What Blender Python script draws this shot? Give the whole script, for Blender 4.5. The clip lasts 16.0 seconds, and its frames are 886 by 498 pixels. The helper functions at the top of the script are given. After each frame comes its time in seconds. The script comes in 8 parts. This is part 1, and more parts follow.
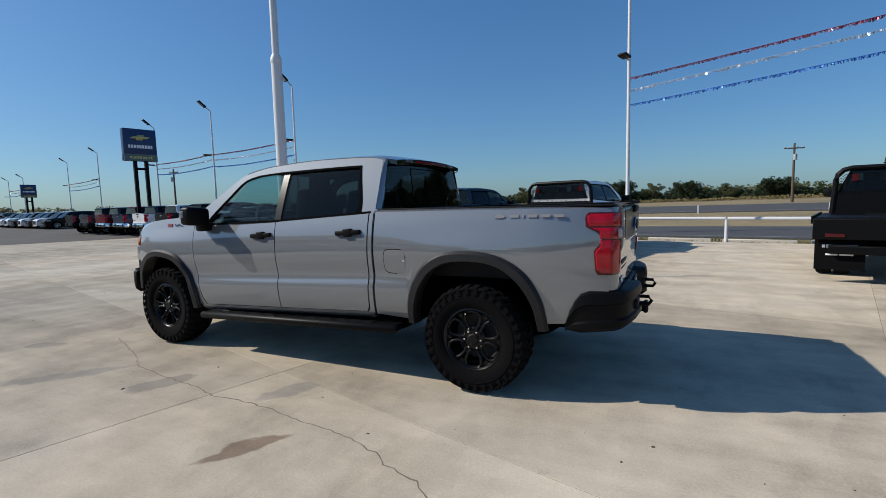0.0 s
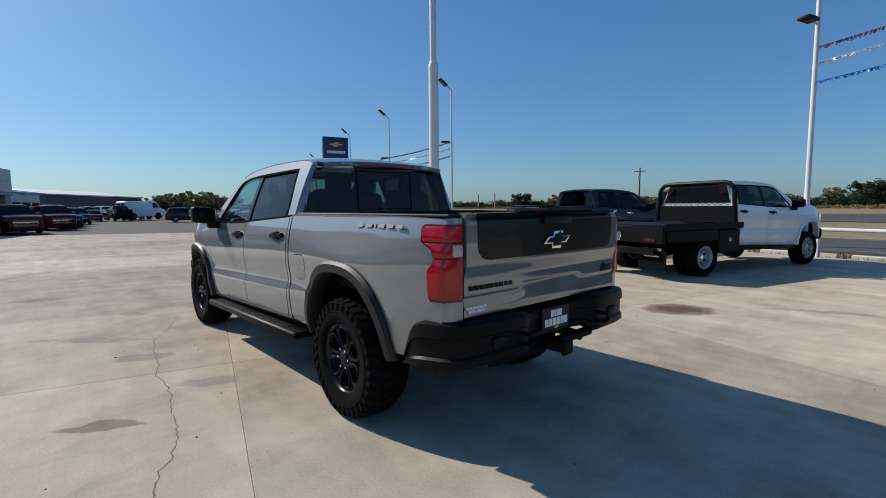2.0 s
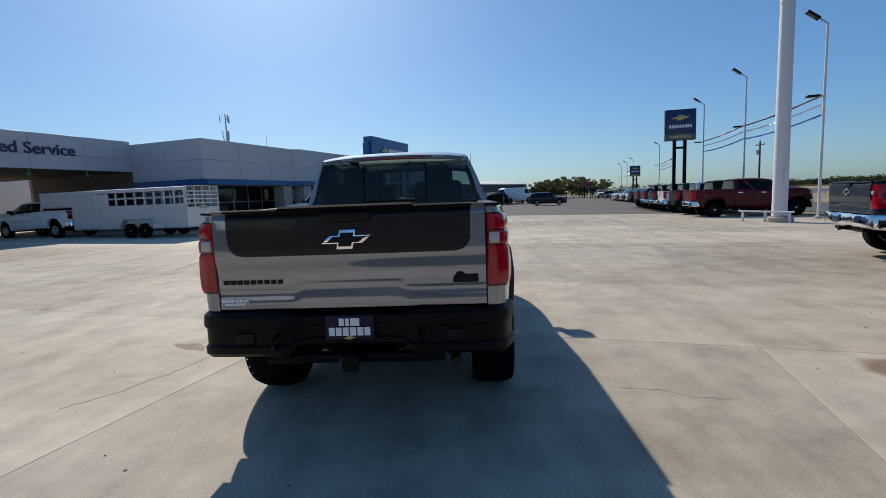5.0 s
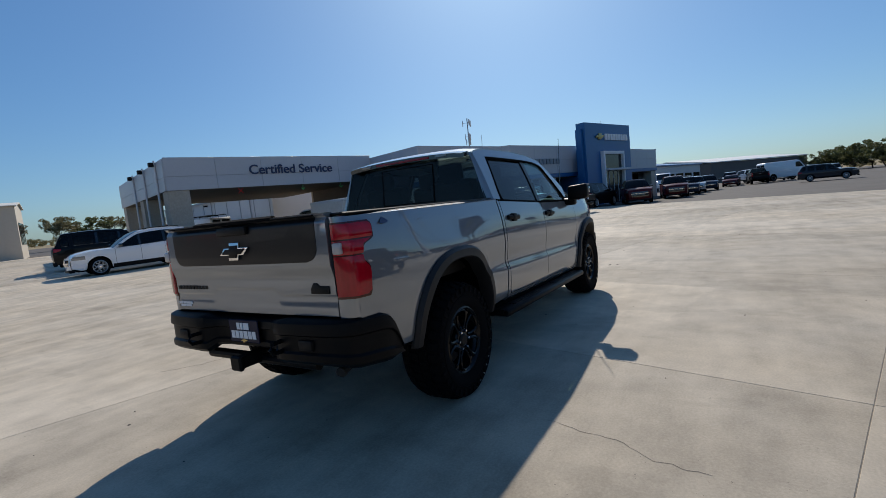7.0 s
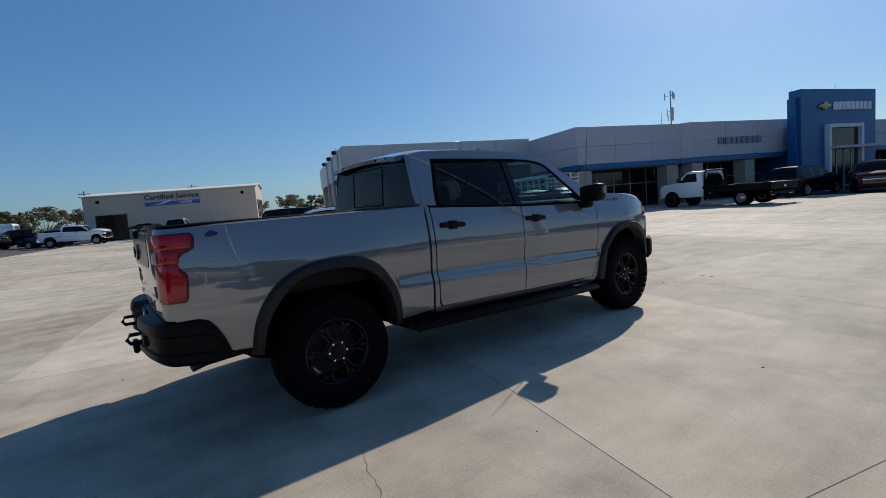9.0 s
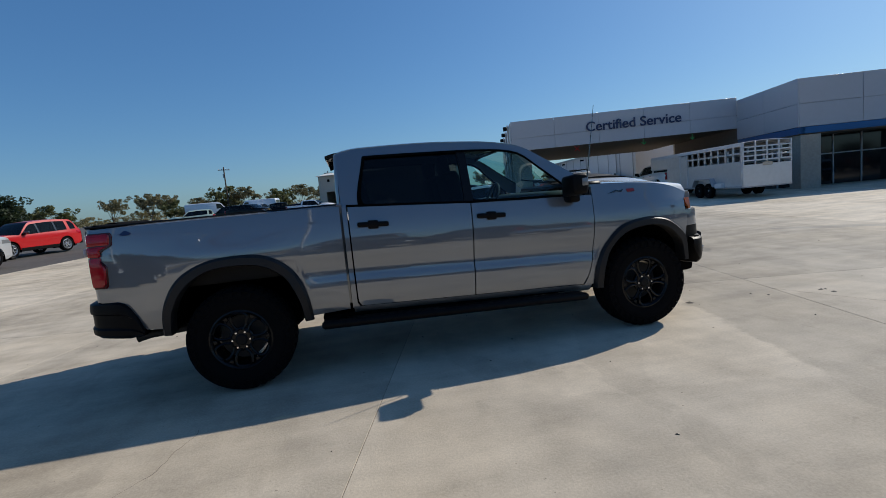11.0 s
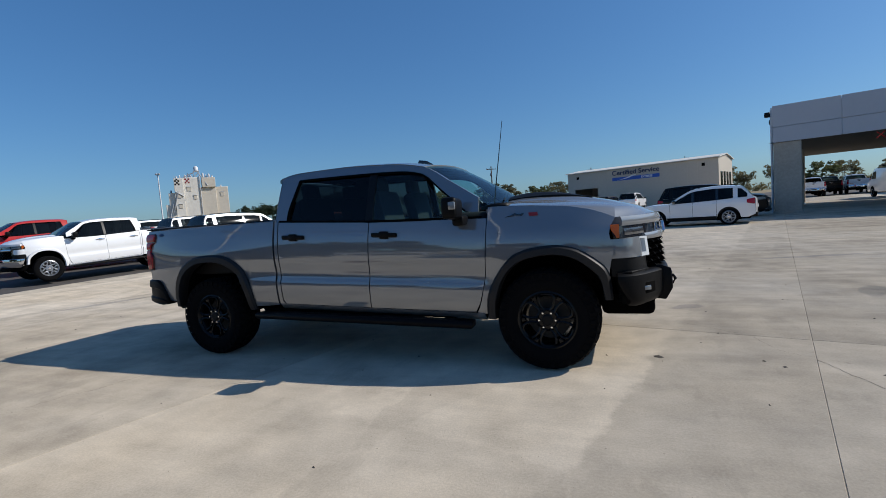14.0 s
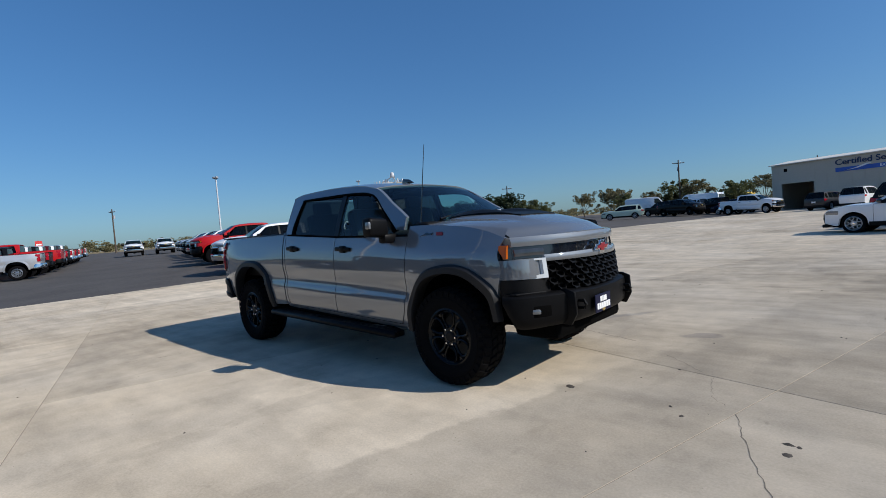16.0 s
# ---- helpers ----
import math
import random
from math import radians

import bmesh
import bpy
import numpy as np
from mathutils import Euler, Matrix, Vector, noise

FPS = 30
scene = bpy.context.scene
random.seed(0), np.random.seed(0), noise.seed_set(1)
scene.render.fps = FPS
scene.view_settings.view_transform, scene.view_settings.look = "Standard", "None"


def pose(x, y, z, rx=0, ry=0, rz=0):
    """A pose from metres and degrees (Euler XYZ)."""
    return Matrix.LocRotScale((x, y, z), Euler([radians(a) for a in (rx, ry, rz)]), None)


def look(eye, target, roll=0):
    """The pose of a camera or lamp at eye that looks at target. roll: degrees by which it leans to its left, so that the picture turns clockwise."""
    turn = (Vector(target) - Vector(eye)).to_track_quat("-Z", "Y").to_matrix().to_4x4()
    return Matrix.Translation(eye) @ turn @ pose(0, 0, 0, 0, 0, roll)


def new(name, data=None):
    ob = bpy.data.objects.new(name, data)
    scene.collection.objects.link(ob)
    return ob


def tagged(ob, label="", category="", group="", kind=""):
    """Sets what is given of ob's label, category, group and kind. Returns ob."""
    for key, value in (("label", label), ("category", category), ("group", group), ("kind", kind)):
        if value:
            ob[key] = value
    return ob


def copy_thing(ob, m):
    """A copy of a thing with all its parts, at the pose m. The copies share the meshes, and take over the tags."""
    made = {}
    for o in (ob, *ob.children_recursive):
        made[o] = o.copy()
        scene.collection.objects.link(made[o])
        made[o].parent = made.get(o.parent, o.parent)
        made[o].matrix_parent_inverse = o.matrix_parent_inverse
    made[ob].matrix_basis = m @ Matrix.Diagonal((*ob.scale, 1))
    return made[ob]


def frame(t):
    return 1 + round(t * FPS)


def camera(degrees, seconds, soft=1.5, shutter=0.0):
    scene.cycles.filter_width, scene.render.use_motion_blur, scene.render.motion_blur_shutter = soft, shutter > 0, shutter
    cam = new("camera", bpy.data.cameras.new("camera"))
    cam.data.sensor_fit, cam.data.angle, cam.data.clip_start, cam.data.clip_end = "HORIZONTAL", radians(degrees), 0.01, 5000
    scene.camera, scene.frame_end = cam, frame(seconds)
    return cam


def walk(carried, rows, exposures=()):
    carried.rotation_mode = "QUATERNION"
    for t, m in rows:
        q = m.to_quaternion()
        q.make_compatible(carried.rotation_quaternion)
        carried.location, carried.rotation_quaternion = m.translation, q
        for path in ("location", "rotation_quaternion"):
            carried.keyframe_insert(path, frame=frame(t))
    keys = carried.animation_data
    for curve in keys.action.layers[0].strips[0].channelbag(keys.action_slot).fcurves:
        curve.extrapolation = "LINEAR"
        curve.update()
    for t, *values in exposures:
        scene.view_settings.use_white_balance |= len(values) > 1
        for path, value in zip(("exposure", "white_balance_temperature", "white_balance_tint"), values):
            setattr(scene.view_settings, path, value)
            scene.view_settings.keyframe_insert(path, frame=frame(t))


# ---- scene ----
cam = camera(86.7, 16.0, 0.5)

PATH = [
    (0, (-3.274, 4.339, 1.514), (-2.397, 2.552, 1.319), -1.5),
    (0.5, (-3.728, 3.969, 1.526), (-2.68, 2.275, 1.341), -1.2),
    (1, (-4.171, 3.585, 1.529), (-2.961, 2.004, 1.345), -0.6),
    (1.5, (-4.51, 3.12, 1.528), (-3.151, 1.665, 1.345), -0.3),
    (2, (-4.839, 2.619, 1.525), (-3.338, 1.31, 1.342), -0.5),
    (2.5, (-5.084, 2.102, 1.505), (-3.447, 0.968, 1.321), -1.1),
    (3, (-5.286, 1.558, 1.5), (-3.521, 0.635, 1.314), -2.0),
    (3.5, (-5.464, 1.003, 1.508), (-3.592, 0.325, 1.326), -2.2),
    (4, (-5.583, 0.447, 1.519), (-3.638, 0.021, 1.33), -2.1),
    (4.5, (-5.698, -0.135, 1.527), (-3.714, -0.295, 1.326), -2.0),
    (5, (-5.687, -0.708, 1.522), (-3.702, -0.602, 1.301), -2.2),
    (5.2, (-5.672, -0.919, 1.516), (-3.697, -0.701, 1.288), -2.4),
    (7.3, (-4.653, -2.989, 1.46), (-3.033, -1.832, 1.267), -5.7),
    (7.5, (-4.51, -3.15, 1.483), (-2.943, -1.923, 1.282), -5.4),
    (8, (-4.144, -3.589, 1.484), (-2.704, -2.215, 1.288), -5.4),
    (8.5, (-3.683, -3.921, 1.477), (-2.369, -2.426, 1.283), -5.1),
    (9, (-3.195, -4.274, 1.467), (-2.03, -2.66, 1.274), -4.9),
    (9.2, (-3.0, -4.386, 1.483), (-1.899, -2.728, 1.285), -4.8),
    (11.3, (-0.599, -5.123, 1.456), (-0.318, -3.155, 1.244), -5.4),
    (11.5, (-0.423, -5.151, 1.44), (-0.197, -3.173, 1.245), -5.3),
    (12, (0.142, -5.162, 1.417), (0.187, -3.171, 1.235), -5.2),
    (12.5, (0.729, -5.192, 1.427), (0.583, -3.204, 1.257), -4.9),
    (13, (1.325, -5.179, 1.403), (0.985, -3.214, 1.247), -4.6),
    (13.5, (1.922, -5.085, 1.402), (1.39, -3.163, 1.247), -4.4),
    (14, (2.514, -4.966, 1.396), (1.792, -3.106, 1.25), -4.3),
    (14.5, (3.082, -4.797, 1.409), (2.188, -3.012, 1.281), -4.5),
    (15, (3.671, -4.617, 1.413), (2.622, -2.918, 1.305), -4.3),
    (15.5, (4.177, -4.309, 1.404), (2.974, -2.714, 1.305), -4.3),
    (16, (4.666, -3.975, 1.393), (3.302, -2.516, 1.303), -4.4),
]
walk(cam, [(t, look(eye, target, roll)) for t, eye, target, roll in PATH], [(0, 0.02, 6550, 10), (2.5, 0.05, 6580, 11), (4.5, 0.07, 6680, 12), (5.2, 0.04, 6680, 12), (7.3, -0.09, 6620, 11), (9.2, -0.12, 6580, 11), (11.3, -0.05, 6500, 10), (12.5, -0.02, 6440, 11), (16, -0.04, 6330, 11)])

# ---------- world and light ----------
SUN_TO = Vector((0.925, 0.38, 0.0)).normalized() * math.cos(radians(36.3)) + Vector((0, 0, math.sin(radians(36.3))))
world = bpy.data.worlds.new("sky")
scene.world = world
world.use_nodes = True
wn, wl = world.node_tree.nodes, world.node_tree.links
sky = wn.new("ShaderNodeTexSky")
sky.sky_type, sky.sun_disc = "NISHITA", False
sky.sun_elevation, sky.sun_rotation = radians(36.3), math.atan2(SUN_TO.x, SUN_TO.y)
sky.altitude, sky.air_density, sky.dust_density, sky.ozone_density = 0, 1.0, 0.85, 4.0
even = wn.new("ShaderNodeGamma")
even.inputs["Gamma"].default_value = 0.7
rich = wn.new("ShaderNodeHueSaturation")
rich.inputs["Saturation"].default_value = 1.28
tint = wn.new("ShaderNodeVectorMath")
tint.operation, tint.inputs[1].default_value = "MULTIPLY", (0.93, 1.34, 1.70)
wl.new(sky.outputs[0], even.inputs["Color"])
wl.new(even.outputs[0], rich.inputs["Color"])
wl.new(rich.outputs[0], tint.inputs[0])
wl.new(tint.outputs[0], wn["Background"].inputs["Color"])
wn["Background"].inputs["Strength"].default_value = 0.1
sun = new("sun", bpy.data.lights.new("sun", "SUN"))
sun.data.energy, sun.data.angle, sun.data.color = 4.5, radians(0.53), (1.0, 0.94, 0.845)
sun.matrix_world = look(SUN_TO * 50, (0, 0, 0))


def smooth(e0, e1, v):
    k = min(1.0, max(0.0, (v - e0) / (e1 - e0)))
    return k * k * (3 - 2 * k)


def ground_z(x, y):
    """The lie of the land: level round the truck, a gentle fall towards the road and rise behind the lot."""
    r = math.hypot(x, y)
    k = smooth(9, 34, r) * min(1.0, 260 / max(r, 1))
    across = -0.17 * (x + 3.3) - 0.985 * (y + 13.85)
    bank = 0.9 * smooth(16, 44, across) + 0.55 * smooth(44, 110, across)
    return k * (-0.009 * min(x, 0.0) + 0.007 * y) + 0.22 * smooth(7, 17, -x) * smooth(-3, 9, y) + bank


# ---------- materials ----------
def mat(name, color, rough=0.5, metal=0.0, coat=0.0, spec=0.5, grain=0.0, scale=30.0, bump=0.0, island=0.0, stretch=None):
    """A principled material with colour variation at two scales and a fine relief."""
    m = bpy.data.materials.new(name)
    m.use_nodes = True
    n, l = m.node_tree.nodes, m.node_tree.links
    p = n["Principled BSDF"]
    p.inputs["Roughness"].default_value, p.inputs["Metallic"].default_value = rough, metal
    p.inputs["Coat Weight"].default_value, p.inputs["Coat Roughness"].default_value = coat, 0.03
    p.inputs["Specular IOR Level"].default_value = spec
    p.inputs["Base Color"].default_value = (*color, 1)
    if grain or bump or island:
        tc = n.new("ShaderNodeTexCoord")
        mp = n.new("ShaderNodeMapping")
        l.new(tc.outputs["Object"], mp.inputs[0])
        if stretch:
            mp.inputs["Scale"].default_value = stretch
        fine, broad = n.new("ShaderNodeTexNoise"), n.new("ShaderNodeTexNoise")
        fine.inputs["Scale"].default_value, fine.inputs["Detail"].default_value = scale, 5
        broad.inputs["Scale"].default_value, broad.inputs["Detail"].default_value = scale * 0.07, 4
        l.new(mp.outputs[0], fine.inputs[0])
        l.new(mp.outputs[0], broad.inputs[0])
        add = n.new("ShaderNodeMath")
        add.operation = "ADD"
        l.new(fine.outputs["Fac"], add.inputs[0])
        l.new(broad.outputs["Fac"], add.inputs[1])
        amount = add
        if island:
            info = n.new("ShaderNodeObjectInfo")
            extra = n.new("ShaderNodeMath")
            extra.operation, extra.inputs[1].default_value = "MULTIPLY_ADD", island
            l.new(info.outputs["Random"], extra.inputs[0])
            l.new(add.outputs[0], extra.inputs[2])
            amount = extra
        ramp = n.new("ShaderNodeMapRange")
        ramp.inputs[1].default_value, ramp.inputs[2].default_value = 0.5, 1.5 + island
        ramp.inputs[3].default_value, ramp.inputs[4].default_value = 1 - grain, 1 + grain
        l.new(amount.outputs[0], ramp.inputs[0])
        mul = n.new("ShaderNodeVectorMath")
        mul.operation, mul.inputs[0].default_value = "MULTIPLY", color
        l.new(ramp.outputs[0], mul.inputs[1])
        l.new(mul.outputs[0], p.inputs["Base Color"])
        if bump:
            b = n.new("ShaderNodeBump")
            b.inputs["Strength"].default_value, b.inputs["Distance"].default_value = 0.6, bump
            l.new(fine.outputs["Fac"], b.inputs["Height"])
            l.new(b.outputs[0], p.inputs["Normal"])
    return m


def glass(name, tint, gloss=0.02, ior=1.5):
    """A thin tinted pane: light goes straight through, and it mirrors more at a slant."""
    m = bpy.data.materials.new(name)
    m.use_nodes = True
    n, l = m.node_tree.nodes, m.node_tree.links
    n.remove(n["Principled BSDF"])
    through_, shine, mix, slant = n.new("ShaderNodeBsdfTransparent"), n.new("ShaderNodeBsdfGlossy"), n.new("ShaderNodeMixShader"), n.new("ShaderNodeLayerWeight")
    through_.inputs[0].default_value = (*tint, 1)
    shine.inputs["Roughness"].default_value = gloss
    slant.inputs["Blend"].default_value = 0.5
    steep, share = n.new("ShaderNodeMath"), n.new("ShaderNodeMath")
    steep.operation, steep.inputs[1].default_value = "POWER", 4.0
    base = ((ior - 1) / (ior + 1)) ** 2 * 1.2
    share.operation, share.inputs[1].default_value, share.inputs[2].default_value = "MULTIPLY_ADD", 0.6, base
    l.new(slant.outputs["Facing"], steep.inputs[0])
    l.new(steep.outputs[0], share.inputs[0])
    l.new(share.outputs[0], mix.inputs[0])
    l.new(through_.outputs[0], mix.inputs[1])
    l.new(shine.outputs[0], mix.inputs[2])
    l.new(mix.outputs[0], n["Material Output"].inputs[0])
    return m


def paint(name, color, metal=0.0, rough=0.35, coat=1.0, spec=0.5):
    m = mat(name, color, rough, metal, coat=coat, spec=spec)
    return m


def metallic(name, color, share=0.5):
    """Clear-coated metallic paint: bright flakes that mirror the surroundings over a duller pigment."""
    m = mat(name, tuple(c * 1.3 for c in color), 0.66, 0.7, coat=0.6)
    n, l = m.node_tree.nodes, m.node_tree.links
    flake, mix, tc, noise, ramp = n.new("ShaderNodeBsdfPrincipled"), n.new("ShaderNodeMixShader"), n.new("ShaderNodeTexCoord"), n.new("ShaderNodeTexNoise"), n.new("ShaderNodeMapRange")
    flake.inputs["Base Color"].default_value = (*color, 1)
    flake.inputs["Metallic"].default_value = 1.0
    noise.inputs["Scale"].default_value = 3.0
    ramp.inputs["To Min"].default_value, ramp.inputs["To Max"].default_value = 0.025, 0.05
    l.new(tc.outputs["Object"], noise.inputs[0])
    l.new(noise.outputs[0], ramp.inputs[0])
    l.new(ramp.outputs[0], flake.inputs["Roughness"])
    flake.inputs["Coat Weight"].default_value, flake.inputs["Coat Roughness"].default_value = 1.0, 0.03
    mix.inputs[0].default_value = share
    l.new(n["Principled BSDF"].outputs[0], mix.inputs[1])
    l.new(flake.outputs[0], mix.inputs[2])
    l.new(mix.outputs[0], n["Material Output"].inputs[0])
    return m


M = {
    "silver": metallic("silver_paint", (0.208, 0.223, 0.240), 0.48),
    "white": paint("white_paint", (0.78, 0.79, 0.80)),
    "red": paint("red_paint", (0.42, 0.008, 0.010), 0.0, coat=0.35, spec=0.2),
    "maroon": paint("maroon_paint", (0.085, 0.004, 0.006), 0.0, coat=0.3, spec=0.1),
    "black": paint("black_paint", (0.006, 0.006, 0.007), coat=0.25, spec=0.08),
    "navy": paint("navy_paint", (0.012, 0.024, 0.05), 0.2, coat=0.3, spec=0.1),
    "teal": paint("blue_grey_paint", (0.010, 0.020, 0.034), 0.2, coat=0.4, spec=0.12),
    "grey": paint("grey_paint", (0.035, 0.037, 0.042), 0.3, coat=0.4, spec=0.15),
    "pale": paint("pale_silver_paint", (0.52, 0.53, 0.54), 0.5),
    "green": paint("pale_green_paint", (0.55, 0.64, 0.50)),
    "trim": mat("black_trim", (0.005, 0.005, 0.0055), 0.5, spec=0.18, grain=0.25, scale=220, bump=0.0006),
    "flare": mat("grey_flare_plastic", (0.012, 0.012, 0.013), 0.5, spec=0.3, grain=0.15, scale=250, bump=0.0004),
    "gloss_black": mat("gloss_black", (0.008, 0.008, 0.009), 0.12, coat=1.0),
    "pillar": mat("black_pillar_film", (0.006, 0.006, 0.007), 0.3, spec=0.22),
    "steel_black": mat("black_powder_coat", (0.004, 0.004, 0.0045), 0.45, spec=0.11, grain=0.2, scale=300, bump=0.0004),
    # near-black: puts the shade of gaps and insides into colour; also black trim
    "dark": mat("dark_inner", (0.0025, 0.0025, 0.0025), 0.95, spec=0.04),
    "rubber": mat("tyre_rubber", (0.0045, 0.0045, 0.005), 0.92, spec=0.08, grain=0.3, scale=40, bump=0.0008),
    "rim_black": mat("black_alloy", (0.004, 0.004, 0.0045), 0.26, 0.0, spec=0.25),
    "rim_silver": mat("silver_alloy", (0.42, 0.43, 0.45), 0.3, 0.9),
    "brake": mat("dull_brake_steel", (0.02, 0.02, 0.02), 0.6, 0.3),
    "chrome": mat("chrome", (0.75, 0.76, 0.78), 0.08, 1.0),
    "tread": mat("worn_tread", (0.05, 0.05, 0.052), 0.5, 0.2),
    "lens_red": mat("red_lens", (0.34, 0.002, 0.011), 0.12, spec=0.3, coat=0.4, grain=0.5, scale=26.0, stretch=(1.0, 1.0, 0.25)),
    "lens_reverse": mat("pale_reverse_lens", (0.40, 0.37, 0.36), 0.2, coat=0.8),
    "lens_clear": mat("clear_lens", (0.20, 0.21, 0.22), 0.12, 0.3, coat=1.0),
    "lens_smoke": mat("smoked_clear_lens", (0.05, 0.052, 0.056), 0.08, 0.2, coat=1.0, grain=0.6, scale=14.0),
    "lens_amber": mat("amber_lens", (0.42, 0.085, 0.004), 0.2, spec=0.3, coat=0.3),
    "lamp_body": mat("dark_lamp_housing", (0.02, 0.02, 0.024), 0.15, 0.3, coat=1.0),
    "white_trim": mat("white_light_guide", (0.62, 0.65, 0.66), 0.25, coat=0.5),
    "decal": mat("dark_gloss_decal", (0.008, 0.008, 0.009), 0.30, coat=0.15, spec=0.2),
    "pale_vinyl": mat("silver_vinyl", (0.15, 0.155, 0.165), 0.6, 0.0),
    "lens_dark": mat("dark_red_lens", (0.06, 0.002, 0.003), 0.15, spec=0.3, coat=0.4),
    "blue_plate": mat("navy_plate", (0.008, 0.009, 0.032), 0.4, spec=0.2),
    "ink_white": mat("white_ink", (0.8, 0.8, 0.8), 0.5),
    "worn_line": mat("worn_road_paint", (0.24, 0.235, 0.22), 0.8, grain=0.5, scale=1.5),
    "ink_red": mat("red_ink", (0.6, 0.03, 0.03), 0.5),
    "badge_red": mat("dull_red_badge", (0.22, 0.015, 0.02), 0.35),
    "ink_blue": mat("blue_ink", (0.03, 0.10, 0.42), 0.5),
    "ink_dark": mat("dark_blue_letters", (0.015, 0.03, 0.09), 0.45),
    "fascia_ink": mat("grey_metal_letters", (0.20, 0.22, 0.26), 0.4, 0.3),
    "gold": mat("gold_emblem", (0.50, 0.37, 0.14), 0.35, 0.7),
    "seat": mat("dark_seat_cloth", (0.02, 0.02, 0.022), 0.8),
    "glass_front": glass("light_tinted_glass", (0.55, 0.74, 0.74)),
    "glass_dark": glass("privacy_glass", (0.085, 0.095, 0.10), 0.02, 1.36),
    "glass_rear": glass("rear_window_glass", (0.22, 0.25, 0.25), 0.02, 1.36),
    "glass_wind": glass("windscreen_glass", (0.46, 0.66, 0.66)),
    "glass_build": mat("dark_showroom_glass", (0.010, 0.012, 0.014), 0.06, spec=0.6),
    "asphalt": mat("worn_asphalt", (0.072, 0.064, 0.057), 0.9, grain=0.45, scale=6.0, bump=0.004),
    "road": mat("road_asphalt", (0.060, 0.060, 0.062), 0.9, grain=0.3, scale=4.0, bump=0.004),
    "grass": mat("dry_grass_ground", (0.24, 0.185, 0.095), 0.95, grain=0.45, scale=1.6, bump=0.03),
    "weeds": mat("dry_weeds", (0.27, 0.22, 0.10), 0.9, grain=0.3, scale=3.0),
    "white_metal": mat("white_painted_steel", (0.62, 0.63, 0.65), 0.45, grain=0.06, scale=8.0),
    "galv": mat("galvanised_steel", (0.42, 0.43, 0.45), 0.5, 0.4, grain=0.1, scale=12.0),
    "acm": mat("white_composite_panel", (0.46, 0.47, 0.50), 0.38, grain=0.05, scale=5.0, island=0.15),
    "portal_white": mat("white_portal_metal", (0.72, 0.73, 0.75), 0.35, grain=0.03, scale=5.0),
    "acm_blue": mat("blue_composite_panel", (0.010, 0.108, 0.285), 0.32, grain=0.05, scale=5.0),
    "stone": mat("beige_limestone", (0.40, 0.36, 0.30), 0.85, grain=0.22, scale=9.0, bump=0.006),
    "tan": mat("tan_metal_siding", (0.50, 0.44, 0.36), 0.6, grain=0.06, scale=4.0),
    "tan_trim": mat("pale_tan_trim", (0.66, 0.62, 0.54), 0.5, grain=0.05, scale=6.0),
    "brown_wall": mat("brown_metal_wall", (0.13, 0.11, 0.10), 0.7, grain=0.1, scale=4.0),
    "pale_roof": mat("pale_metal_roof", (0.62, 0.62, 0.60), 0.5, grain=0.08, scale=3.0),
    "ceiling": mat("brown_soffit", (0.10, 0.082, 0.060), 0.8, grain=0.08, scale=4.0),
    "concrete_wall": mat("pale_concrete", (0.55, 0.50, 0.42), 0.85, grain=0.12, scale=0.6),
    "aluminium": mat("brushed_aluminium", (0.66, 0.67, 0.68), 0.35, 0.55, grain=0.1, scale=6.0),
    "pole_wood": mat("weathered_pole_wood", (0.10, 0.075, 0.055), 0.9, grain=0.3, scale=14.0, bump=0.004),
    "bark": mat("tree_bark", (0.07, 0.055, 0.042), 0.95, grain=0.35, scale=10.0, bump=0.01),
    "leaf": mat("olive_leaves", (0.115, 0.125, 0.045), 0.7, grain=0.5, scale=1.2),
    "leaf_dark": mat("dark_oak_leaves", (0.030, 0.048, 0.018), 0.7, grain=0.5, scale=1.2),
    "leaf_dry": mat("yellowing_leaves", (0.19, 0.17, 0.085), 0.75, grain=0.45, scale=1.2),
    "flag_red": mat("red_foil", (0.22, 0.02, 0.04), 0.3, 0.4),
    "flag_silver": mat("silver_foil", (0.75, 0.77, 0.80), 0.2, 0.8),
    "flag_blue": mat("blue_foil", (0.04, 0.16, 0.55), 0.3, 0.4),
    "safety": mat("safety_yellow", (0.70, 0.42, 0.02), 0.5),
}


for k in ("leaf", "leaf_dark", "leaf_dry"):
    n, l = M[k].node_tree.nodes, M[k].node_tree.links
    glow, blend = n.new("ShaderNodeBsdfTranslucent"), n.new("ShaderNodeMixShader")
    blend.inputs[0].default_value = 0.38
    l.new(n["Principled BSDF"].inputs["Base Color"].links[0].from_socket, glow.inputs["Color"])
    l.new(n["Principled BSDF"].outputs[0], blend.inputs[1])
    l.new(glow.outputs[0], blend.inputs[2])
    l.new(blend.outputs[0], n["Material Output"].inputs[0])


# ---------- mesh helpers ----------
def put(bm, name="mesh", soft=40):
    """Turns a bmesh into a mesh, smooth up to the given angle."""
    bmesh.ops.recalc_face_normals(bm, faces=bm.faces)
    limit = radians(soft)
    for f in bm.faces:
        f.smooth = True
    for e in bm.edges:
        if len(e.link_faces) == 2 and e.calc_face_angle(0) > limit:
            e.smooth = False
    me = bpy.data.meshes.new(name)
    bm.to_mesh(me)
    bm.free()
    return me


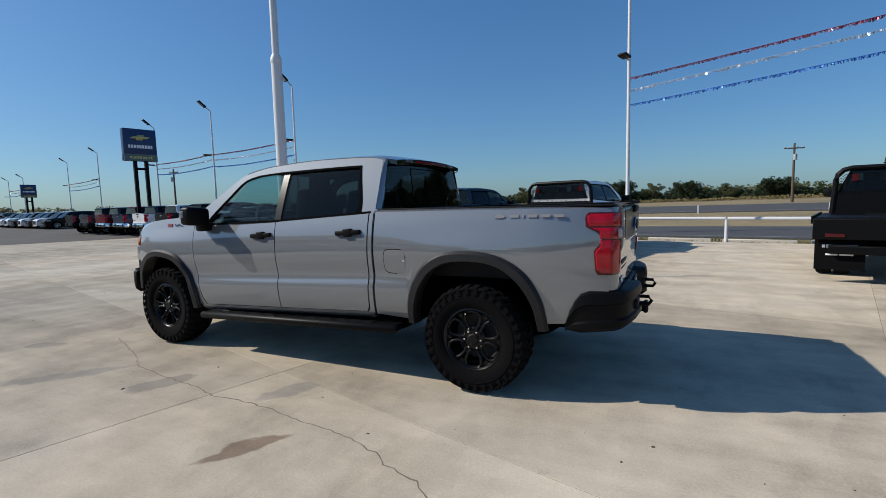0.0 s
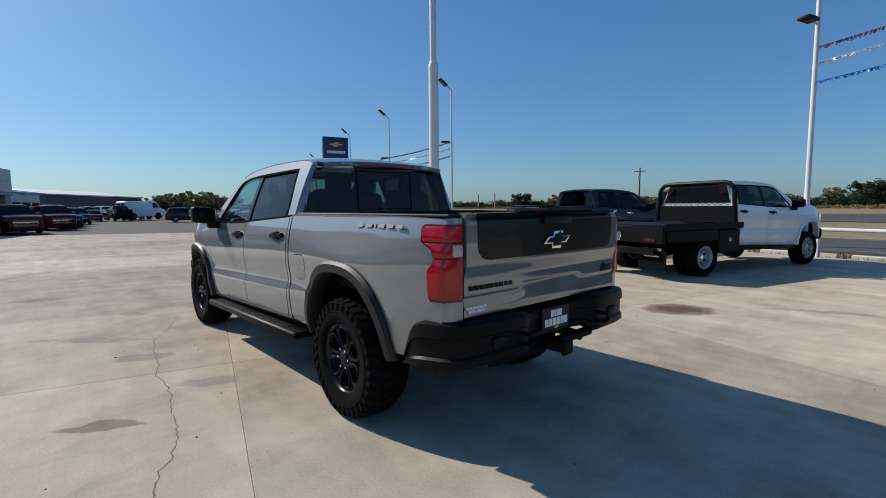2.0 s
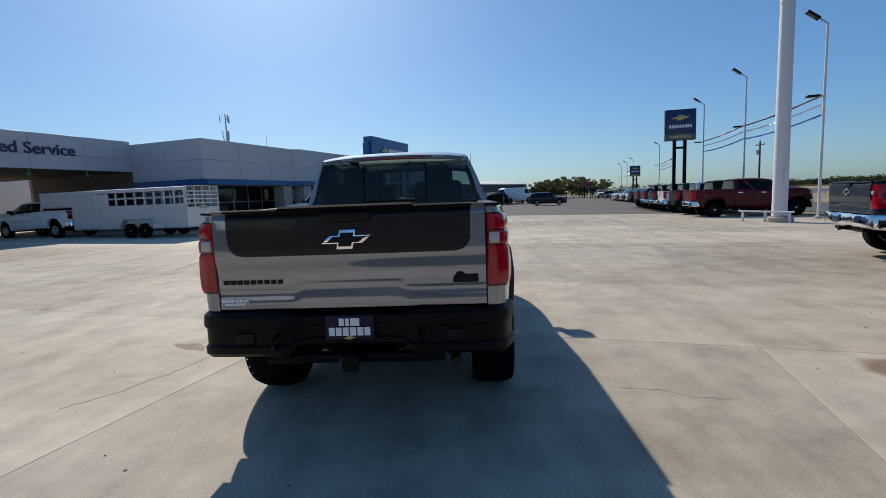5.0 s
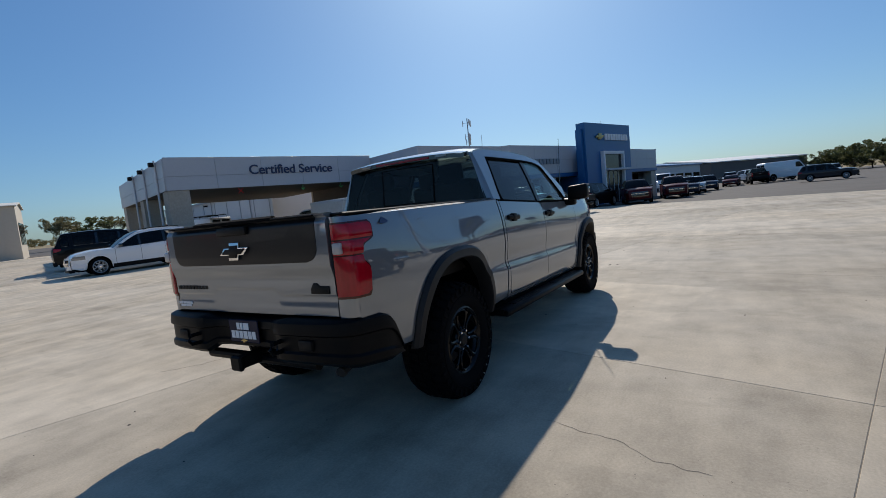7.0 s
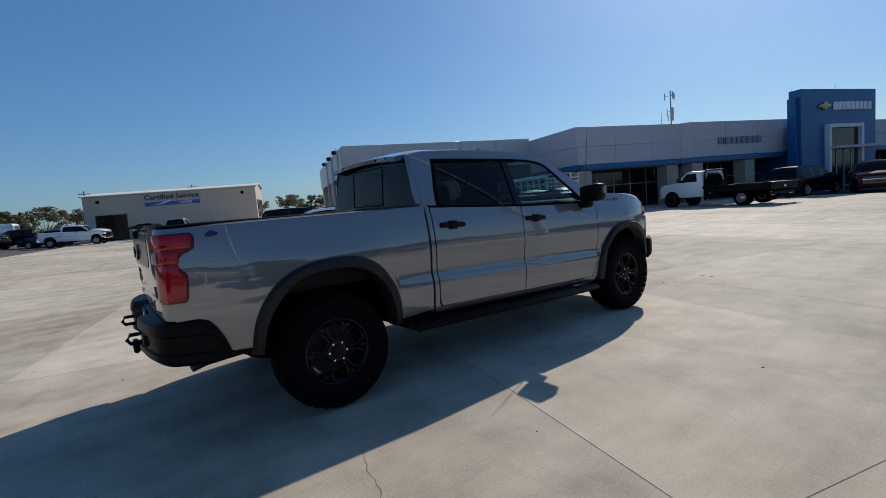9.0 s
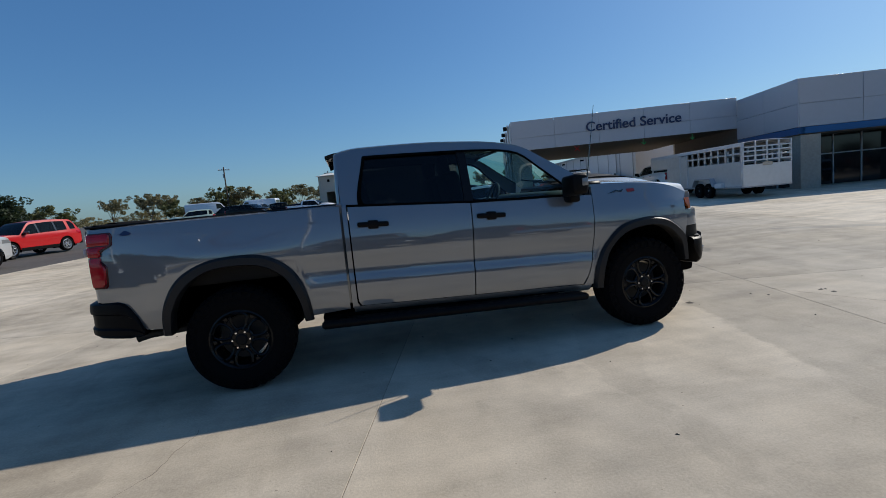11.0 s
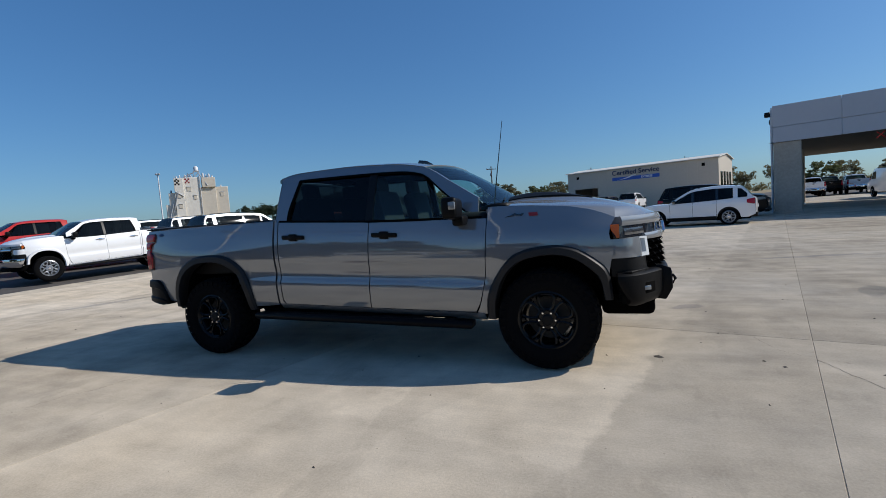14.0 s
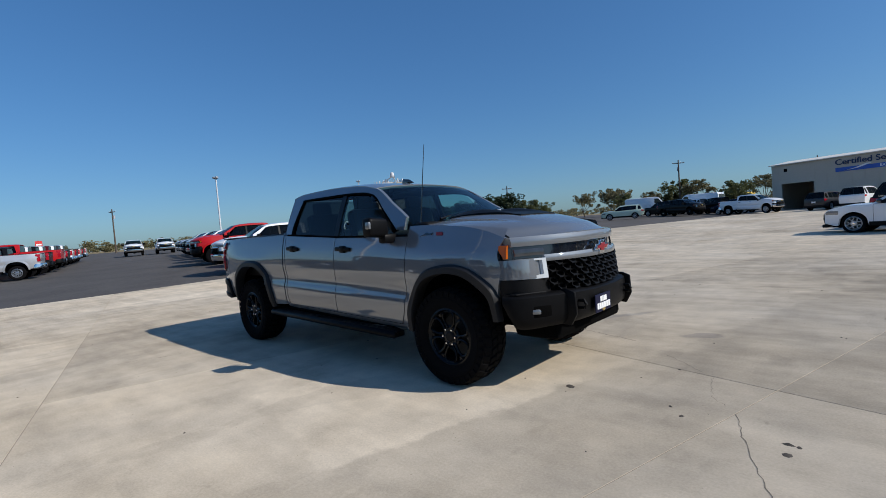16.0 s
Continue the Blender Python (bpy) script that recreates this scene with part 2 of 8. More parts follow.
def part(name, mesh, material, parent, label="", at=None):
    """One mesh object under a thing or a part; the mesh may be shared, the material is the object's own."""
    if isinstance(mesh, bmesh.types.BMesh):
        mesh = put(mesh, name)
    if not mesh.materials:
        mesh.materials.append(None)
    ob = new(name, mesh)
    ob.material_slots[0].link = "OBJECT"
    ob.material_slots[0].material = material
    ob.parent = parent
    if at is not None:
        ob.matrix_basis = at
    if label:
        ob["label"] = label
    return ob


def thing(name, m, label, category, group="", kind=""):
    ob = new(name)
    ob.empty_display_size = 0.2
    ob.matrix_basis = m
    return tagged(ob, label, category, group, kind)


def solo(name, mesh, material, m, label, category, group="", kind=""):
    """A thing that is a single mesh."""
    ob = part(name, mesh, material, None, "", m)
    return tagged(ob, label, category, group, kind)


def box(x0, x1, y0, y1, z0, z1, bevel=0.0, seg=2, bm=None):
    own = bm is None
    b = bmesh.new()
    bmesh.ops.create_cube(b, size=1)
    for v in b.verts:
        v.co = ((x0 + x1) / 2 + v.co.x * (x1 - x0), (y0 + y1) / 2 + v.co.y * (y1 - y0), (z0 + z1) / 2 + v.co.z * (z1 - z0))
    if bevel:
        bmesh.ops.bevel(b, geom=list(b.edges), offset=bevel, segments=seg, profile=0.5, affect="EDGES")
    if own:
        return b
    join(bm, b)
    return bm


def join(bm, other, m=None):
    """Adds other's geometry to bm, moved by m."""
    seen = {}
    for v in other.verts:
        seen[v] = bm.verts.new(m @ v.co if m else v.co)
    for f in other.faces:
        try:
            bm.faces.new([seen[v] for v in f.verts])
        except ValueError:
            pass
    other.free()
    return bm


def prism(points, y0, y1, axis="y", bevel=0.0):
    """A polygon drawn out along an axis; points are the two other coordinates."""
    bm = bmesh.new()
    spot = {"y": lambda p, d: (p[0], d, p[1]), "x": lambda p, d: (d, p[0], p[1]), "z": lambda p, d: (p[0], p[1], d)}[axis]
    a, b = [bm.verts.new(spot(p, y0)) for p in points], [bm.verts.new(spot(p, y1)) for p in points]
    bm.faces.new(a)
    bm.faces.new(b[::-1])
    for i in range(len(points)):
        j = (i + 1) % len(points)
        bm.faces.new((a[i], b[i], b[j], a[j]))
    if bevel:
        bmesh.ops.recalc_face_normals(bm, faces=bm.faces)
        bmesh.ops.bevel(bm, geom=list(bm.edges), offset=bevel, segments=2, profile=0.5, affect="EDGES")
    return bm


def tube(points, radius, sides=8, closed=False, cap=True):
    """A round bar along points; radius is one number or one for each point."""
    bm, rings = bmesh.new(), []
    pts = [Vector(p) for p in points]
    for i, p in enumerate(pts):
        a, b = pts[i - 1] if i or closed else p, pts[(i + 1) % len(pts)] if i + 1 < len(pts) or closed else p
        way = (b - a).normalized()
        side = way.cross(Vector((0, 0, 1)) if abs(way.z) < 0.9 else Vector((1, 0, 0))).normalized()
        up = side.cross(way)
        r = radius[i] if isinstance(radius, (list, tuple)) else radius
        rings.append([bm.verts.new(p + (side * math.cos(k) + up * math.sin(k)) * r) for k in (2 * math.pi * j / sides for j in range(sides))])
    for i in range(len(rings) if closed else len(rings) - 1):
        a, b = rings[i], rings[(i + 1) % len(rings)]
        for j in range(sides):
            bm.faces.new((a[j], a[(j + 1) % sides], b[(j + 1) % sides], b[j]))
    if cap and not closed:
        bm.faces.new(rings[0][::-1])
        bm.faces.new(rings[-1])
    return bm


def spin(profile, sides=48, axis="y", close=False):
    """A turned body: profile is a list of (radius, distance along the axis)."""
    bm, rings = bmesh.new(), []
    for r, d in profile:
        ring = []
        for j in range(sides):
            k = 2 * math.pi * j / sides
            c, s = r * math.cos(k), r * math.sin(k)
            ring.append(bm.verts.new((c, d, s) if axis == "y" else (c, s, d)))
        rings.append(ring)
    for a, b in zip(rings, rings[1:] + rings[:1] if close else rings[1:]):
        for j in range(sides):
            bm.faces.new((a[j], a[(j + 1) % sides], b[(j + 1) % sides], b[j]))
    if not close:
        for ring in (rings[0], rings[-1]):
            bm.faces.new(ring)
    return bm


def curve(*points):
    """A smooth function through points (a, b), monotone between them."""
    xs, ys = np.array([p[0] for p in points], float), np.array([p[1] for p in points], float)
    d = np.diff(ys) / np.diff(xs)
    t = np.zeros(len(xs))
    t[0], t[-1] = d[0], d[-1]
    for i in range(1, len(xs) - 1):
        t[i] = 0 if d[i - 1] * d[i] <= 0 else 2 * d[i - 1] * d[i] / (d[i - 1] + d[i])

    def f(x):
        x = min(max(x, xs[0]), xs[-1])
        i = min(int(np.searchsorted(xs, x, "right")) - 1, len(xs) - 2)
        h = xs[i + 1] - xs[i]
        s = (x - xs[i]) / h
        return float(ys[i] * (1 + 2 * s) * (1 - s) ** 2 + h * t[i] * s * (1 - s) ** 2 + ys[i + 1] * s * s * (3 - 2 * s) + h * t[i + 1] * s * s * (s - 1))

    return f


def line(*points):
    xs, ys = [p[0] for p in points], [p[1] for p in points]
    return lambda x: float(np.interp(x, xs, ys))


def sheet(spot, nu, nv, rim=0.0, inward=None, us=None, vs=None, side=1):
    """A panel: spot(u, v) gives a place; its border is folded inward by rim. side -1 mirrors it across y."""
    bm = bmesh.new()
    us = us or [i / nu for i in range(nu + 1)]
    vs = vs or [j / nv for j in range(nv + 1)]
    grid = []
    for u in us:
        col = []
        for v in vs:
            p = Vector(spot(u, v))
            p.y *= side
            col.append(bm.verts.new(p))
        grid.append(col)
    for i in range(len(us) - 1):
        for j in range(len(vs) - 1):
            q = (grid[i][j], grid[i + 1][j], grid[i + 1][j + 1], grid[i][j + 1])
            bm.faces.new(q if side > 0 else q[::-1])
    if rim:
        push = Vector(inward or (0, -1, 0)) * rim
        push.y *= side
        ring = [c[0] for c in grid] + grid[-1][1:] + [c[-1] for c in grid[::-1]][1:] + grid[0][::-1][1:-1]
        deep = [bm.verts.new(v.co + push) for v in ring]
        for i in range(len(ring)):
            k = (i + 1) % len(ring)
            q = (ring[i], deep[i], deep[k], ring[k])
            bm.faces.new(q if side > 0 else q[::-1])
    return bm


def strip_text(text, size, depth, material, parent, m, name="lettering"):
    """Raised letters in the built-in font, as a mesh."""
    cu = bpy.data.curves.new("letters", "FONT")
    cu.body, cu.size, cu.extrude, cu.align_x, cu.align_y = text, size, depth, "CENTER", "CENTER"
    cu.offset = 0.012 * size
    ob = bpy.data.objects.new("letters", cu)
    me = bpy.data.meshes.new_from_object(ob)
    bpy.data.objects.remove(ob)
    bpy.data.curves.remove(cu)
    me.materials.clear()
    return part(name, me, material, parent, "", m)


def bars(name, widths, height, depth, gap):
    """A row of plain bars that stands for writing, in the plane of x and z, centred."""
    bm, total = bmesh.new(), sum(widths) + gap * (len(widths) - 1)
    x = -total / 2
    for w in widths:
        box(x, x + w, -depth, 0, -height / 2, height / 2, bm=bm)
        x += w + gap
    return put(bm, name)


# the bow-tie shape of the emblem, as a plain outline
def bowtie(w, h, d, bevel=0.004):
    a, b, s = w / 2, h / 2, w * 0.09
    pts = [(-a + s * 0.4 + s, -b * 0.42), (-a * 0.36, -b * 0.42), (-a * 0.40, -b), (a * 0.24, -b), (a * 0.30, -b * 0.42), (a - s, -b * 0.42),
           (a, b * 0.42), (a * 0.36, b * 0.42), (a * 0.40, b), (-a * 0.24, b), (-a * 0.30, b * 0.42), (-a, b * 0.42)]
    pts = [(-a + s * 0.0, -b * 0.42), *pts[1:5], (a - 2 * s, -b * 0.42), (a, b * 0.42), *pts[7:11], (-a + 2 * s, b * 0.42)]
    return prism(pts, -d, 0, "y", bevel)


# ---------- ground ----------
def ground_sheet():
    bm, rings = bmesh.new(), []
    radii = [0, 4, 8, 12, 16, 20, 25, 28, 32, 36, 40, 45, 50, 55, 60, 65, 72, 80, 90, 100, 110, 130, 150, 200, 260, 400, 800, 1600, 3200]
    for r in radii[1:]:
        ring = []
        for k in range(72):
            a = 2 * math.pi * k / 72
            x, y = r * math.cos(a), r * math.sin(a)
            ring.append(bm.verts.new((x, y, ground_z(x, y) - 0.16)))
        rings.append(ring)
    hub = bm.verts.new((0, 0, -0.16))
    for j in range(72):
        bm.faces.new((hub, rings[0][j], rings[0][(j + 1) % 72]))
        for a, b in zip(rings, rings[1:]):
            bm.faces.new((a[j], b[j], b[(j + 1) % 72], a[(j + 1) % 72]))
    return put(bm, "ground")


EDGE = Vector((-3.3, -13.85, 0))
ALONG, INTO = Vector((0.985, -0.17, 0)).normalized(), Vector((0.17, 0.985, 0)).normalized()


def lot_point(s, w, lift=0.0):
    p = EDGE + ALONG * s + INTO * w
    p.z = ground_z(p.x, p.y) + lift
    return p


def lot_sheet(s0, s1, w0, w1, lift, thick, ds=6.0):
    """A paved strip that follows the land, with real edges."""
    ns, nw = max(2, int((s1 - s0) / ds)), max(2, int((w1 - w0) / ds))
    return sheet(lambda u, v: lot_point(s0 + (s1 - s0) * u, w0 + (w1 - w0) * v, lift), ns, nw, thick, (0, 0, -1))


solo("ground", ground_sheet(), M["grass"], Matrix(), "dry tan grassland that reaches to the horizon", "ground", kind="structure")
solo("asphalt_lot", put(lot_sheet(-140, 200, -0.2, 150, -0.055, 0.2, 3.0)), M["asphalt"], Matrix(), "worn grey asphalt of the dealership car park", "asphalt", kind="structure")
solo("road_near", put(lot_sheet(-300, 300, -13.0, -3.6, -0.10, 0.1, 6)), M["road"], Matrix(), "dark asphalt carriageway beyond the grass strip", "road", kind="structure")
solo("road_far", put(lot_sheet(-300, 300, -43.0, -30.0, -0.08, 0.1, 4)), M["road"], Matrix(), "second dark carriageway behind the grassy median", "road", kind="structure")
for w in (-4.4, -12.2, -31.0, -42.2):
    solo("road_edge_line", put(lot_sheet(-200, 200, w, w + 0.11, -0.094 if w > -20 else -0.074, 0.004, 4)), M["worn_line"], Matrix(), "faded white edge line painted on the road", "road marking", "road edge lines", "structure")


PAVE_TURN = radians(-14.5)


def concrete_material():
    m = bpy.data.materials.new("pale_concrete_paving")
    m.use_nodes = True
    n, l = m.node_tree.nodes, m.node_tree.links
    p = n["Principled BSDF"]
    p.inputs["Roughness"].default_value, p.inputs["Specular IOR Level"].default_value, p.inputs["Diffuse Roughness"].default_value = 0.75, 0.2, 0.25
    geo, info = n.new("ShaderNodeNewGeometry"), n.new("ShaderNodeObjectInfo")

    def noisy(scale, detail, stretch=(1, 1, 1), turn=0.0):
        mp, t = n.new("ShaderNodeMapping"), n.new("ShaderNodeTexNoise")
        mp.inputs["Scale"].default_value, mp.inputs["Rotation"].default_value = stretch, (0, 0, turn)
        t.inputs["Scale"].default_value, t.inputs["Detail"].default_value, t.inputs["Roughness"].default_value = scale, detail, 0.6
        l.new(geo.outputs["Position"], mp.inputs[0])
        l.new(mp.outputs[0], t.inputs[0])
        return t.outputs["Fac"]

    def op(kind, a, b):
        q = n.new("ShaderNodeMath")
        q.operation = kind
        for i, v in enumerate((a, b)):
            if isinstance(v, (int, float)):
                q.inputs[i].default_value = v
            else:
                l.new(v, q.inputs[i])
        return q.outputs[0]

    def span(v, a, b, c, d, kind="LINEAR"):
        q = n.new("ShaderNodeMapRange")
        q.interpolation_type = kind
        l.new(v, q.inputs[0])
        for i, k in enumerate((a, b, c, d)):
            q.inputs[1 + i].default_value = k
        return q.outputs[0]

    fine, mid, broad = noisy(60, 6), noisy(2.2, 7), noisy(0.25, 5)
    streak = noisy(0.9, 5, (0.35, 2.2, 1), 0.5)
    sweep = noisy(0.5, 4, (1.6, 0.3, 1), -0.25)
    tone = op("ADD", op("ADD", span(fine, 0.3, 0.7, -0.10, 0.09), span(mid, 0.3, 0.7, -0.17, 0.14)), op("ADD", span(broad, 0.35, 0.65, -0.14, 0.11), span(streak, 0.35, 0.7, 0.09, -0.16)))
    tone = op("ADD", op("ADD", tone, span(sweep, 0.4, 0.7, 0.05, -0.10)), span(info.outputs["Random"], 0, 1, -0.16, 0.11))
    tone = op("ADD", tone, 1.0)
    blotch = span(noisy(5.5, 8), 0.64, 0.72, 0, 1, "SMOOTHSTEP")
    tone = op("MULTIPLY", tone, op("SUBTRACT", 1.0, op("MULTIPLY", op("MULTIPLY", blotch, span(noisy(0.8, 2), 0.5, 0.65, 0, 1)), 0.22)))
    # pits and chips, and a tone that gets slightly paler towards +y
    pits = span(noisy(34, 2), 0.715, 0.745, 0, 1, "SMOOTHSTEP")
    tone = op("MULTIPLY", tone, op("SUBTRACT", 1.0, op("MULTIPLY", op("MULTIPLY", pits, span(noisy(1.1, 3), 0.45, 0.6, 0, 1)), 0.5)))
    xyz = n.new("ShaderNodeSeparateXYZ")
    l.new(geo.outputs["Position"], xyz.inputs[0])
    tone = op("MULTIPLY", tone, span(xyz.outputs["Y"], -1.5, 2.5, 0.97, 1.06, "SMOOTHSTEP"))
    # tones of the separate pours and of a washed patch, with slightly ragged edges
    ragged = span(noisy(4.0, 6), 0.3, 0.7, -0.07, 0.07)
    row = op("ADD", op("ADD", op("MULTIPLY", xyz.outputs["X"], math.cos(PAVE_TURN)), op("MULTIPLY", xyz.outputs["Y"], math.sin(PAVE_TURN))), ragged)
    col_ = op("ADD", op("SUBTRACT", op("MULTIPLY", xyz.outputs["Y"], math.cos(PAVE_TURN)), op("MULTIPLY", xyz.outputs["X"], math.sin(PAVE_TURN))), ragged)
    tone = op("MULTIPLY", tone, op("SUBTRACT", 1.0, op("MULTIPLY", op("MULTIPLY", span(row, 2.72, 2.80, 0, 1), span(row, 9.05, 9.15, 1, 0)), 0.12)))
    tone = op("MULTIPLY", tone, op("ADD", 1.0, op("MULTIPLY", op("MULTIPLY", span(row, 9.05, 9.15, 0, 1), span(row, 16.0, 16.1, 1, 0)), 0.09)))
    patch = op("MULTIPLY", op("MULTIPLY", span(row, 0.95, 1.03, 0, 1), span(row, 2.72, 2.78, 1, 0)), op("MULTIPLY", span(col_, -1.96, -1.90, 0, 1), span(col_, 0.3, 0.5, 1, 0)))
    tone = op("MULTIPLY", tone, op("ADD", 1.0, op("MULTIPLY", patch, 0.14)))
    damp = span(noisy(0.75, 9, (1.5, 0.6, 1), 0.3), 0.56, 0.60, 0, 1, "SMOOTHSTEP")
    tone = op("MULTIPLY", tone, op("SUBTRACT", 1.0, op("MULTIPLY", damp, 0.09)))
    hue = n.new("ShaderNodeMix")
    hue.data_type = "RGBA"
    hue.inputs["A"].default_value, hue.inputs["B"].default_value = (0.545, 0.458, 0.338, 1), (0.508, 0.440, 0.343, 1)
    l.new(span(broad, 0.4, 0.6, 0, 1), hue.inputs["Factor"])
    col = hue.outputs["Result"]
    # stains of spilt oil and damp: centre, half lengths, turn, colour, strength
    warp = n.new("ShaderNodeTexNoise")
    warp.inputs["Scale"].default_value, warp.inputs["Detail"].default_value = 3.5, 5
    l.new(geo.outputs["Position"], warp.inputs[0])
    spread = n.new("ShaderNodeVectorMath")
    spread.operation, spread.inputs[1].default_value = "MULTIPLY_ADD", (0.26, 0.26, 0)
    l.new(warp.outputs["Color"], spread.inputs[0])
    off = n.new("ShaderNodeVectorMath")
    off.operation, off.inputs[1].default_value = "SUBTRACT", (0.13, 0.13, 0)
    l.new(geo.outputs["Position"], spread.inputs[2])
    l.new(spread.outputs[0], off.inputs[0])
    for (cx, cy), (rx, ry), turn, shade, force in (
        ((-0.87, 2.34), (0.34, 0.085), 1.08, (0.25, 0.175, 0.115), 0.85), ((-2.03, -4.35), (0.56, 0.42), 0.8, (0.20, 0.125, 0.075), 0.85), ((-2.03, -4.35), (0.36, 0.24), 0.8, (0.11, 0.065, 0.04), 0.8),
        ((0.75, 1.87), (0.30, 0.14), 1.1, (0.27, 0.235, 0.20), 0.65), ((-0.45, 1.55), (0.26, 0.13), 1.0, (0.30, 0.27, 0.235), 0.6), ((1.9, 2.2), (0.8, 0.10), 0.9, (0.33, 0.30, 0.26), 0.6),
        ((5.5, 2.6), (0.5, 0.16), 1.2, (0.30, 0.27, 0.22), 0.6), ((-3.4, -5.6), (0.7, 0.10), 0.4, (0.30, 0.28, 0.25), 0.6), ((6.0, 6.5), (1.2, 0.14), 0.2, (0.30, 0.28, 0.25), 0.6),
        ((1.2, -7.4), (0.8, 0.2), 0.2, (0.32, 0.29, 0.25), 0.5), ((-8.2, 1.8), (1.0, 0.16), 1.2, (0.27, 0.25, 0.22), 0.6), ((9.5, 3.0), (1.5, 0.25), 2.4, (0.33, 0.31, 0.27), 0.5), ((3.2, 1.6), (0.25, 0.12), 0.5, (0.30, 0.26, 0.22), 0.6)):
        mp = n.new("ShaderNodeMapping")
        mp.vector_type = "TEXTURE"
        mp.inputs["Location"].default_value, mp.inputs["Rotation"].default_value, mp.inputs["Scale"].default_value = (cx, cy, 0), (0, 0, turn), (rx, ry, 50)
        l.new(off.outputs[0], mp.inputs[0])
        far = n.new("ShaderNodeVectorMath")
        far.operation = "LENGTH"
        l.new(mp.outputs[0], far.inputs[0])
        mix = n.new("ShaderNodeMix")
        mix.data_type = "RGBA"
        mix.inputs["B"].default_value = (*shade, 1)
        l.new(op("MULTIPLY", span(far.outputs["Value"], 0.75, 1.05, 1, 0, "SMOOTHSTEP"), force), mix.inputs["Factor"])
        l.new(col, mix.inputs["A"])
        col = mix.outputs["Result"]
    mul = n.new("ShaderNodeVectorMath")
    mul.operation = "MULTIPLY"
    l.new(col, mul.inputs[0])
    l.new(tone, mul.inputs[1])
    l.new(mul.outputs[0], p.inputs["Base Color"])
    b = n.new("ShaderNodeBump")
    b.inputs["Strength"].default_value, b.inputs["Distance"].default_value = 0.35, 0.004
    l.new(op("ADD", fine, mid), b.inputs["Height"])
    l.new(b.outputs[0], p.inputs["Normal"])
    return m


M["concrete"] = concrete_material()
E1, E2 = Vector((math.cos(PAVE_TURN), math.sin(PAVE_TURN), 0)), Vector((-math.sin(PAVE_TURN), math.cos(PAVE_TURN), 0))
# the pad's limits: a point on each edge and the way inward
LIMITS = [((-14.3, -3.0), (0.995, -0.10)), ((-11.2, 28.0), (0.975, -0.22)), ((EDGE.x, EDGE.y), (INTO.x, INTO.y)), ((26.0, -10.5), (-0.93, 0.366)), ((-4.4, 62.0), (-0.33, -0.944))]


def clip(poly, inset=0.0):
    for (px, py), (nx, ny) in LIMITS:
        out = []
        for i, a in enumerate(poly):
            b = poly[(i + 1) % len(poly)]
            da, db = (a[0] - px) * nx + (a[1] - py) * ny, (b[0] - px) * nx + (b[1] - py) * ny
            if da >= 0:
                out.append(a)
            if (da >= 0) != (db >= 0):
                k = da / (da - db)
                out.append((a[0] + (b[0] - a[0]) * k, a[1] + (b[1] - a[1]) * k))
        poly = out
        if len(poly) < 3:
            return []
    return poly


def shrunk(poly, d):
    """The convex polygon with every side moved in by d."""
    c = Vector((sum(p[0] for p in poly) / len(poly), sum(p[1] for p in poly) / len(poly)))
    out = []
    for p in poly:
        v = Vector(p) - c
        out.append(c + v * (1 - d * 1.4 / max(v.length, 0.1)))
    return out


def lay_paving():
    pad = thing("concrete_pavement", Matrix(), "pale concrete slabs of the display yard, with saw-cut joints", "pavement", kind="structure")
    for i in range(-8, 11):
        for j in range(-6, 17):
            c0, c1, d0, d1 = -0.36 + 4.27 * i, -0.36 + 4.27 * (i + 1), 1.17 + 4.81 * j, 1.17 + 4.81 * (j + 1)
            poly = clip([tuple((E1 * a + E2 * b).xy) for a, b in ((c0, d0), (c1, d0), (c1, d1), (c0, d1))])
            if not poly:
                continue
            bm = bmesh.new()
            rows = []
            for inset, drop in ((0.0016, 0.10), (0.0016, 0.003), (0.0042, 0.0)):
                rows.append([bm.verts.new((p.x, p.y, ground_z(p.x, p.y) - drop)) for p in shrunk(poly, inset)])
            k = len(poly)
            for a, b in zip(rows, rows[1:]):
                for q in range(k):
                    bm.faces.new((a[q], a[(q + 1) % k], b[(q + 1) % k], b[q]))
            bm.faces.new(rows[-1])
            part("slab", put(bm, "slab", 20), M["concrete"], pad)
    return pad


def crack(points, width, name="crack"):
    """A hairline crack: a thin, ragged dark strip just over the slab."""
    rng = random.Random(int(points[0][0] * 100))
    path = []
    for (ax, ay), (bx, by) in zip(points, points[1:]):
        steps = max(2, int(math.hypot(bx - ax, by - ay) / 0.045))
        for s in range(steps):
            k = s / steps
            path.append(Vector((ax + (bx - ax) * k + rng.uniform(-0.014, 0.014), ay + (by - ay) * k + rng.uniform(-0.014, 0.014), 0.0012)))
    bm, last = bmesh.new(), None
    for a, b in zip(path, path[1:]):
        side = (b - a).cross(Vector((0, 0, 1))).normalized() * width * rng.uniform(0.35, 1.0) / 2
        now = (bm.verts.new(a + side), bm.verts.new(a - side))
        if last:
            bm.faces.new((last[0], last[1], now[1], now[0]))
        last = now
    return solo(name, put(bm, name), M["crack"], Matrix(), "thin dark crack wandering across the concrete", "crack", "cracks in the paving", "structure")


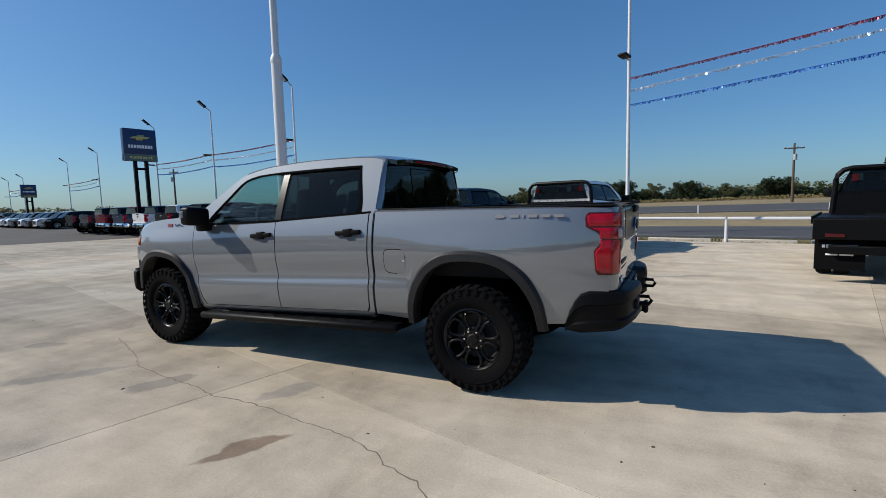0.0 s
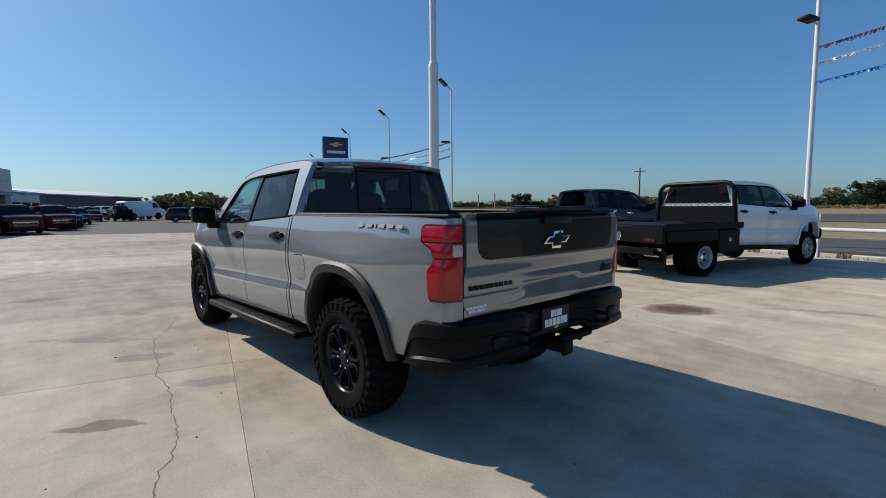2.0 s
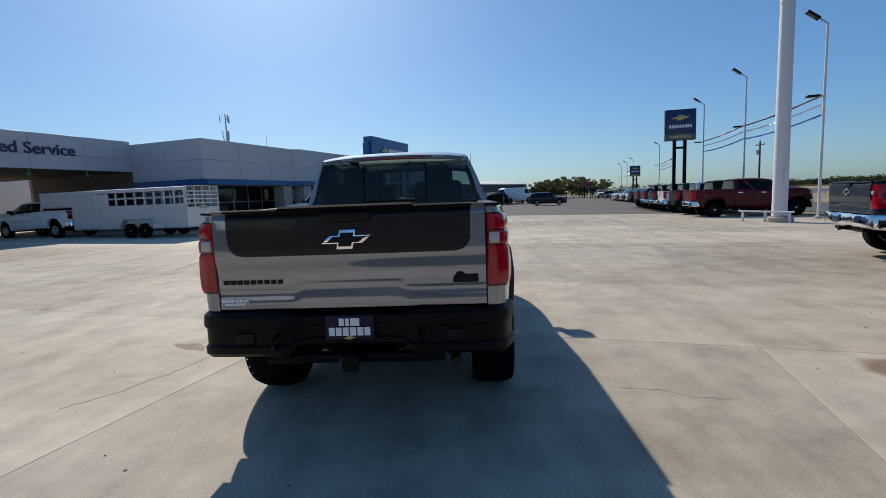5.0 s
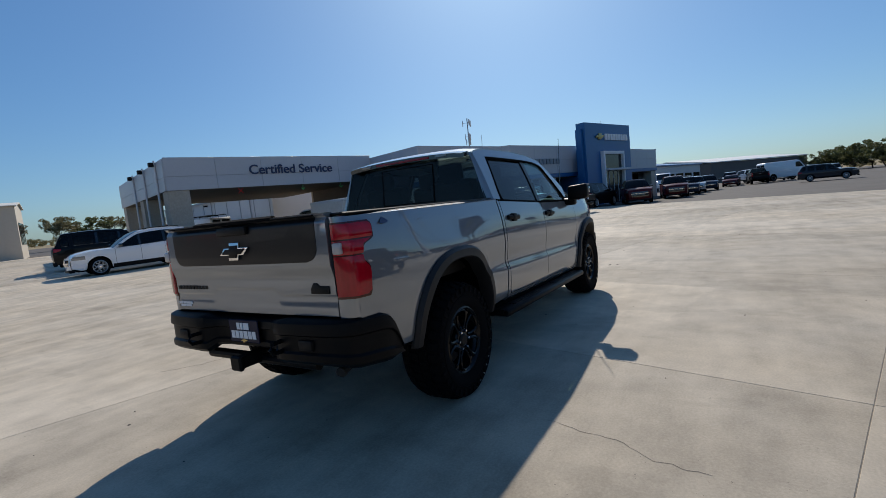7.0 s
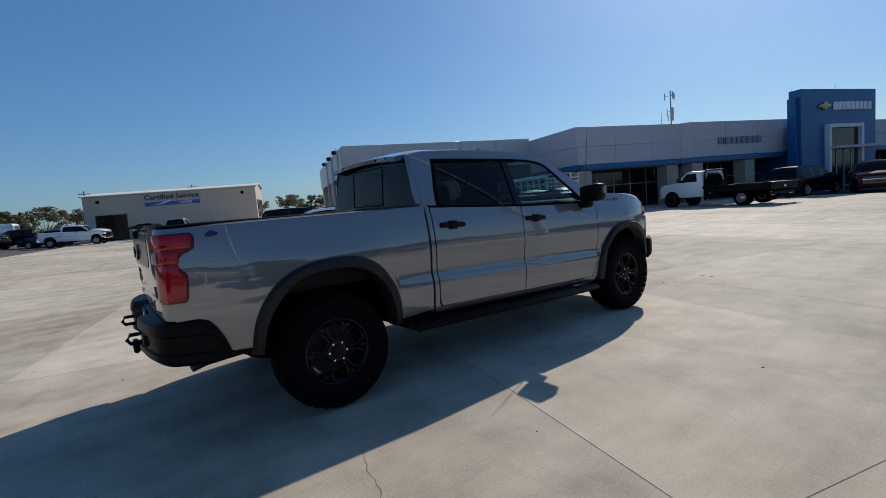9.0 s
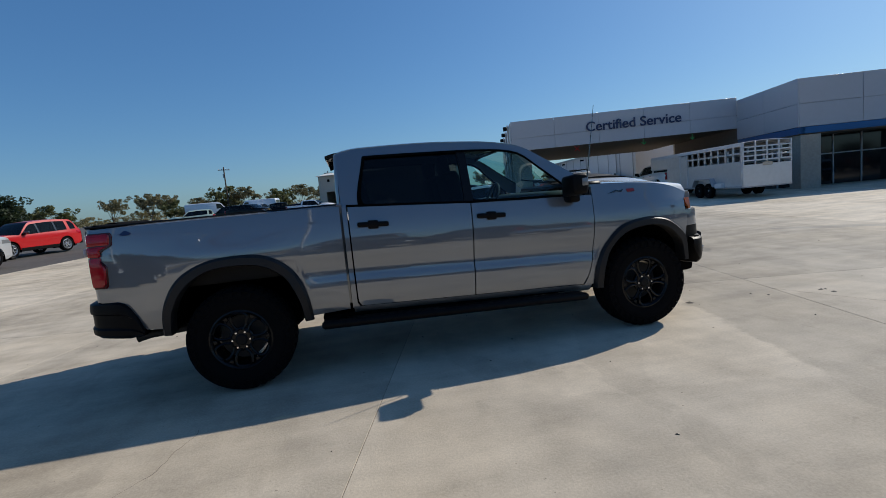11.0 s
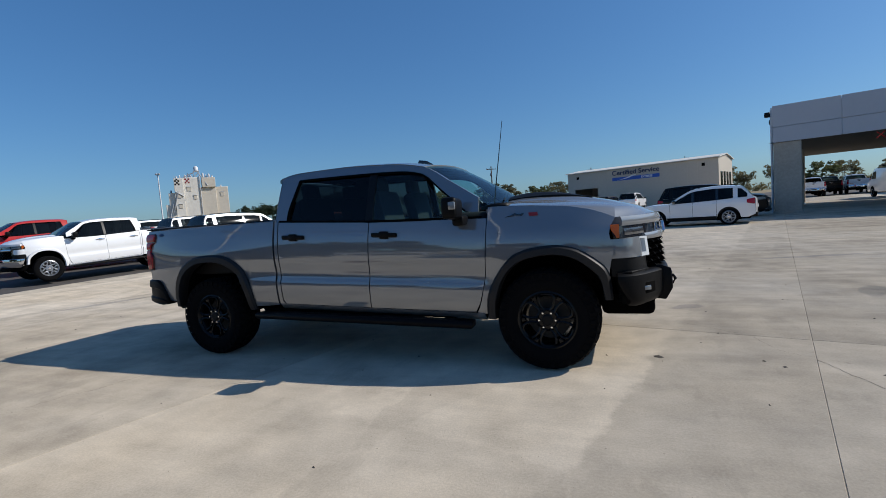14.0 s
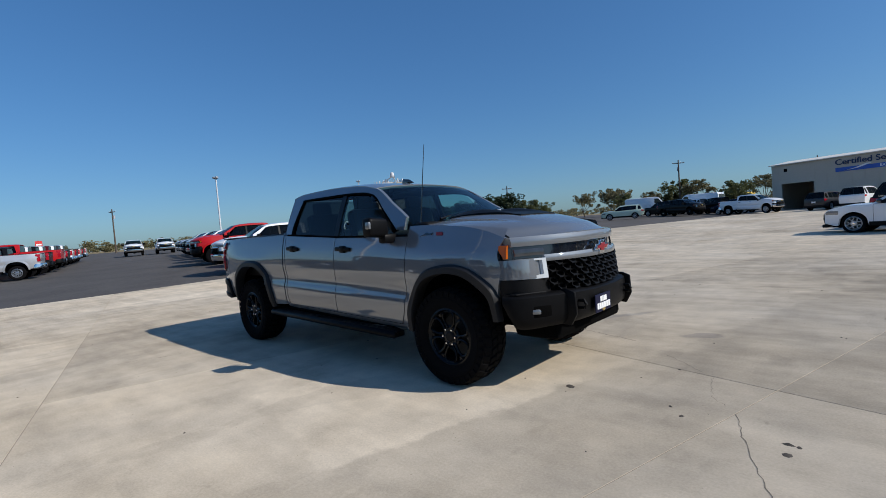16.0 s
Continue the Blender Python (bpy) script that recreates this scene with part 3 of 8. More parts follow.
M["crack"] = mat("crack_shadow", (0.17, 0.145, 0.115), 0.95)
crack([(-2.35, 2.5), (-2.05, 2.24), (-1.91, 2.2), (-1.79, 2.17), (-1.7, 2.1), (-1.51, 2.01), (-1.26, 1.96), (-0.92, 1.92), (-0.68, 1.88), (-0.3, 1.84), (0.03, 1.87), (0.37, 1.78), (0.82, 1.74), (1.38, 1.65), (1.78, 1.45), (2.77, 1.08)], 0.012)
crack([(3.11, 0.74), (3.25, 0.62), (3.4, 0.47), (3.52, 0.34), (3.6, 0.32)], 0.006)
crack([(3.63, 0.27), (3.68, -0.01), (3.74, -0.23), (3.82, -0.31), (3.93, -0.43)], 0.004)
crack([(3.93, -0.43), (3.99, -0.61), (4.03, -0.79), (4.09, -0.98), (4.17, -1.19), (4.25, -1.37), (4.32, -1.55), (4.45, -1.95)], 0.007)
crack([(-2.07, -1.63), (-2.1, -1.8), (-2.14, -1.91), (-2.18, -2.12), (-2.33, -2.33), (-2.38, -2.7)], 0.006)


def debris():
    """Specks of grit and chipped stone strewn over the slabs."""
    rng, bm = random.Random(77), bmesh.new()
    spots = [(2.75, -0.51, 0.05), (3.54, -0.53, 0.018), (3.65, -0.66, 0.022), (4.25, -0.76, 0.035), (4.3, -0.77, 0.02), (4.26, -0.9, 0.03), (3.35, -1.46, 0.01), (0.93, 2.07, 0.02), (-0.8, 1.54, 0.014), (-1.48, 1.89, 0.014)]
    spots += [(rng.uniform(-7, 9), rng.uniform(-7, 8), rng.choice((0.006, 0.008, 0.008, 0.011, 0.015))) for _ in range(170)]
    for x, y, r in spots:
        turn, thin = rng.uniform(0, 6.28), rng.uniform(0.45, 0.9)
        ring = [bm.verts.new((x + math.cos(turn) * math.cos(q) * r - math.sin(turn) * math.sin(q) * r * thin, y + math.sin(turn) * math.cos(q) * r + math.cos(turn) * math.sin(q) * r * thin, 0.0)) for q in (0, 1.2, 2.2, 3.3, 4.3, 5.3)]
        top = bm.verts.new((x, y, 0.004 + r * 0.25))
        for i in range(6):
            bm.faces.new((ring[i], ring[(i + 1) % 6], top))
    return solo("grit", put(bm, "grit"), M["grit"], Matrix(), "dark specks of grit strewn over the concrete", "grit", kind="stuff")


joint_sand = bmesh.new()
joint_sand.faces.new([joint_sand.verts.new((x, y, -0.0025)) for x, y in ((-6.2, -6.2), (6.2, -6.2), (6.2, 6.2), (-6.2, 6.2))])
M["joint_sand"] = mat("sand_in_joints", (0.20, 0.17, 0.13), 0.95, grain=0.4, scale=20)
solo("joint_sand", put(joint_sand, "joint_sand"), M["joint_sand"], Matrix(), "grey-brown sand caught in the slab joints", "sand", kind="structure")
M["grit"] = mat("dark_grit", (0.07, 0.06, 0.05), 0.9)
debris()


# ---------- the dealership ----------
def panels(parent, x0, x1, z0, z1, y, cols, rows, material, depth=0.06, turn=None, name="fascia_panel"):
    """Cladding panels with open joints along local x, or along local y where turn is set."""
    for i in range(cols):
        for r0, r1 in zip(rows, rows[1:]):
            a, b = x0 + (x1 - x0) * i / cols + 0.008, x0 + (x1 - x0) * (i + 1) / cols - 0.008
            bm = box(a, b, y, y + depth, z0 + (z1 - z0) * r0 + 0.008, z0 + (z1 - z0) * r1 - 0.008, 0.004, 1)
            if turn:
                bm.transform(turn)
            part(name, bm, material, parent)


def window_wall(parent, x0, x1, y, z0, z1, cols, rows=(0, 0.62, 1)):
    for i in range(cols):
        a, b = x0 + (x1 - x0) * i / cols, x0 + (x1 - x0) * (i + 1) / cols
        part("pane", box(a + 0.04, b - 0.04, y, y + 0.03, z0, z1), M["glass_build"], parent, "dark reflecting shop glass" if i == 0 else "")
        part("mullion", box(a - 0.03, a + 0.03, y - 0.05, y + 0.06, z0, z1, 0.005, 1), M["galv"], parent)
    for r in rows:
        z = z0 + (z1 - z0) * r
        part("transom", box(x0, x1, y - 0.04, y + 0.05, z - 0.03, z + 0.03, 0.005, 1), M["galv"], parent)


def dealership():
    d = thing("dealership_building", pose(9.8, 23.9, 0.05, 0, 0, -17.1), "low white-panelled car dealership with a blue entrance tower", "building", kind="structure")
    side = Matrix.Rotation(radians(90), 4, "Z")
    # service canopy
    panels(d, 0, 13.6, 3.72, 5.58, 0, 5, (0, 0.42, 1), M["acm"])
    panels(d, 0.02, 16.0, 3.72, 5.5, 0, 6, (0, 0.42, 1), M["acm"], turn=side @ Matrix.Diagonal((1, 1, 1, 1)))
    part("roof", box(0.03, 13.6, 0.07, 16.0, 5.05, 5.45), M["acm"], d)
    part("soffit", box(0.03, 13.6, 0.07, 16.0, 3.72, 3.80), M["ceiling"], d, "brown metal soffit")
    part("fascia_core", box(0.07, 13.6, 0.07, 0.3, 3.80, 5.05), M["galv"], d)
    for x, y in ((0.02, 0.08), (0.02, 7.4), (0.02, 14.8)):
        part("column", box(x, x + 1.15, y, y + 1.15, -0.3, 3.72, 0.02, 1), M["stone"], d, "limestone-clad column")
        part("column_base", box(x - 0.05, x + 1.2, y - 0.05, y + 1.2, -0.3, 0.22, 0.02, 1), M["stone"], d)
    for y in (1.6, 5.2, 9.0):
        part("downpipe", tube([(-0.12, y, 5.6), (-0.12, y, 0)], 0.06, 8), M["white_metal"], d)
        part("floodlight", box(-0.42, -0.16, y - 0.15, y + 0.15, 5.25, 5.5, 0.03, 1), M["trim"], d)
    for x, tint in ((4.1, "ink_red"), (8.2, "lane_green"), (11.1, "lane_green")):
        strokes = [((-0.15, -0.15), (0.15, 0.15)), ((-0.15, 0.15), (0.15, -0.15))] if tint == "ink_red" else [((0, 0.16), (0, -0.16)), ((-0.13, -0.02), (0, -0.16)), ((0.13, -0.02), (0, -0.16))]
        bm = bmesh.new()
        for (ax, az), (bx, bz) in strokes:
            join(bm, tube([(x + ax, 0.3, 3.53 + az), (x + bx, 0.3, 3.53 + bz)], 0.022, 6))
        part("lane_signal", bm, M[tint], d, "lane signal under the canopy")
    for x in (2.8, 6.0, 9.6):
        part("downlight", spin([(0.0, 3.712), (0.14, 3.712), (0.14, 3.72)], 16, "z"), M["white_metal"], d)
    strip_text("Certified Service", 1.02, 0.03, M["ink_dark"], d, Matrix.Translation((7.5, -0.05, 4.74)) @ Matrix.Rotation(radians(90), 4, "X") @ Matrix.Diagonal((0.83, 0.80, 1, 1)))
    # service bays and showroom
    for x0, x1, y, cols in ((13.64, 22.3, -5.7, 3), (22.3, 31.4, -6.2, 3)):
        panels(d, x0, x1, 3.05, 5.38, y, cols, (0, 0.48, 1), M["acm"])
        part("fascia_core", box(x0 + 0.03, x1, y + 0.065, y + 0.4, 3.06, 5.36), M["galv"], d)
        part("blue_band", box(x0 - 0.02, x1, y - 0.02, y + 0.5, 2.72, 3.04, 0.01, 1), M["acm_blue"], d, "blue band under the fascia")
        part("soffit", box(x0, x1, y + 0.1, y + 2.4, 2.66, 2.74), M["ceiling"], d)
    part("corner_panel", prism([(21.85, -5.72), (22.31, -6.21), (22.6, -6.1), (22.6, -5.3), (21.85, -5.3)], 3.05, 5.38, "z"), M["acm"], d)
    part("corner_band", prism([(21.8, -5.74), (22.29, -6.24), (22.6, -6.1), (22.6, -5.3), (21.8, -5.3)], 2.72, 3.04, "z"), M["acm_blue"], d)
    panels(d, 0, 5.7, 3.05, 5.38, 0, 2, (0, 0.48, 1), M["acm"], turn=Matrix.Translation((13.64, -5.7, 0)) @ Matrix.Rotation(radians(90), 4, "Z"))
    part("blue_band", box(13.6, 13.9, -5.72, 0, 2.72, 3.04, 0.01, 1), M["acm_blue"], d)
    part("roof", box(13.7, 45.5, -5.6, 10, 4.95, 5.2), M["pale_roof"], d)
    part("rear_wall", box(13.7, 45.5, 10, 10.3, -0.3, 5.2), M["tan"], d)
    part("side_wall", box(13.7, 13.95, -3.3, 10.2, -0.3, 5.0), M["brown_wall"], d)
    window_wall(d, 13.9, 22.3, -3.4, 0, 2.7, 6)
    window_wall(d, 22.3, 31.4, -3.9, 0, 2.7, 7)
    # near-black colour stands in for the unlit room behind the glass
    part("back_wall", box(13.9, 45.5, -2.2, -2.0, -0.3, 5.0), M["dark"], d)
    for x, y in ((13.75, -5.6), (20.7, -5.6), (22.4, -6.1), (27.2, -6.1)):
        part("column", box(x, x + 0.95, y, y + 0.9, -0.3, 2.68, 0.02, 1), M["stone"], d, "limestone-clad column")
    part("sign_letters", put_bars((0.34, 0.10, 0.42, 0.0, 0.36, 0.36, 0.36, 0.40, 0.36, 0.36), 0.46, 0.07, 0.12), M["fascia_ink"], d, "grey raised letters on the fascia", Matrix.Translation((26.6, -6.22, 4.05)))
    # entrance tower
    part("tower", box(30.7, 38.7, -7.6, -6.75, -0.3, 7.15, 0.02, 1), M["acm_blue"], d, "blue metal-clad entrance tower")
    part("tower_shoulder", box(30.45, 30.7, -7.4, -6.8, -0.3, 6.6, 0.02, 1), M["acm_blue"], d)
    part("lobby", box(31.4, 38.6, -6.75, -3.5, -0.3, 4.9), M["acm_blue"], d)
    for x in (33.05, 36.55):
        part("portal_post", box(x, x + 0.24, -7.95, -7.6, -0.3, 4.4, 0.01, 1), M["portal_white"], d)
    part("portal_head", box(33.05, 36.79, -7.95, -7.6, 4.4, 4.66, 0.01, 1), M["portal_white"], d, "white portal frame")
    part("portal_glass", box(33.29, 36.55, -7.69, -7.62, -0.1, 4.4), M["glass_build"], d)
    part("portal_canopy", box(33.2, 37.4, -8.3, -7.65, 2.9, 3.08, 0.02, 1), M["acm"], d)
    for x in (34.1, 34.9, 35.7):
        part("mullion", box(x, x + 0.06, -7.73, -7.68, 0, 3.05), M["galv"], d)
    part("emblem", bowtie(1.45, 0.52, 0.1), M["gold"], d, "gold emblem", Matrix.Translation((33.0, -7.63, 5.98)))
    part("tower_letters", put_bars((0.38,) * 9, 0.56, 0.09, 0.085), M["ink_white"], d, "white raised letters", Matrix.Translation((35.95, -7.63, 5.95)))
    # right wing
    panels(d, 38.7, 45.6, 3.0, 4.95, -7.0, 3, (0, 0.5, 1), M["acm"])
    part("fascia_core", box(38.7, 45.55, -6.93, -6.5, 3.0, 4.9), M["galv"], d)
    part("end_wall", box(45.4, 45.6, -6.9, 10, -0.3, 4.9), M["acm"], d)
    part("blue_band", box(38.7, 45.62, -7.02, -6.4, 2.7, 3.0), M["acm_blue"], d)
    part("soffit", box(38.7, 45.5, -6.9, -4.5, 2.64, 2.72), M["ceiling"], d)
    window_wall(d, 38.7, 45.4, -5.0, 0, 2.65, 5)
    part("column", box(44.4, 45.3, -6.9, -6.0, -0.3, 2.66, 0.02, 1), M["stone"], d)
    return d


def put_bars(widths, height, depth, gap):
    return bars("letters", [w for w in widths if w], height, depth, gap)


M["lane_green"] = mat("lane_arrow_green", (0.05, 0.45, 0.12), 0.4)
dealership()


def antenna_mast(m, height, label):
    a = thing("antenna_mast", m, label, "antenna mast")
    part("pole", tube([(0, 0, 0), (0, 0, height)], [0.16, 0.09], 8), M["galv"], a)
    for z, w in ((0.96, 0.9), (0.80, 0.6), (0.74, 0.5)):
        for k in range(3):
            q = radians(120 * k + 20)
            part("antenna_panel", box(-0.12, 0.12, w - 0.1, w, height * z - 0.8, height * z + 0.3, 0.02, 1), M["white_metal"], a, "", Matrix.Rotation(q, 4, "Z"))
            part("bracket", tube([(0, 0, height * z - 0.2), (math.sin(-q) * w * 0.9, math.cos(q) * w * 0.9, height * z - 0.2)], 0.03, 6), M["galv"], a)
    return a


antenna_mast(pose(276.0, 142.0, 0.3, 0, 0, 0) @ Matrix.Scale(3.65, 4), 15.2, "slim telecom mast behind the dealership")
solo("whip_antenna", put(tube([(0, 0, 0), (0, 0, 2.2)], [0.03, 0.015], 6)), M["galv"], pose(34.0, 16.0, 5.1), "thin whip antenna on the showroom roof", "antenna")
solo("whip_antenna", put(tube([(0, 0, 0), (0, 0, 4.0)], [0.03, 0.015], 6)), M["galv"], pose(52.0, 9.5, 5.1), "thin whip antenna on the far wing", "antenna")


def express_shop():
    d = thing("service_shop", pose(-4.4, 62.4, ground_z(0, 60) - 0.05, 0, 0, -20.5), "tan metal service shop with an open bay door", "building", kind="structure")
    L, W, H = 18.3, 7.6, 5.15
    door = (1.0, 4.2, 3.0)
    part("front_wall", box(0, door[0], 0, 0.2, -0.4, H), M["tan"], d, "tan ribbed siding")
    part("front_wall", box(door[0], door[1], 0, 0.2, door[2], H), M["tan"], d)
    part("front_wall", box(door[1], L, 0, 0.2, -0.4, H), M["tan"], d)
    part("side_wall", prism([(0.2, -0.4), (W, -0.4), (W, H), (W / 2, H + 0.5), (0.2, H)], L - 0.2, L, "x"), M["tan"], d)
    part("side_wall", prism([(0.2, -0.4), (W, -0.4), (W, H), (W / 2, H + 0.5), (0.2, H)], 0, 0.2, "x"), M["tan"], d)
    part("rear_wall", box(0.2, L - 0.2, W - 0.2, W, -0.4, H), M["tan"], d)
    part("roof", prism([(-0.25, H + 0.01), (W / 2, H + 0.53), (W + 0.25, H + 0.01), (W + 0.25, H + 0.10), (W / 2, H + 0.62), (-0.25, H + 0.10)], -0.2, L + 0.2, "x"), M["tan_trim"], d, "pale metal roof edge")
    part("bay_floor", box(0.3, L - 0.3, 0.25, W - 0.3, -0.02, 0.02), M["brown_wall"], d)
    part("inner_wall", box(5.5, 5.7, 0.3, W - 0.3, 0.02, H), M["brown_wall"], d)
    for x in (1.3, 16.6):
        part("wall_vent", box(x, x + 0.34, -0.03, -0.002, 4.35, 4.7), M["dark"], d)
    for i in range(13):
        x = 4.35 + i * 1.07
        part("siding_rib", box(x, x + 0.035, -0.02, -0.002, -0.3, H), M["tan"], d)
    for i in range(4):
        part("window", box(L + 0.003, L + 0.05, 0.9 + i * 1.6, 1.8 + i * 1.6, 1.4, 3.6), M["glass_build"], d, "dark side window" if i == 0 else "")
    strip_text("Certified Service", 1.0, 0.03, M["ink_dark"], d, Matrix.Translation((9.1, -0.05, 4.62)) @ Matrix.Rotation(radians(90), 4, "X") @ Matrix.Diagonal((0.86, 0.8, 1, 1)))
    part("sign_stripe", prism([(6.2, 3.66), (12.0, 3.66), (12.0, 4.08), (8.3, 4.08), (6.2, 4.08)], -0.05, -0.002), M["ink_blue"], d, "blue stripe with a white swoosh")
    part("sign_swoosh", prism([(6.7, 3.67), (8.1, 3.86), (9.3, 4.24), (8.8, 4.24), (7.9, 3.93), (7.1, 3.72)], -0.08, -0.052), M["ink_white"], d)
    strip_text("EXPRESS", 0.36, 0.012, M["ink_white"], d, Matrix.Translation((10.5, -0.065, 3.87)) @ Matrix.Rotation(radians(90), 4, "X"), "sign_word")
    return d


express_shop()


def plain_hall(x, y, turn, length, depth, height, wall, roof, label, windows=0):
    d = thing("hall", pose(x, y, ground_z(x, y) - 0.1, 0, 0, turn), label, "building", kind="structure")
    part("wall", box(0, length, 0, depth, -0.3, height), M[wall], d)
    part("roof", prism([(-0.3, height + 0.01), (depth / 2, height + 0.06 * depth), (depth + 0.3, height + 0.01), (depth + 0.3, height + 0.2), (depth / 2, height + 0.06 * depth + 0.2), (-0.3, height + 0.2)], -0.3, length + 0.3, "x"), M[roof], d)
    for i in range(windows):
        w = length / windows
        part("window", box(w * i + 0.4, w * (i + 1) - 0.4, -0.04, -0.002, 0.6, min(2.6, height - 0.6)), M["glass_build"], d)
    return d


plain_hall(73.0, 8.0, -17, 22, 16, 3.9, "acm", "acm_blue", "low white outbuilding with a blue eave behind the showroom", 6)
plain_hall(112.0, 0.3, -35, 34, 22, 4.4, "brown_wall", "pale_roof", "long dark brown metal hall with a pale roof")
# the white metal workshop seen through the service canopy
def workshop():
    d = thing("hall", pose(26.7, 36.1, ground_z(27, 37) - 0.1, 0, 0, -10.2), "tall white metal workshop behind the service canopy", "building", kind="structure")
    part("wall", box(0, 16, 0, 30, -0.3, 4.35), M["white_metal"], d)
    part("roof", prism([(-0.25, 4.36), (16.25, 5.3), (16.25, 5.42), (-0.25, 4.5)], -0.25, 30.25), M["pale_roof"], d)
    part("gutter", box(-0.36, -0.26, -0.2, 30.2, 4.3, 4.46), M["galv"], d)
    for i in range(10):
        part("siding_seam", box(-0.05, -0.002, i * 3.2 + 0.55, i * 3.2 + 0.63, 0, 4.3), M["galv"], d)
    for y in (4.5, 14.1, 27.0):
        part("downpipe", tube([(-0.12, y, 0.1), (-0.12, y, 4.3)], 0.06, 8), M["galv"], d)
    for y in (15.5, 24.0):
        part("wall_lamp", box(-0.4, -0.004, y - 0.15, y + 0.15, 3.9, 4.1, 0.02, 1), M["trim"], d)
    return d


workshop()
t = thing("screen_fence", pose(25.9, 38.5, ground_z(26, 40) - 0.05, 0, 0, -10.2), "dark slatted screen round the waste bins by the workshop", "fence")
for i in range(9):
    part("slat_panel", box(-0.05, 0.05, i * 1.1, i * 1.1 + 1.04, 0.05, 1.65, 0.01, 1), M["brown_wall"], t)
    part("post", box(-0.07, 0.07, i * 1.1 - 0.05, i * 1.1 + 0.05, 0, 1.75, 0.01, 1), M["steel_black"], t)
for x, y in ((24.9, 39.8), (24.7, 38.9)):
    solo("bollard", put(spin([(0.09, -0.05), (0.09, 1.0), (0.05, 1.08), (0.0, 1.09)], 14, "z")), M["safety"], pose(x, y, ground_z(x, y) - 0.03, 0, 0, 0), "yellow steel bollard before the workshop", "bollard", "bollards")


def grain_elevator(m):
    d = thing("grain_elevator", m, "white and tan concrete grain elevator with rooftop legs and vents", "grain elevator")
    white, tan = M["elevator_white"], M["concrete_wall"]
    part("head_house", box(0.8, 9.1, 0, 11, -2, 33.0, 0.15, 1), white, d, "tall white head house")
    part("stair_tower", box(-4.1, 0.8, -1.0, 9, -2, 32.6, 0.15, 1), white, d)
    part("silo_block", box(9.1, 17.9, 1.0, 12, -2, 27.0, 0.15, 1), tan, d, "tan silo block")
    part("bin_deck", box(10.6, 17.9, -0.4, 12, 27.0, 32.8, 0.15, 1), tan, d)
    part("low_wing", box(17.9, 24.6, 2.0, 12, -2, 27.2, 0.15, 1), tan, d)
    part("annex", box(-7.4, -4.1, 0.5, 8, -2, 24.2, 0.15, 1), white, d)
    part("annex", box(-9.3, -7.4, 1.0, 8, -2, 17.5, 0.15, 1), white, d)
    part("dust_house", prism([(-6.6, -2), (-2.8, -2), (-2.8, 9), (-4.6, 11), (-6.6, 10)], -3.6, 0.4), white, d)
    for x, y, z, h, r in ((2.0, 4, 33, 1.6, 0.5), (3.6, 5, 33, 2.4, 0.4), (5.0, 4, 33, 1.4, 0.6), (11.6, 4, 32.8, 2.6, 0.6), (13.2, 5, 32.8, 1.7, 0.5), (14.8, 4, 32.8, 2.2, 0.6), (16.6, 5, 32.8, 1.2, 0.5), (-2.6, 4, 32.6, 1.2, 0.4), (-0.8, 4, 32.6, 1.8, 0.4), (21, 6, 27.2, 0.9, 0.5), (-6.0, 3, 24.2, 1.3, 0.5)):
        part("roof_vent", spin([(r, z - 0.1), (r, z + h), (r * 0.4, z + h + 0.5), (0, z + h + 0.5)], 12, "z"), M["galv"], d, "", Matrix.Translation((x, y, 0)))
    leg = part("leg_tower", box(6.6, 9.9, 2.2, 5.4, 36.6, 37.0), M["galv"], d, "galvanised elevator leg on the roof")
    for x in (6.7, 9.8):
        for y in (2.3, 5.3):
            part("post", tube([(x, y, 32.9), (x, y, 37.6)], 0.13, 6), M["galv"], leg)
        part("brace", tube([(x, 2.3, 33.2), (x, 5.3, 36.6)], 0.09, 6), M["galv"], leg)
    for y in (2.3, 5.3):
        part("brace", tube([(6.7, y, 33.2), (9.8, y, 36.6)], 0.09, 6), M["galv"], leg)
        part("hand_rail", tube([(6.7, y, 37.6), (9.8, y, 37.6)], 0.08, 6), M["galv"], leg)
    part("leg_head", spin([(0.0, 37.0), (1.3, 37.0), (1.3, 39.0), (0.9, 39.8), (0.0, 40.2)], 16, "z"), M["white_metal"], leg, "", Matrix.Translation((8.2, 3.8, 0)))
    for a, b in (((9.5, -0.3, 0), (9.5, -0.3, 33.5)), ((9.0, 1.0, 36.0), (13.5, -0.6, 28.0)), ((7.0, 1.0, 36.0), (1.0, 2.0, 33.3)), ((-5.4, -0.4, 13), (-2.2, -1.4, 25)), ((-8.2, -0.2, 8), (-5.2, -0.4, 18)), ((-3.8, -1.3, 25), (0.4, -1.3, 22))):
        part("spout", tube([a, b], 0.28, 8), M["galv"], d)
    for k in range(14):
        part("deck_rail_post", tube([(-3.9 + k * 1.0, -0.9 if k < 5 else 0.15, 32.5), (-3.9 + k * 1.0, -0.9 if k < 5 else 0.15, 33.9)], 0.07, 5), M["galv"], d)
    for x, y, z, w in ((2.4, 0, 25.0, 2.2), (5.6, 0, 20.0, 1.8), (-2.6, -1.0, 21.0, 1.6), (-2.6, -1.0, 15.0, 2.0), (20.2, 2.0, 21.5, 2.2)):
        hood = part("wall_hatch", box(x, x + w, y - 0.25, y - 0.003, z, z + 2.4, 0.05, 1), tan, d)
        part("hatch_hood", box(x - 0.1, x + w + 0.1, y - 0.45, y - 0.003, z + 2.42, z + 2.6), M["galv"], hood)
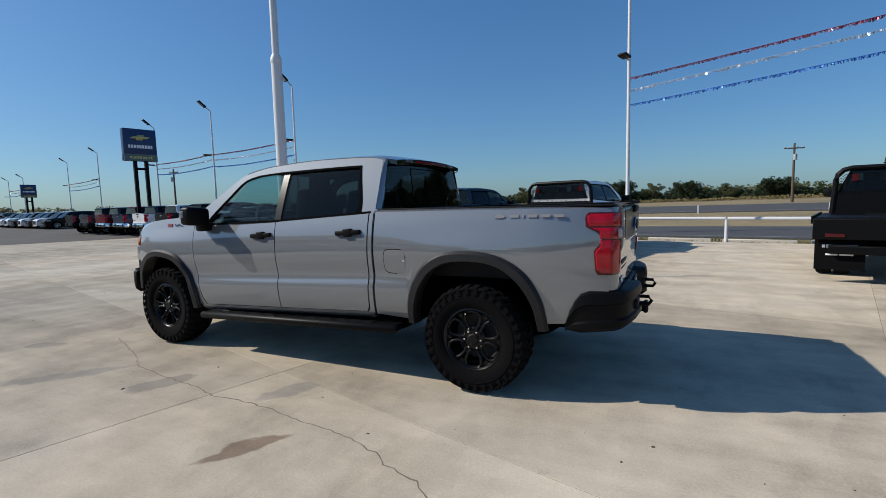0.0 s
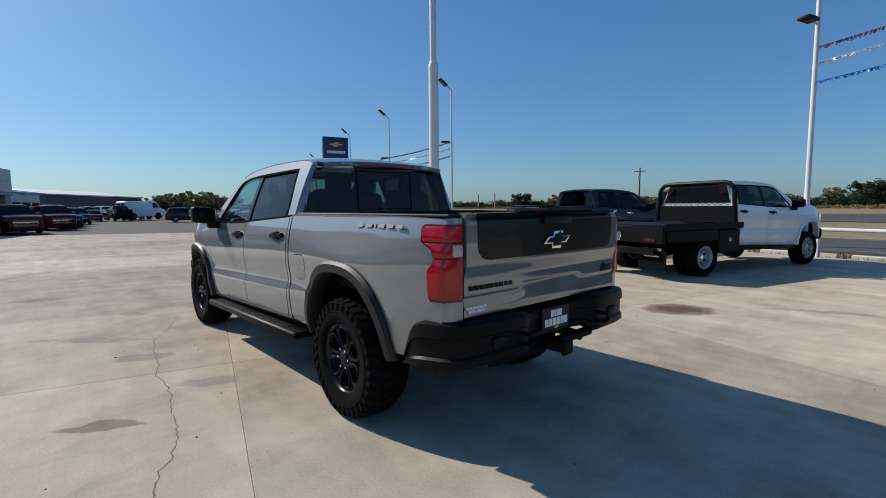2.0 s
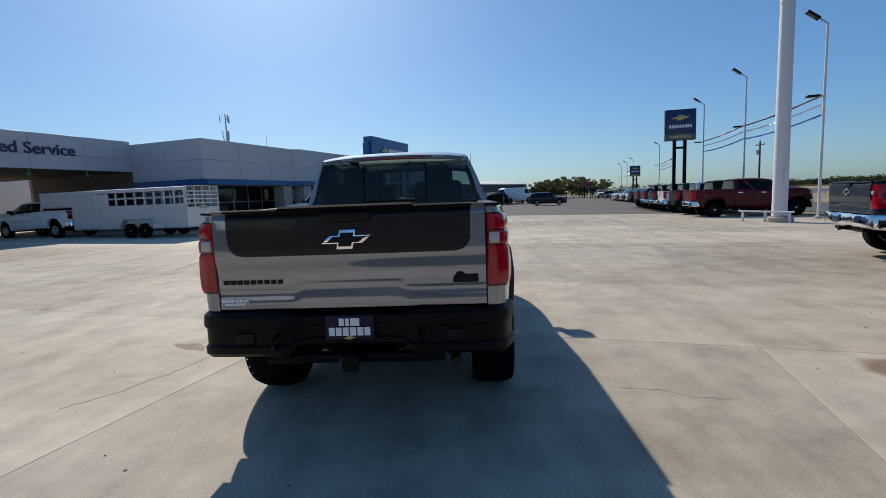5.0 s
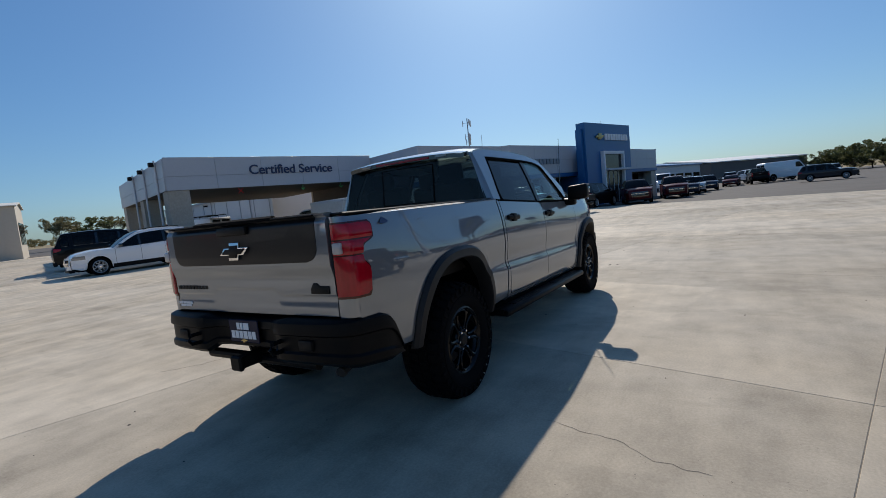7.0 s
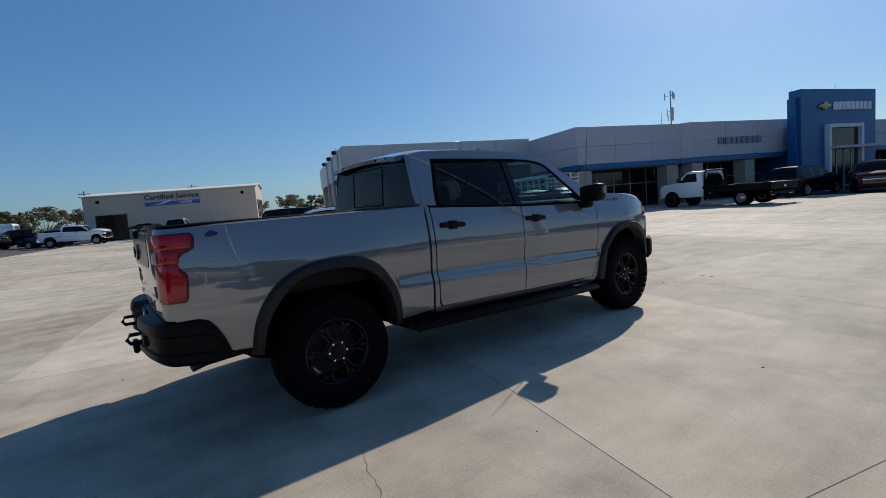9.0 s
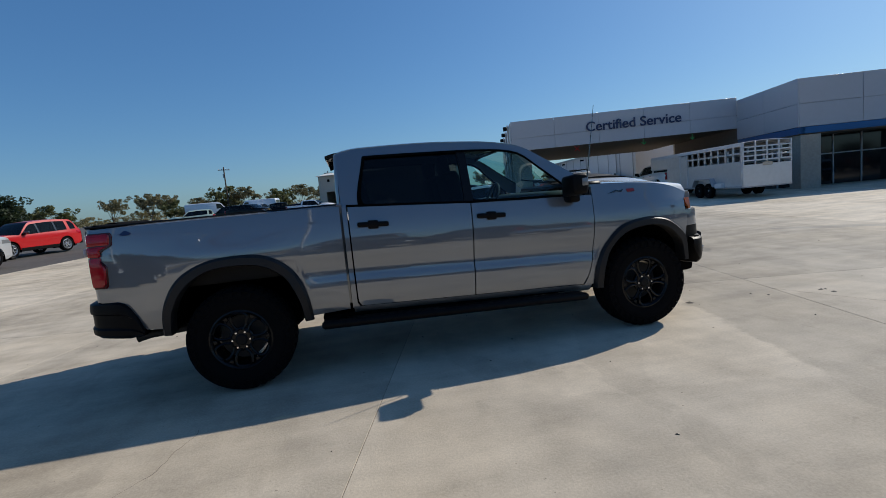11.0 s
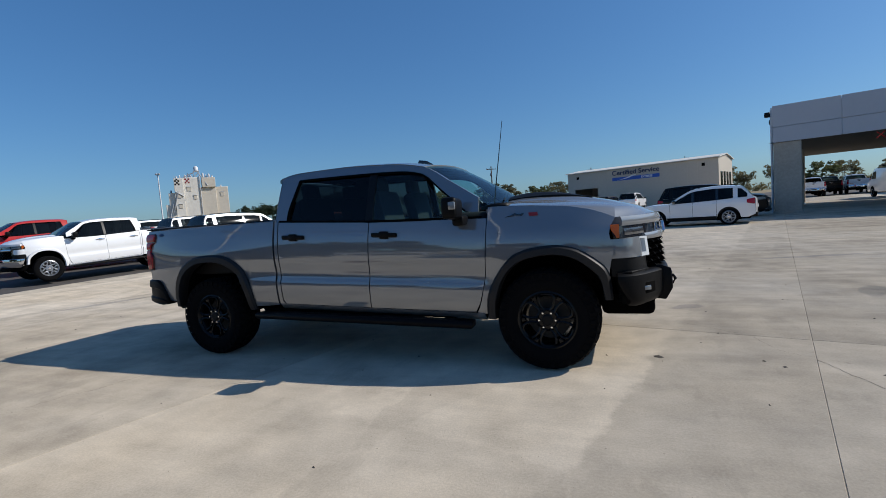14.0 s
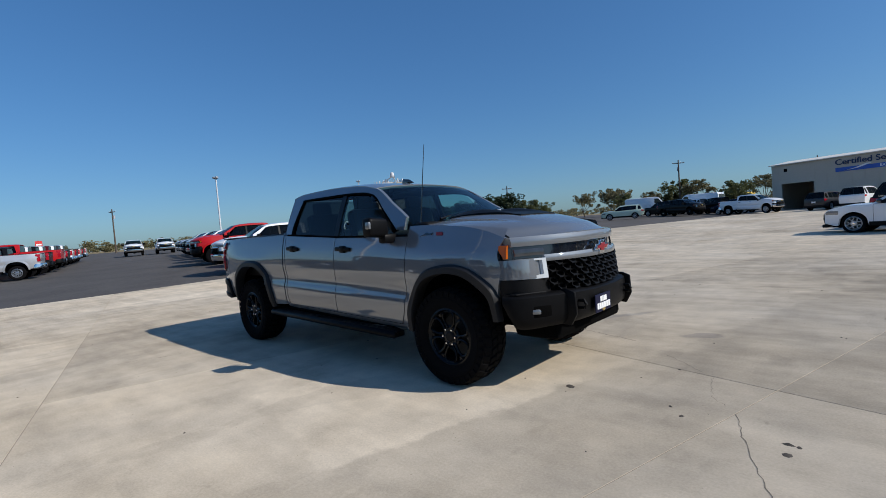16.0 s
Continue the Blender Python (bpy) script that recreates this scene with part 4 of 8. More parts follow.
    for i in range(3):
        for j in range(4):
            if (i + j) % 2 == 0:
                part("dark_panel", box(-3.7 + i * 0.85, -2.85 + i * 0.85, -1.08, -1.003, 28.6 + j * 0.95, 29.55 + j * 0.95), M["steel_black"], d)
                if j < 3:
                    part("red_panel", box(1.6 + i * 0.85, 2.45 + i * 0.85, -0.08, -0.003, 29.6 + j * 0.95, 30.55 + j * 0.95), M["badge_red"], d)
    return d


M["elevator_white"] = mat("weathered_white_concrete", (0.66, 0.63, 0.57), 0.85, grain=0.14, scale=0.35)
GRAIN = (-205.0, 172.0)
grain_elevator(pose(*GRAIN, 1.5, 0, 0, 49.3) @ Matrix.Diagonal((0.86, 0.86, 0.86, 1)))


# ---------- pickup trucks ----------
HUB = 1.8735
FLANK = curve((0.35, 0.92), (0.50, 0.955), (0.56, 0.974), (0.70, 0.992), (0.775, 0.995), (0.795, 0.986), (0.87, 0.971), (0.92, 0.976), (0.98, 0.985), (1.04, 0.990), (1.10, 0.989), (1.18, 0.983), (1.24, 0.976), (1.29, 0.967), (1.34, 0.955), (1.40, 0.939), (1.50, 0.908), (1.7, 0.85))


PLAIN_FLANK = curve((0.35, 0.92), (0.50, 0.955), (0.60, 0.975), (0.72, 0.985), (0.84, 0.990), (0.94, 0.992), (1.04, 0.990), (1.10, 0.989), (1.18, 0.983), (1.24, 0.976), (1.29, 0.967), (1.34, 0.955), (1.40, 0.939), (1.50, 0.908), (1.7, 0.85))


def flank(x, z):
    """Half the body's width: a shoulder, a hollow with a crease low down, drawn in at nose and tail, swelling over the wheels."""
    y = FLANK(z + 0.036 * x)
    # the low crease fades out behind the rear wheel and before the front one
    fade = max(smooth(1.95, 2.3, -x), smooth(1.3, 1.6, x))
    if fade:
        y += fade * (PLAIN_FLANK(z + 0.036 * x) - y)
    y -= 0.26 * max(0.0, x - 1.9) ** 2 + 0.19 * max(0.0, -2.3 - x) ** 2
    for hub in (HUB, -HUB):
        y += 0.020 * math.exp(-((x - hub) / 0.62) ** 2) * smooth(0.7, 1.0, z) * (1 - smooth(1.12, 1.34, z))
    return y


def house(x, z):
    """Half the cab's width above the belt."""
    return 0.945 - 0.30 * (z - 1.36) - 0.16 * max(0.0, z - 1.36) ** 2 - 0.05 * max(0.0, x - 0.7)


FRONT_IN = ((-0.44, 0.44), (-0.425, 0.62), (-0.35, 0.81), (-0.2, 0.945), (0.03, 0.993), (0.22, 0.965), (0.36, 0.87), (0.44, 0.77), (0.47, 0.60))
FRONT_OUT = ((-0.53, 0.446), (-0.505, 0.66), (-0.40, 0.86), (-0.23, 1.02), (0.04, 1.075), (0.25, 1.045), (0.42, 0.94), (0.512, 0.826), (0.54, 0.60))
REAR_IN = ((-0.515, 0.545), (-0.475, 0.74), (-0.36, 0.92), (-0.18, 1.03), (0.05, 1.053), (0.25, 1.02), (0.41, 0.90), (0.50, 0.70), (0.525, 0.51))
REAR_OUT = ((-0.59, 0.551), (-0.55, 0.78), (-0.42, 0.99), (-0.2, 1.11), (0.07, 1.138), (0.3, 1.10), (0.48, 0.96), (0.575, 0.74), (0.60, 0.513))


def along(points, n):
    """Evenly spaced places along a smooth line through points."""
    pts = [Vector((*p, 0)) for p in points]
    out = []
    for i in range(len(pts) - 1):
        a, b, c, d = pts[max(i - 1, 0)], pts[i], pts[i + 1], pts[min(i + 2, len(pts) - 1)]
        for k in range(n):
            t = k / n
            out.append((0.5 * (2 * b + (c - a) * t + (2 * a - 5 * b + 4 * c - d) * t * t + (3 * b - a - 3 * c + d) * t ** 3)).xy)
    out.append(pts[-1].xy)
    return out


def panel(side, xl, xr, zb, zt, nu, nv, surf=flank, rim=0.04, us=None, proud=0.0):
    xl, xr, zb, zt = (f if callable(f) else (lambda _, k=f: k) for f in (xl, xr, zb, zt))

    def spot(u, v):
        x = xl(v) + (xr(v) - xl(v)) * u
        z = zb(x) + (zt(x) - zb(x)) * v
        return x, surf(x, z) + proud, z

    return sheet(spot, nu, nv, rim, us=us, side=side)


def between(a, b):
    return tuple(((p[0] + q[0]) / 2, (p[1] + q[1]) / 2) for p, q in zip(a, b))


def arch_floor(points, hub, base):
    """The lower edge of a flank with the wheel opening let into it."""
    opening = line(*[(hub + p[0], p[1]) for p in points])
    lo, hi = hub + points[0][0], hub + points[-1][0]
    return lambda x: max(base(x), opening(x)) if lo <= x <= hi else base(x)


SILL = line((-3.0, 0.63), (-0.93, 0.555), (1.35, 0.462), (2.6, 0.44))
BELT = line((-0.93, 1.446), (0.2, 1.376), (1.40, 1.338))
ROOF_EDGE = curve((-0.97, 1.905), (-0.93, 1.925), (-0.73, 1.955), (-0.24, 1.962), (0.35, 1.936), (0.718, 1.876), (1.07, 1.672), (1.40, 1.462))
WIN_TOP = curve((-0.80, 1.80), (-0.70, 1.874), (0.15, 1.862), (0.5, 1.845), (0.72, 1.803), (0.95, 1.62), (1.20, 1.40))
SEAM = lambda v: 0.165 + 0.035 * v
DOOR_FRONT = curve((0.0, 1.235), (0.12, 1.29), (0.4, 1.345), (1.0, 1.385))
NOSE_IN = lambda y: 0.42 * (abs(y) / 0.95) ** 2.4


def nose(y, z, lead=0.0):
    return 2.835 - NOSE_IN(y) - 0.10 * (z - 1.05) + lead


def hood_z(x, y):
    z = HOOD(x) - 0.045 * (abs(y) / 0.87) ** 3
    return z + 0.034 * (1 - smooth(0.36, 0.47, abs(y))) * (1 - smooth(2.1, 2.66, x))


HOOD = curve((1.30, 1.452), (1.6, 1.470), (2.0, 1.452), (2.4, 1.408), (2.62, 1.360), (2.78, 1.318), (2.9, 1.28))
MESH = {}


def shared(key, build, *args):
    if key not in MESH:
        MESH[key] = put(build(*args), key.split("/")[0], 34)
    return MESH[key]


def flare_mesh(side, inner, outer, hub):
    a, b = along(inner, 5), along(outer, 5)
    bm, rows = bmesh.new(), []
    for p, q in zip(a, b):
        xi, zi, xo, zo = hub + p[0], p[1], hub + q[0], q[1]
        yo, yi = flank(xo, zo), flank(xi, max(zi, 0.5))
        lip = max(yo, yi) + 0.035
        ring = [(xo, yo - 0.01, zo), (xo, yo + 0.012, zo), (xo * 0.75 + xi * 0.25, lip, zo * 0.75 + zi * 0.25), (xo * 0.1 + xi * 0.9, lip + 0.004, zo * 0.1 + zi * 0.9), (xi, lip - 0.01, zi), (xi, lip - 0.12, zi)]
        rows.append([bm.verts.new((x, y * side, z)) for x, y, z in ring])
    for r, s in zip(rows, rows[1:]):
        for k in range(len(r) - 1):
            bm.faces.new((r[k], r[k + 1], s[k + 1], s[k]))
    for r in (rows[0], rows[-1]):
        bm.faces.new(r)
    return bm


def fender_mesh(side):
    zb = arch_floor(between(FRONT_IN, FRONT_OUT), HUB, line((1.2, 0.48), (2.3, 0.50), (2.5, 0.83)))
    us = [i / 40 for i in range(41)]
    xr = curve((0.0, 2.36), (0.35, 2.40), (0.55, 2.43), (0.75, 2.40), (1.0, 2.45))
    zt = curve((1.25, 1.43), (1.46, 1.432), (2.01, 1.398), (2.25, 1.352), (2.39, 1.300), (2.5, 1.245))
    bm = panel(side, lambda v: DOOR_FRONT(v) + 0.012, xr, zb, zt, 40, 16, us=us)

    def top(u, v):
        x = 1.397 + (2.45 - 1.397) * u
        y0, y1 = flank(x, zt(x)), 0.868 - 0.26 * max(0.0, x - 1.9) ** 2
        return x, y0 + (y1 - y0) * v, zt(x) + (hood_z(x, 0.868) - zt(x)) * math.sin(v * math.pi / 2)

    return join(bm, sheet(top, 20, 4, side=side))


def bedside_mesh(side):
    zb = arch_floor(between(REAR_IN, REAR_OUT), -HUB, line((-2.93, 0.86), (-2.70, 0.84), (-2.60, 0.615), (-2.4, 0.60), (-1.3, 0.545), (-0.95, 0.565)))
    xl = lambda v: -2.882
    bm = panel(side, xl, lambda v: -0.962, zb, line((-2.95, 1.452), (-0.95, 1.458)), 56, 18)
    def corner(u, v):
        z = 0.875 + 0.58 * v
        k = u * math.pi / 2
        y0 = flank(-2.88, z)
        return -2.88 - 0.06 * math.sin(k), 0.818 + (y0 - 0.818) * (0.9 * math.cos(k) + 0.1 * (1 - u)), z

    join(bm, sheet(corner, 10, 16, side=side))
    rail = lambda u, v: (-2.9 + 1.938 * u, flank(-2.9 + 1.938 * u, 1.452) - 0.11 * v, 1.452 + 0.006 * u + 0.012 * math.sin(math.pi * min(1, v * 1.3)))
    return join(bm, sheet(rail, 12, 3, 0.1, (0, 0, -1), side=side))


def door_mesh(side, front):
    zb = lambda x: SILL(x) + 0.028
    if front:
        return panel(side, lambda v: SEAM(v) + 0.005, DOOR_FRONT, zb, lambda x: BELT(x) - 0.004, 20, 22)
    return panel(side, curve((0.0, -0.86), (0.06, -0.885), (1.0, -0.89)), lambda v: SEAM(v) - 0.005, zb, lambda x: BELT(x) - 0.004, 18, 22)


def corner_mesh(side):
    bm = panel(side, lambda v: -0.94, curve((0.0, -0.87), (0.06, -0.897), (1.0, -0.902)), lambda x: SILL(x) + 0.01, BELT, 2, 18)
    # pillar behind the rear window
    top = lambda v: (-0.945 + 0.0 * v)
    return join(bm, panel(side, top, curve((0.0, -0.78), (0.3, -0.765), (0.8, -0.71), (1.0, -0.66)), BELT, ROOF_EDGE, 4, 14, surf=house))


def rail_mesh(side):
    """Roof rail and windscreen pillar, over the side windows."""
    bm = panel(side, lambda v: -0.70, lambda v: 1.30, lambda x: WIN_TOP(x) + 0.0, ROOF_EDGE, 36, 3, surf=house)
    return bm


def rocker_mesh(side):
    spot = lambda u, v: (-0.93 + 2.25 * u, FLANK(0.51) + 0.012 - 0.05 * (1 - v) ** 2 * 1.6, SILL(-0.93 + 2.25 * u) - 0.055 + 0.078 * v)
    return sheet(spot, 10, 4, 0.08, side=side)


def pane_mesh(side, front):
    if front:
        return panel(side, lambda v: 0.232, curve((0.0, 1.24), (0.15, 1.185), (1.0, 0.70)), lambda x: BELT(x) + 0.012, lambda x: WIN_TOP(x) - 0.004, 14, 10, surf=house, rim=0.006, proud=-0.018)
    return panel(side, curve((0.0, -0.74), (0.15, -0.765), (1.0, -0.69)), lambda v: 0.15, lambda x: BELT(x) + 0.012, lambda x: WIN_TOP(x) - 0.004, 10, 10, surf=house, rim=0.006, proud=-0.018)


def pillar_mesh(side):
    return panel(side, lambda v: 0.152, lambda v: 0.230, lambda x: BELT(x) + 0.002, WIN_TOP, 2, 8, surf=house, proud=-0.008)


def frame_mesh(side):
    """Black surround of the side windows: belt strip, window corner and header."""
    bm = panel(side, lambda v: -0.90, lambda v: 1.33, lambda x: BELT(x) - 0.006, lambda x: BELT(x) + 0.016, 24, 1, surf=house, rim=0.02, proud=0.004)
    join(bm, panel(side, lambda v: -0.71, lambda v: 1.18, lambda x: WIN_TOP(x) - 0.016, lambda x: WIN_TOP(x) + 0.004, 30, 1, surf=house, rim=0.02, proud=0.003))
    join(bm, panel(side, curve((0.0, -0.80), (0.15, -0.80), (1.0, -0.715)), curve((0.0, -0.735), (0.15, -0.765), (1.0, -0.685)), lambda x: BELT(x) + 0.004, WIN_TOP, 1, 12, surf=house, rim=0.02, proud=0.003))
    return bm


def roof_mesh():
    def spot(u, v):
        x = -0.955 + 1.70 * u + 0.07 * u * (1 - (2 * v - 1) ** 2)
        z, w = ROOF_EDGE(min(x, 0.74)), 0
        w = house(x, z) + 0.004
        y = (2 * v - 1) * w
        return x, y, z + 0.034 * (1 - (2 * v - 1) ** 2) ** 0.7 + 0.008 * smooth(0.86, 0.80, abs(2 * v - 1))

    return sheet(spot, 24, 24, 0.03, (0, 0, -1))


def windscreen_mesh(grow=0.0):
    def spot(u, v):
        s = 2 * v - 1
        xa, za = 0.745 + 0.07 * (1 - s * s), ROOF_EDGE(0.74) + 0.034 * (1 - s * s) ** 0.7
        xb, zb = 1.385 + 0.17 * (1 - s * s), 1.452
        k = u - 0.03 * math.sin(math.pi * u)
        return xa + (xb - xa) * u, s * ((house(0.74, za) - 0.03) * (1 - u) + 0.865 * u), za + (zb - za) * k + grow

    return sheet(spot, 12, 18, 0.006, (0, 0, -1))


def rear_glass_mesh():
    spot = lambda u, v: (-0.965 - 0.03 * (1 - v) + 0.012 * (2 * u - 1) ** 2, (2 * u - 1) * (0.86 - 0.145 * v), 1.47 + 0.41 * v)
    return sheet(spot, 10, 6, 0.006, (1, 0, 0))


def slider_bar(y0, y1, z0, z1):
    """A strip of the sliding pane's frame, lying on the rear glass."""
    def spot(u, v):
        y, z = y0 + (y1 - y0) * u, z0 + (z1 - z0) * v
        k = (z - 1.47) / 0.41
        return -0.965 - 0.03 * (1 - k) + 0.012 * (y / (0.86 - 0.145 * k)) ** 2 - 0.004, y, z

    return sheet(spot, 6, 2, 0.003, (1, 0, 0))


def rear_cab_mesh():
    """The painted back of the cab round the rear window."""
    bm = bmesh.new()
    for s in (1, -1):
        join(bm, sheet(lambda u, v: (-0.935 - 0.028 * math.sin(u * math.pi / 2) - 0.02 * (1 - v), house(-0.9, 1.44 + 0.47 * v) + 0.003 - (0.024 + 0.055 * (1 - v)) * u, 1.44 + 0.47 * v), 3, 8, side=s))
    join(bm, box(-0.985, -0.935, -0.93, 0.93, 0.6, 1.475, 0.01, 1))
    return bm


def spoiler_mesh():
    spot = lambda u, v: (-0.90 - 0.135 * u, (2 * v - 1) * (0.70 - 0.03 * u), 1.930 + 0.034 * (1 - (2 * v - 1) ** 2) ** 0.7 - 0.022 * u * u)
    return sheet(spot, 5, 14, 0.04, (0, 0, -1))


def hood_mesh():
    def spot(u, v):
        y = (2 * v - 1) * 0.862
        a, b = 1.36 + 0.12 * (1 - (y / 0.87) ** 2), nose(y, 1.26) - 0.02
        yy = y * (1 - 0.13 * smooth(0.5, 1.0, u))
        x = a + (b - a) * u
        z = hood_z(x + NOSE_IN(y) * u, yy)
        return x, yy, z - 0.035 * smooth(0.86, 1.0, u)

    return sheet(spot, 36, 44, 0.03, (0, 0, -1))


def hood_insert_mesh():
    def spot(u, v):
        y = (2 * v - 1) * (0.41 - 0.10 * u)
        x = 1.47 + 0.78 * u
        hump = 0.040 * math.exp(-((abs(y) - 0.27) / 0.075) ** 2) * math.sin(math.pi * min(1, u * 1.05 + 0.1)) ** 0.8
        return x, y, hood_z(x, y) + 0.008 + max(0.0, hump)

    return sheet(spot, 18, 24, 0.02, (0, 0, -1))


def nose_strip(y0, y1, z0, z1, lead, depth, nu=16, nv=3, bulge=0.0):
    z0, z1 = (f if callable(f) else (lambda _, k=f: k) for f in (z0, z1))

    def spot(u, v):
        y = y0 + (y1 - y0) * u
        z = z0(y) + (z1(y) - z0(y)) * v
        return nose(y, z, lead) + bulge * math.sin(math.pi * v), y, z

    return sheet(spot, nu, nv, depth, (-1, 0, 0))


def grille_mesh():
    """The big lower grille: staggered six-sided cells with a bright lower lip before a black ground."""
    bm = bmesh.new()
    for r in range(5):
        z = 0.842 + 0.052 * r
        for c in range(-5, 6):
            y = 0.132 * c + (0.066 if r % 2 else 0)
            if abs(y) > 0.62:
                continue
            ring = [(0.066, 0.006), (0.038, 0.031), (-0.038, 0.031), (-0.066, 0.006), (-0.034, -0.027), (0.034, -0.027)]
            x = nose(y, z, -0.004)
            tip = [0.0, -0.012, -0.012, 0.0, 0.022, 0.022]
            outer = [bm.verts.new((x + d, y + p, z + q)) for (p, q), d in zip(ring, tip)]
            inner = [bm.verts.new((x + d - 0.002, y + p * 0.70, z + q * 0.55)) for (p, q), d in zip(ring, tip)]
            deep = [bm.verts.new((x - 0.045, y + p * 0.62, z + q * 0.5)) for p, q in ring]
            for k in range(6):
                j = (k + 1) % 6
                bm.faces.new((outer[k], outer[j], inner[j], inner[k]))
                bm.faces.new((inner[k], inner[j], deep[j], deep[k]))
    return bm


def swept(path, profile, n=3):
    """A closed profile swept along a plan line. profile(k, p) gives (inset, z) pairs; inset runs to the left of the way."""
    bm, rows = bmesh.new(), []
    for k, p in enumerate(path):
        a, b = Vector(path[max(k - 1, 0)]), Vector(path[min(k + 1, len(path) - 1)])
        way = (b - a).normalized()
        inw = Vector((-way.y, way.x))
        rows.append([bm.verts.new((p[0] + inw.x * d, p[1] + inw.y * d, z)) for d, z in profile(k, p)])
    for r, q in zip(rows, rows[1:]):
        for i in range(len(r)):
            j = (i + 1) % len(r)
            bm.faces.new((r[i], q[i], q[j], r[j]))
    bm.faces.new(rows[0])
    bm.faces.new(rows[-1][::-1])
    bmesh.ops.recalc_face_normals(bm, faces=bm.faces[:])
    return bm


def mirrored(points):
    """A plan line from the left end round to the right end."""
    return points + [(x, -y) for x, y in points[::-1] if y > 1e-6]


FRONT_BAR = [(x, -y) for x, y in mirrored([(2.455, 0.975), (2.50, 0.968), (2.55, 0.95), (2.61, 0.90), (2.66, 0.84), (2.72, 0.74), (2.77, 0.66), (2.81, 0.58), (2.84, 0.52), (2.865, 0.40), (2.88, 0.22), (2.885, 0.0)])]
FRONT_LOW = line((2.45, 0.74), (2.50, 0.62), (2.55, 0.545), (2.62, 0.53), (2.9, 0.545))


def front_bumper_mesh():
    def profile(k, p):
        low, top = FRONT_LOW(p[0]), 0.805 - 0.012 * smooth(0.5, 0.2, abs(p[1]))
        h = top - low
        return [(0.20, top + 0.015), (0.05, top + 0.01), (0.02, top), (0.004, top - 0.015), (0.0, top - 0.25 * h), (0.002, low + 0.35 * h), (0.012, low + 0.15 * h), (0.05, low), (0.20, low + 0.01)]

    return swept(FRONT_BAR, profile)


REAR_BAR = mirrored([(-2.590, 0.986), (-2.620, 0.988), (-2.660, 0.991), (-2.700, 0.993), (-2.760, 0.986), (-2.805, 0.975), (-2.875, 0.954), (-2.935, 0.933), (-2.980, 0.898), (-3.010, 0.848), (-3.027, 0.788), (-3.045, 0.700), (-3.060, 0.550), (-3.070, 0.430), (-3.055, 0.360), (-3.005, 0.310), (-2.985, 0.240), (-2.983, 0.120), (-2.983, 0.000)])
REAR_TOP = line((-3.2, 0.872), (-2.74, 0.866), (-2.70, 0.845), (-2.66, 0.80), (-2.62, 0.72), (-2.59, 0.63))
REAR_LOW = line((-3.2, 0.63), (-3.06, 0.615), (-2.95, 0.585), (-2.70, 0.565), (-2.59, 0.575))


def rear_bumper_mesh(heavy):
    def profile(k, p):
        top, low = REAR_TOP(p[0]), REAR_LOW(p[0])
        if abs(p[1]) < 0.36:
            top, low = 0.85, 0.655
        h = top - low
        return [(0.16, top), (0.03, top), (0.006, top - 0.012), (0.0, top - 0.05 * min(1, h / 0.2)), (0.0, top - 0.30 * h), (0.014, top - 0.34 * h), (0.014, low + 0.30 * h), (0.0, low + 0.25 * h), (0.0, low + 0.10 * h), (0.03, low), (0.16, low)]

    if not heavy:
        return swept(REAR_BAR, lambda k, p: [(0.14, REAR_TOP(p[0])), (0.01, REAR_TOP(p[0])), (0.0, REAR_TOP(p[0]) - 0.03), (0.0, REAR_LOW(p[0]) + 0.05), (0.03, REAR_LOW(p[0]) + 0.02), (0.14, REAR_LOW(p[0]) + 0.02)])
    return swept(REAR_BAR, profile)


def tailgate_mesh():
    def spot(u, v):
        y = (2 * u - 1) * 0.81
        z = 0.885 + 0.60 * v
        x = -2.955 + 0.012 * (2 * u - 1) ** 2
        x -= 0.022 * smooth(1.10, 1.20, z) * (1 - smooth(1.43, 1.47, z))
        fold = 1.012 + 0.038 * (1 - smooth(0.29, 0.36, abs(y)))
        x += 0.006 * (1 - smooth(fold - 0.012, fold, z)) * smooth(0.905, fold - 0.02, z)
        x -= 0.03 * smooth(1.455, 1.48, z)
        return x, y, z

    return sheet(spot, 64, 90, 0.07, (1, 0, 0))


def decal_mesh():
    def spot(u, v):
        z = 1.208 + 0.272 * v
        half = 0.722 + 0.006 * v - 0.09 * (1 - math.sqrt(1 - (1 - min(1, v / 0.32)) ** 2))
        y = (2 * u - 1) * half
        return -2.9575 - 0.022 * smooth(1.10, 1.20, z) + 0.012 * (y / 0.81) ** 2 + 0.022 * smooth(1.43, 1.47, z) - 0.03 * smooth(1.455, 1.48, z), y, z

    return sheet(spot, 30, 28, 0.006, (1, 0, 0))


def tail_light_mesh(side):
    """The C-shaped tail lamp that wraps round the corner of the bed."""
    # forward edge on the flank for each height
    edge = line((0.985, -2.815), (1.01, -2.80), (1.16, -2.79), (1.20, -2.83), (1.245, -2.845), (1.29, -2.80), (1.315, -2.735), (1.40, -2.728), (1.422, -2.75))

    def spot(u, v):
        z = 0.985 + 0.437 * v
        xf = edge(z)
        if u < 0.55:
            k = u / 0.55
            x = xf + (-2.905 - xf) * k
            y = flank(x, z) + 0.012
        else:
            k = (u - 0.55) / 0.45
            x = -2.905 - 0.04 * math.sin(k * math.pi / 2)
            y = flank(-2.905, z) + 0.012 - (flank(-2.905, z) + 0.012 - 0.821) * k
        return x, y, z

    return sheet(spot, 18, 26, 0.05, (0.6, -0.8, 0), side=side)


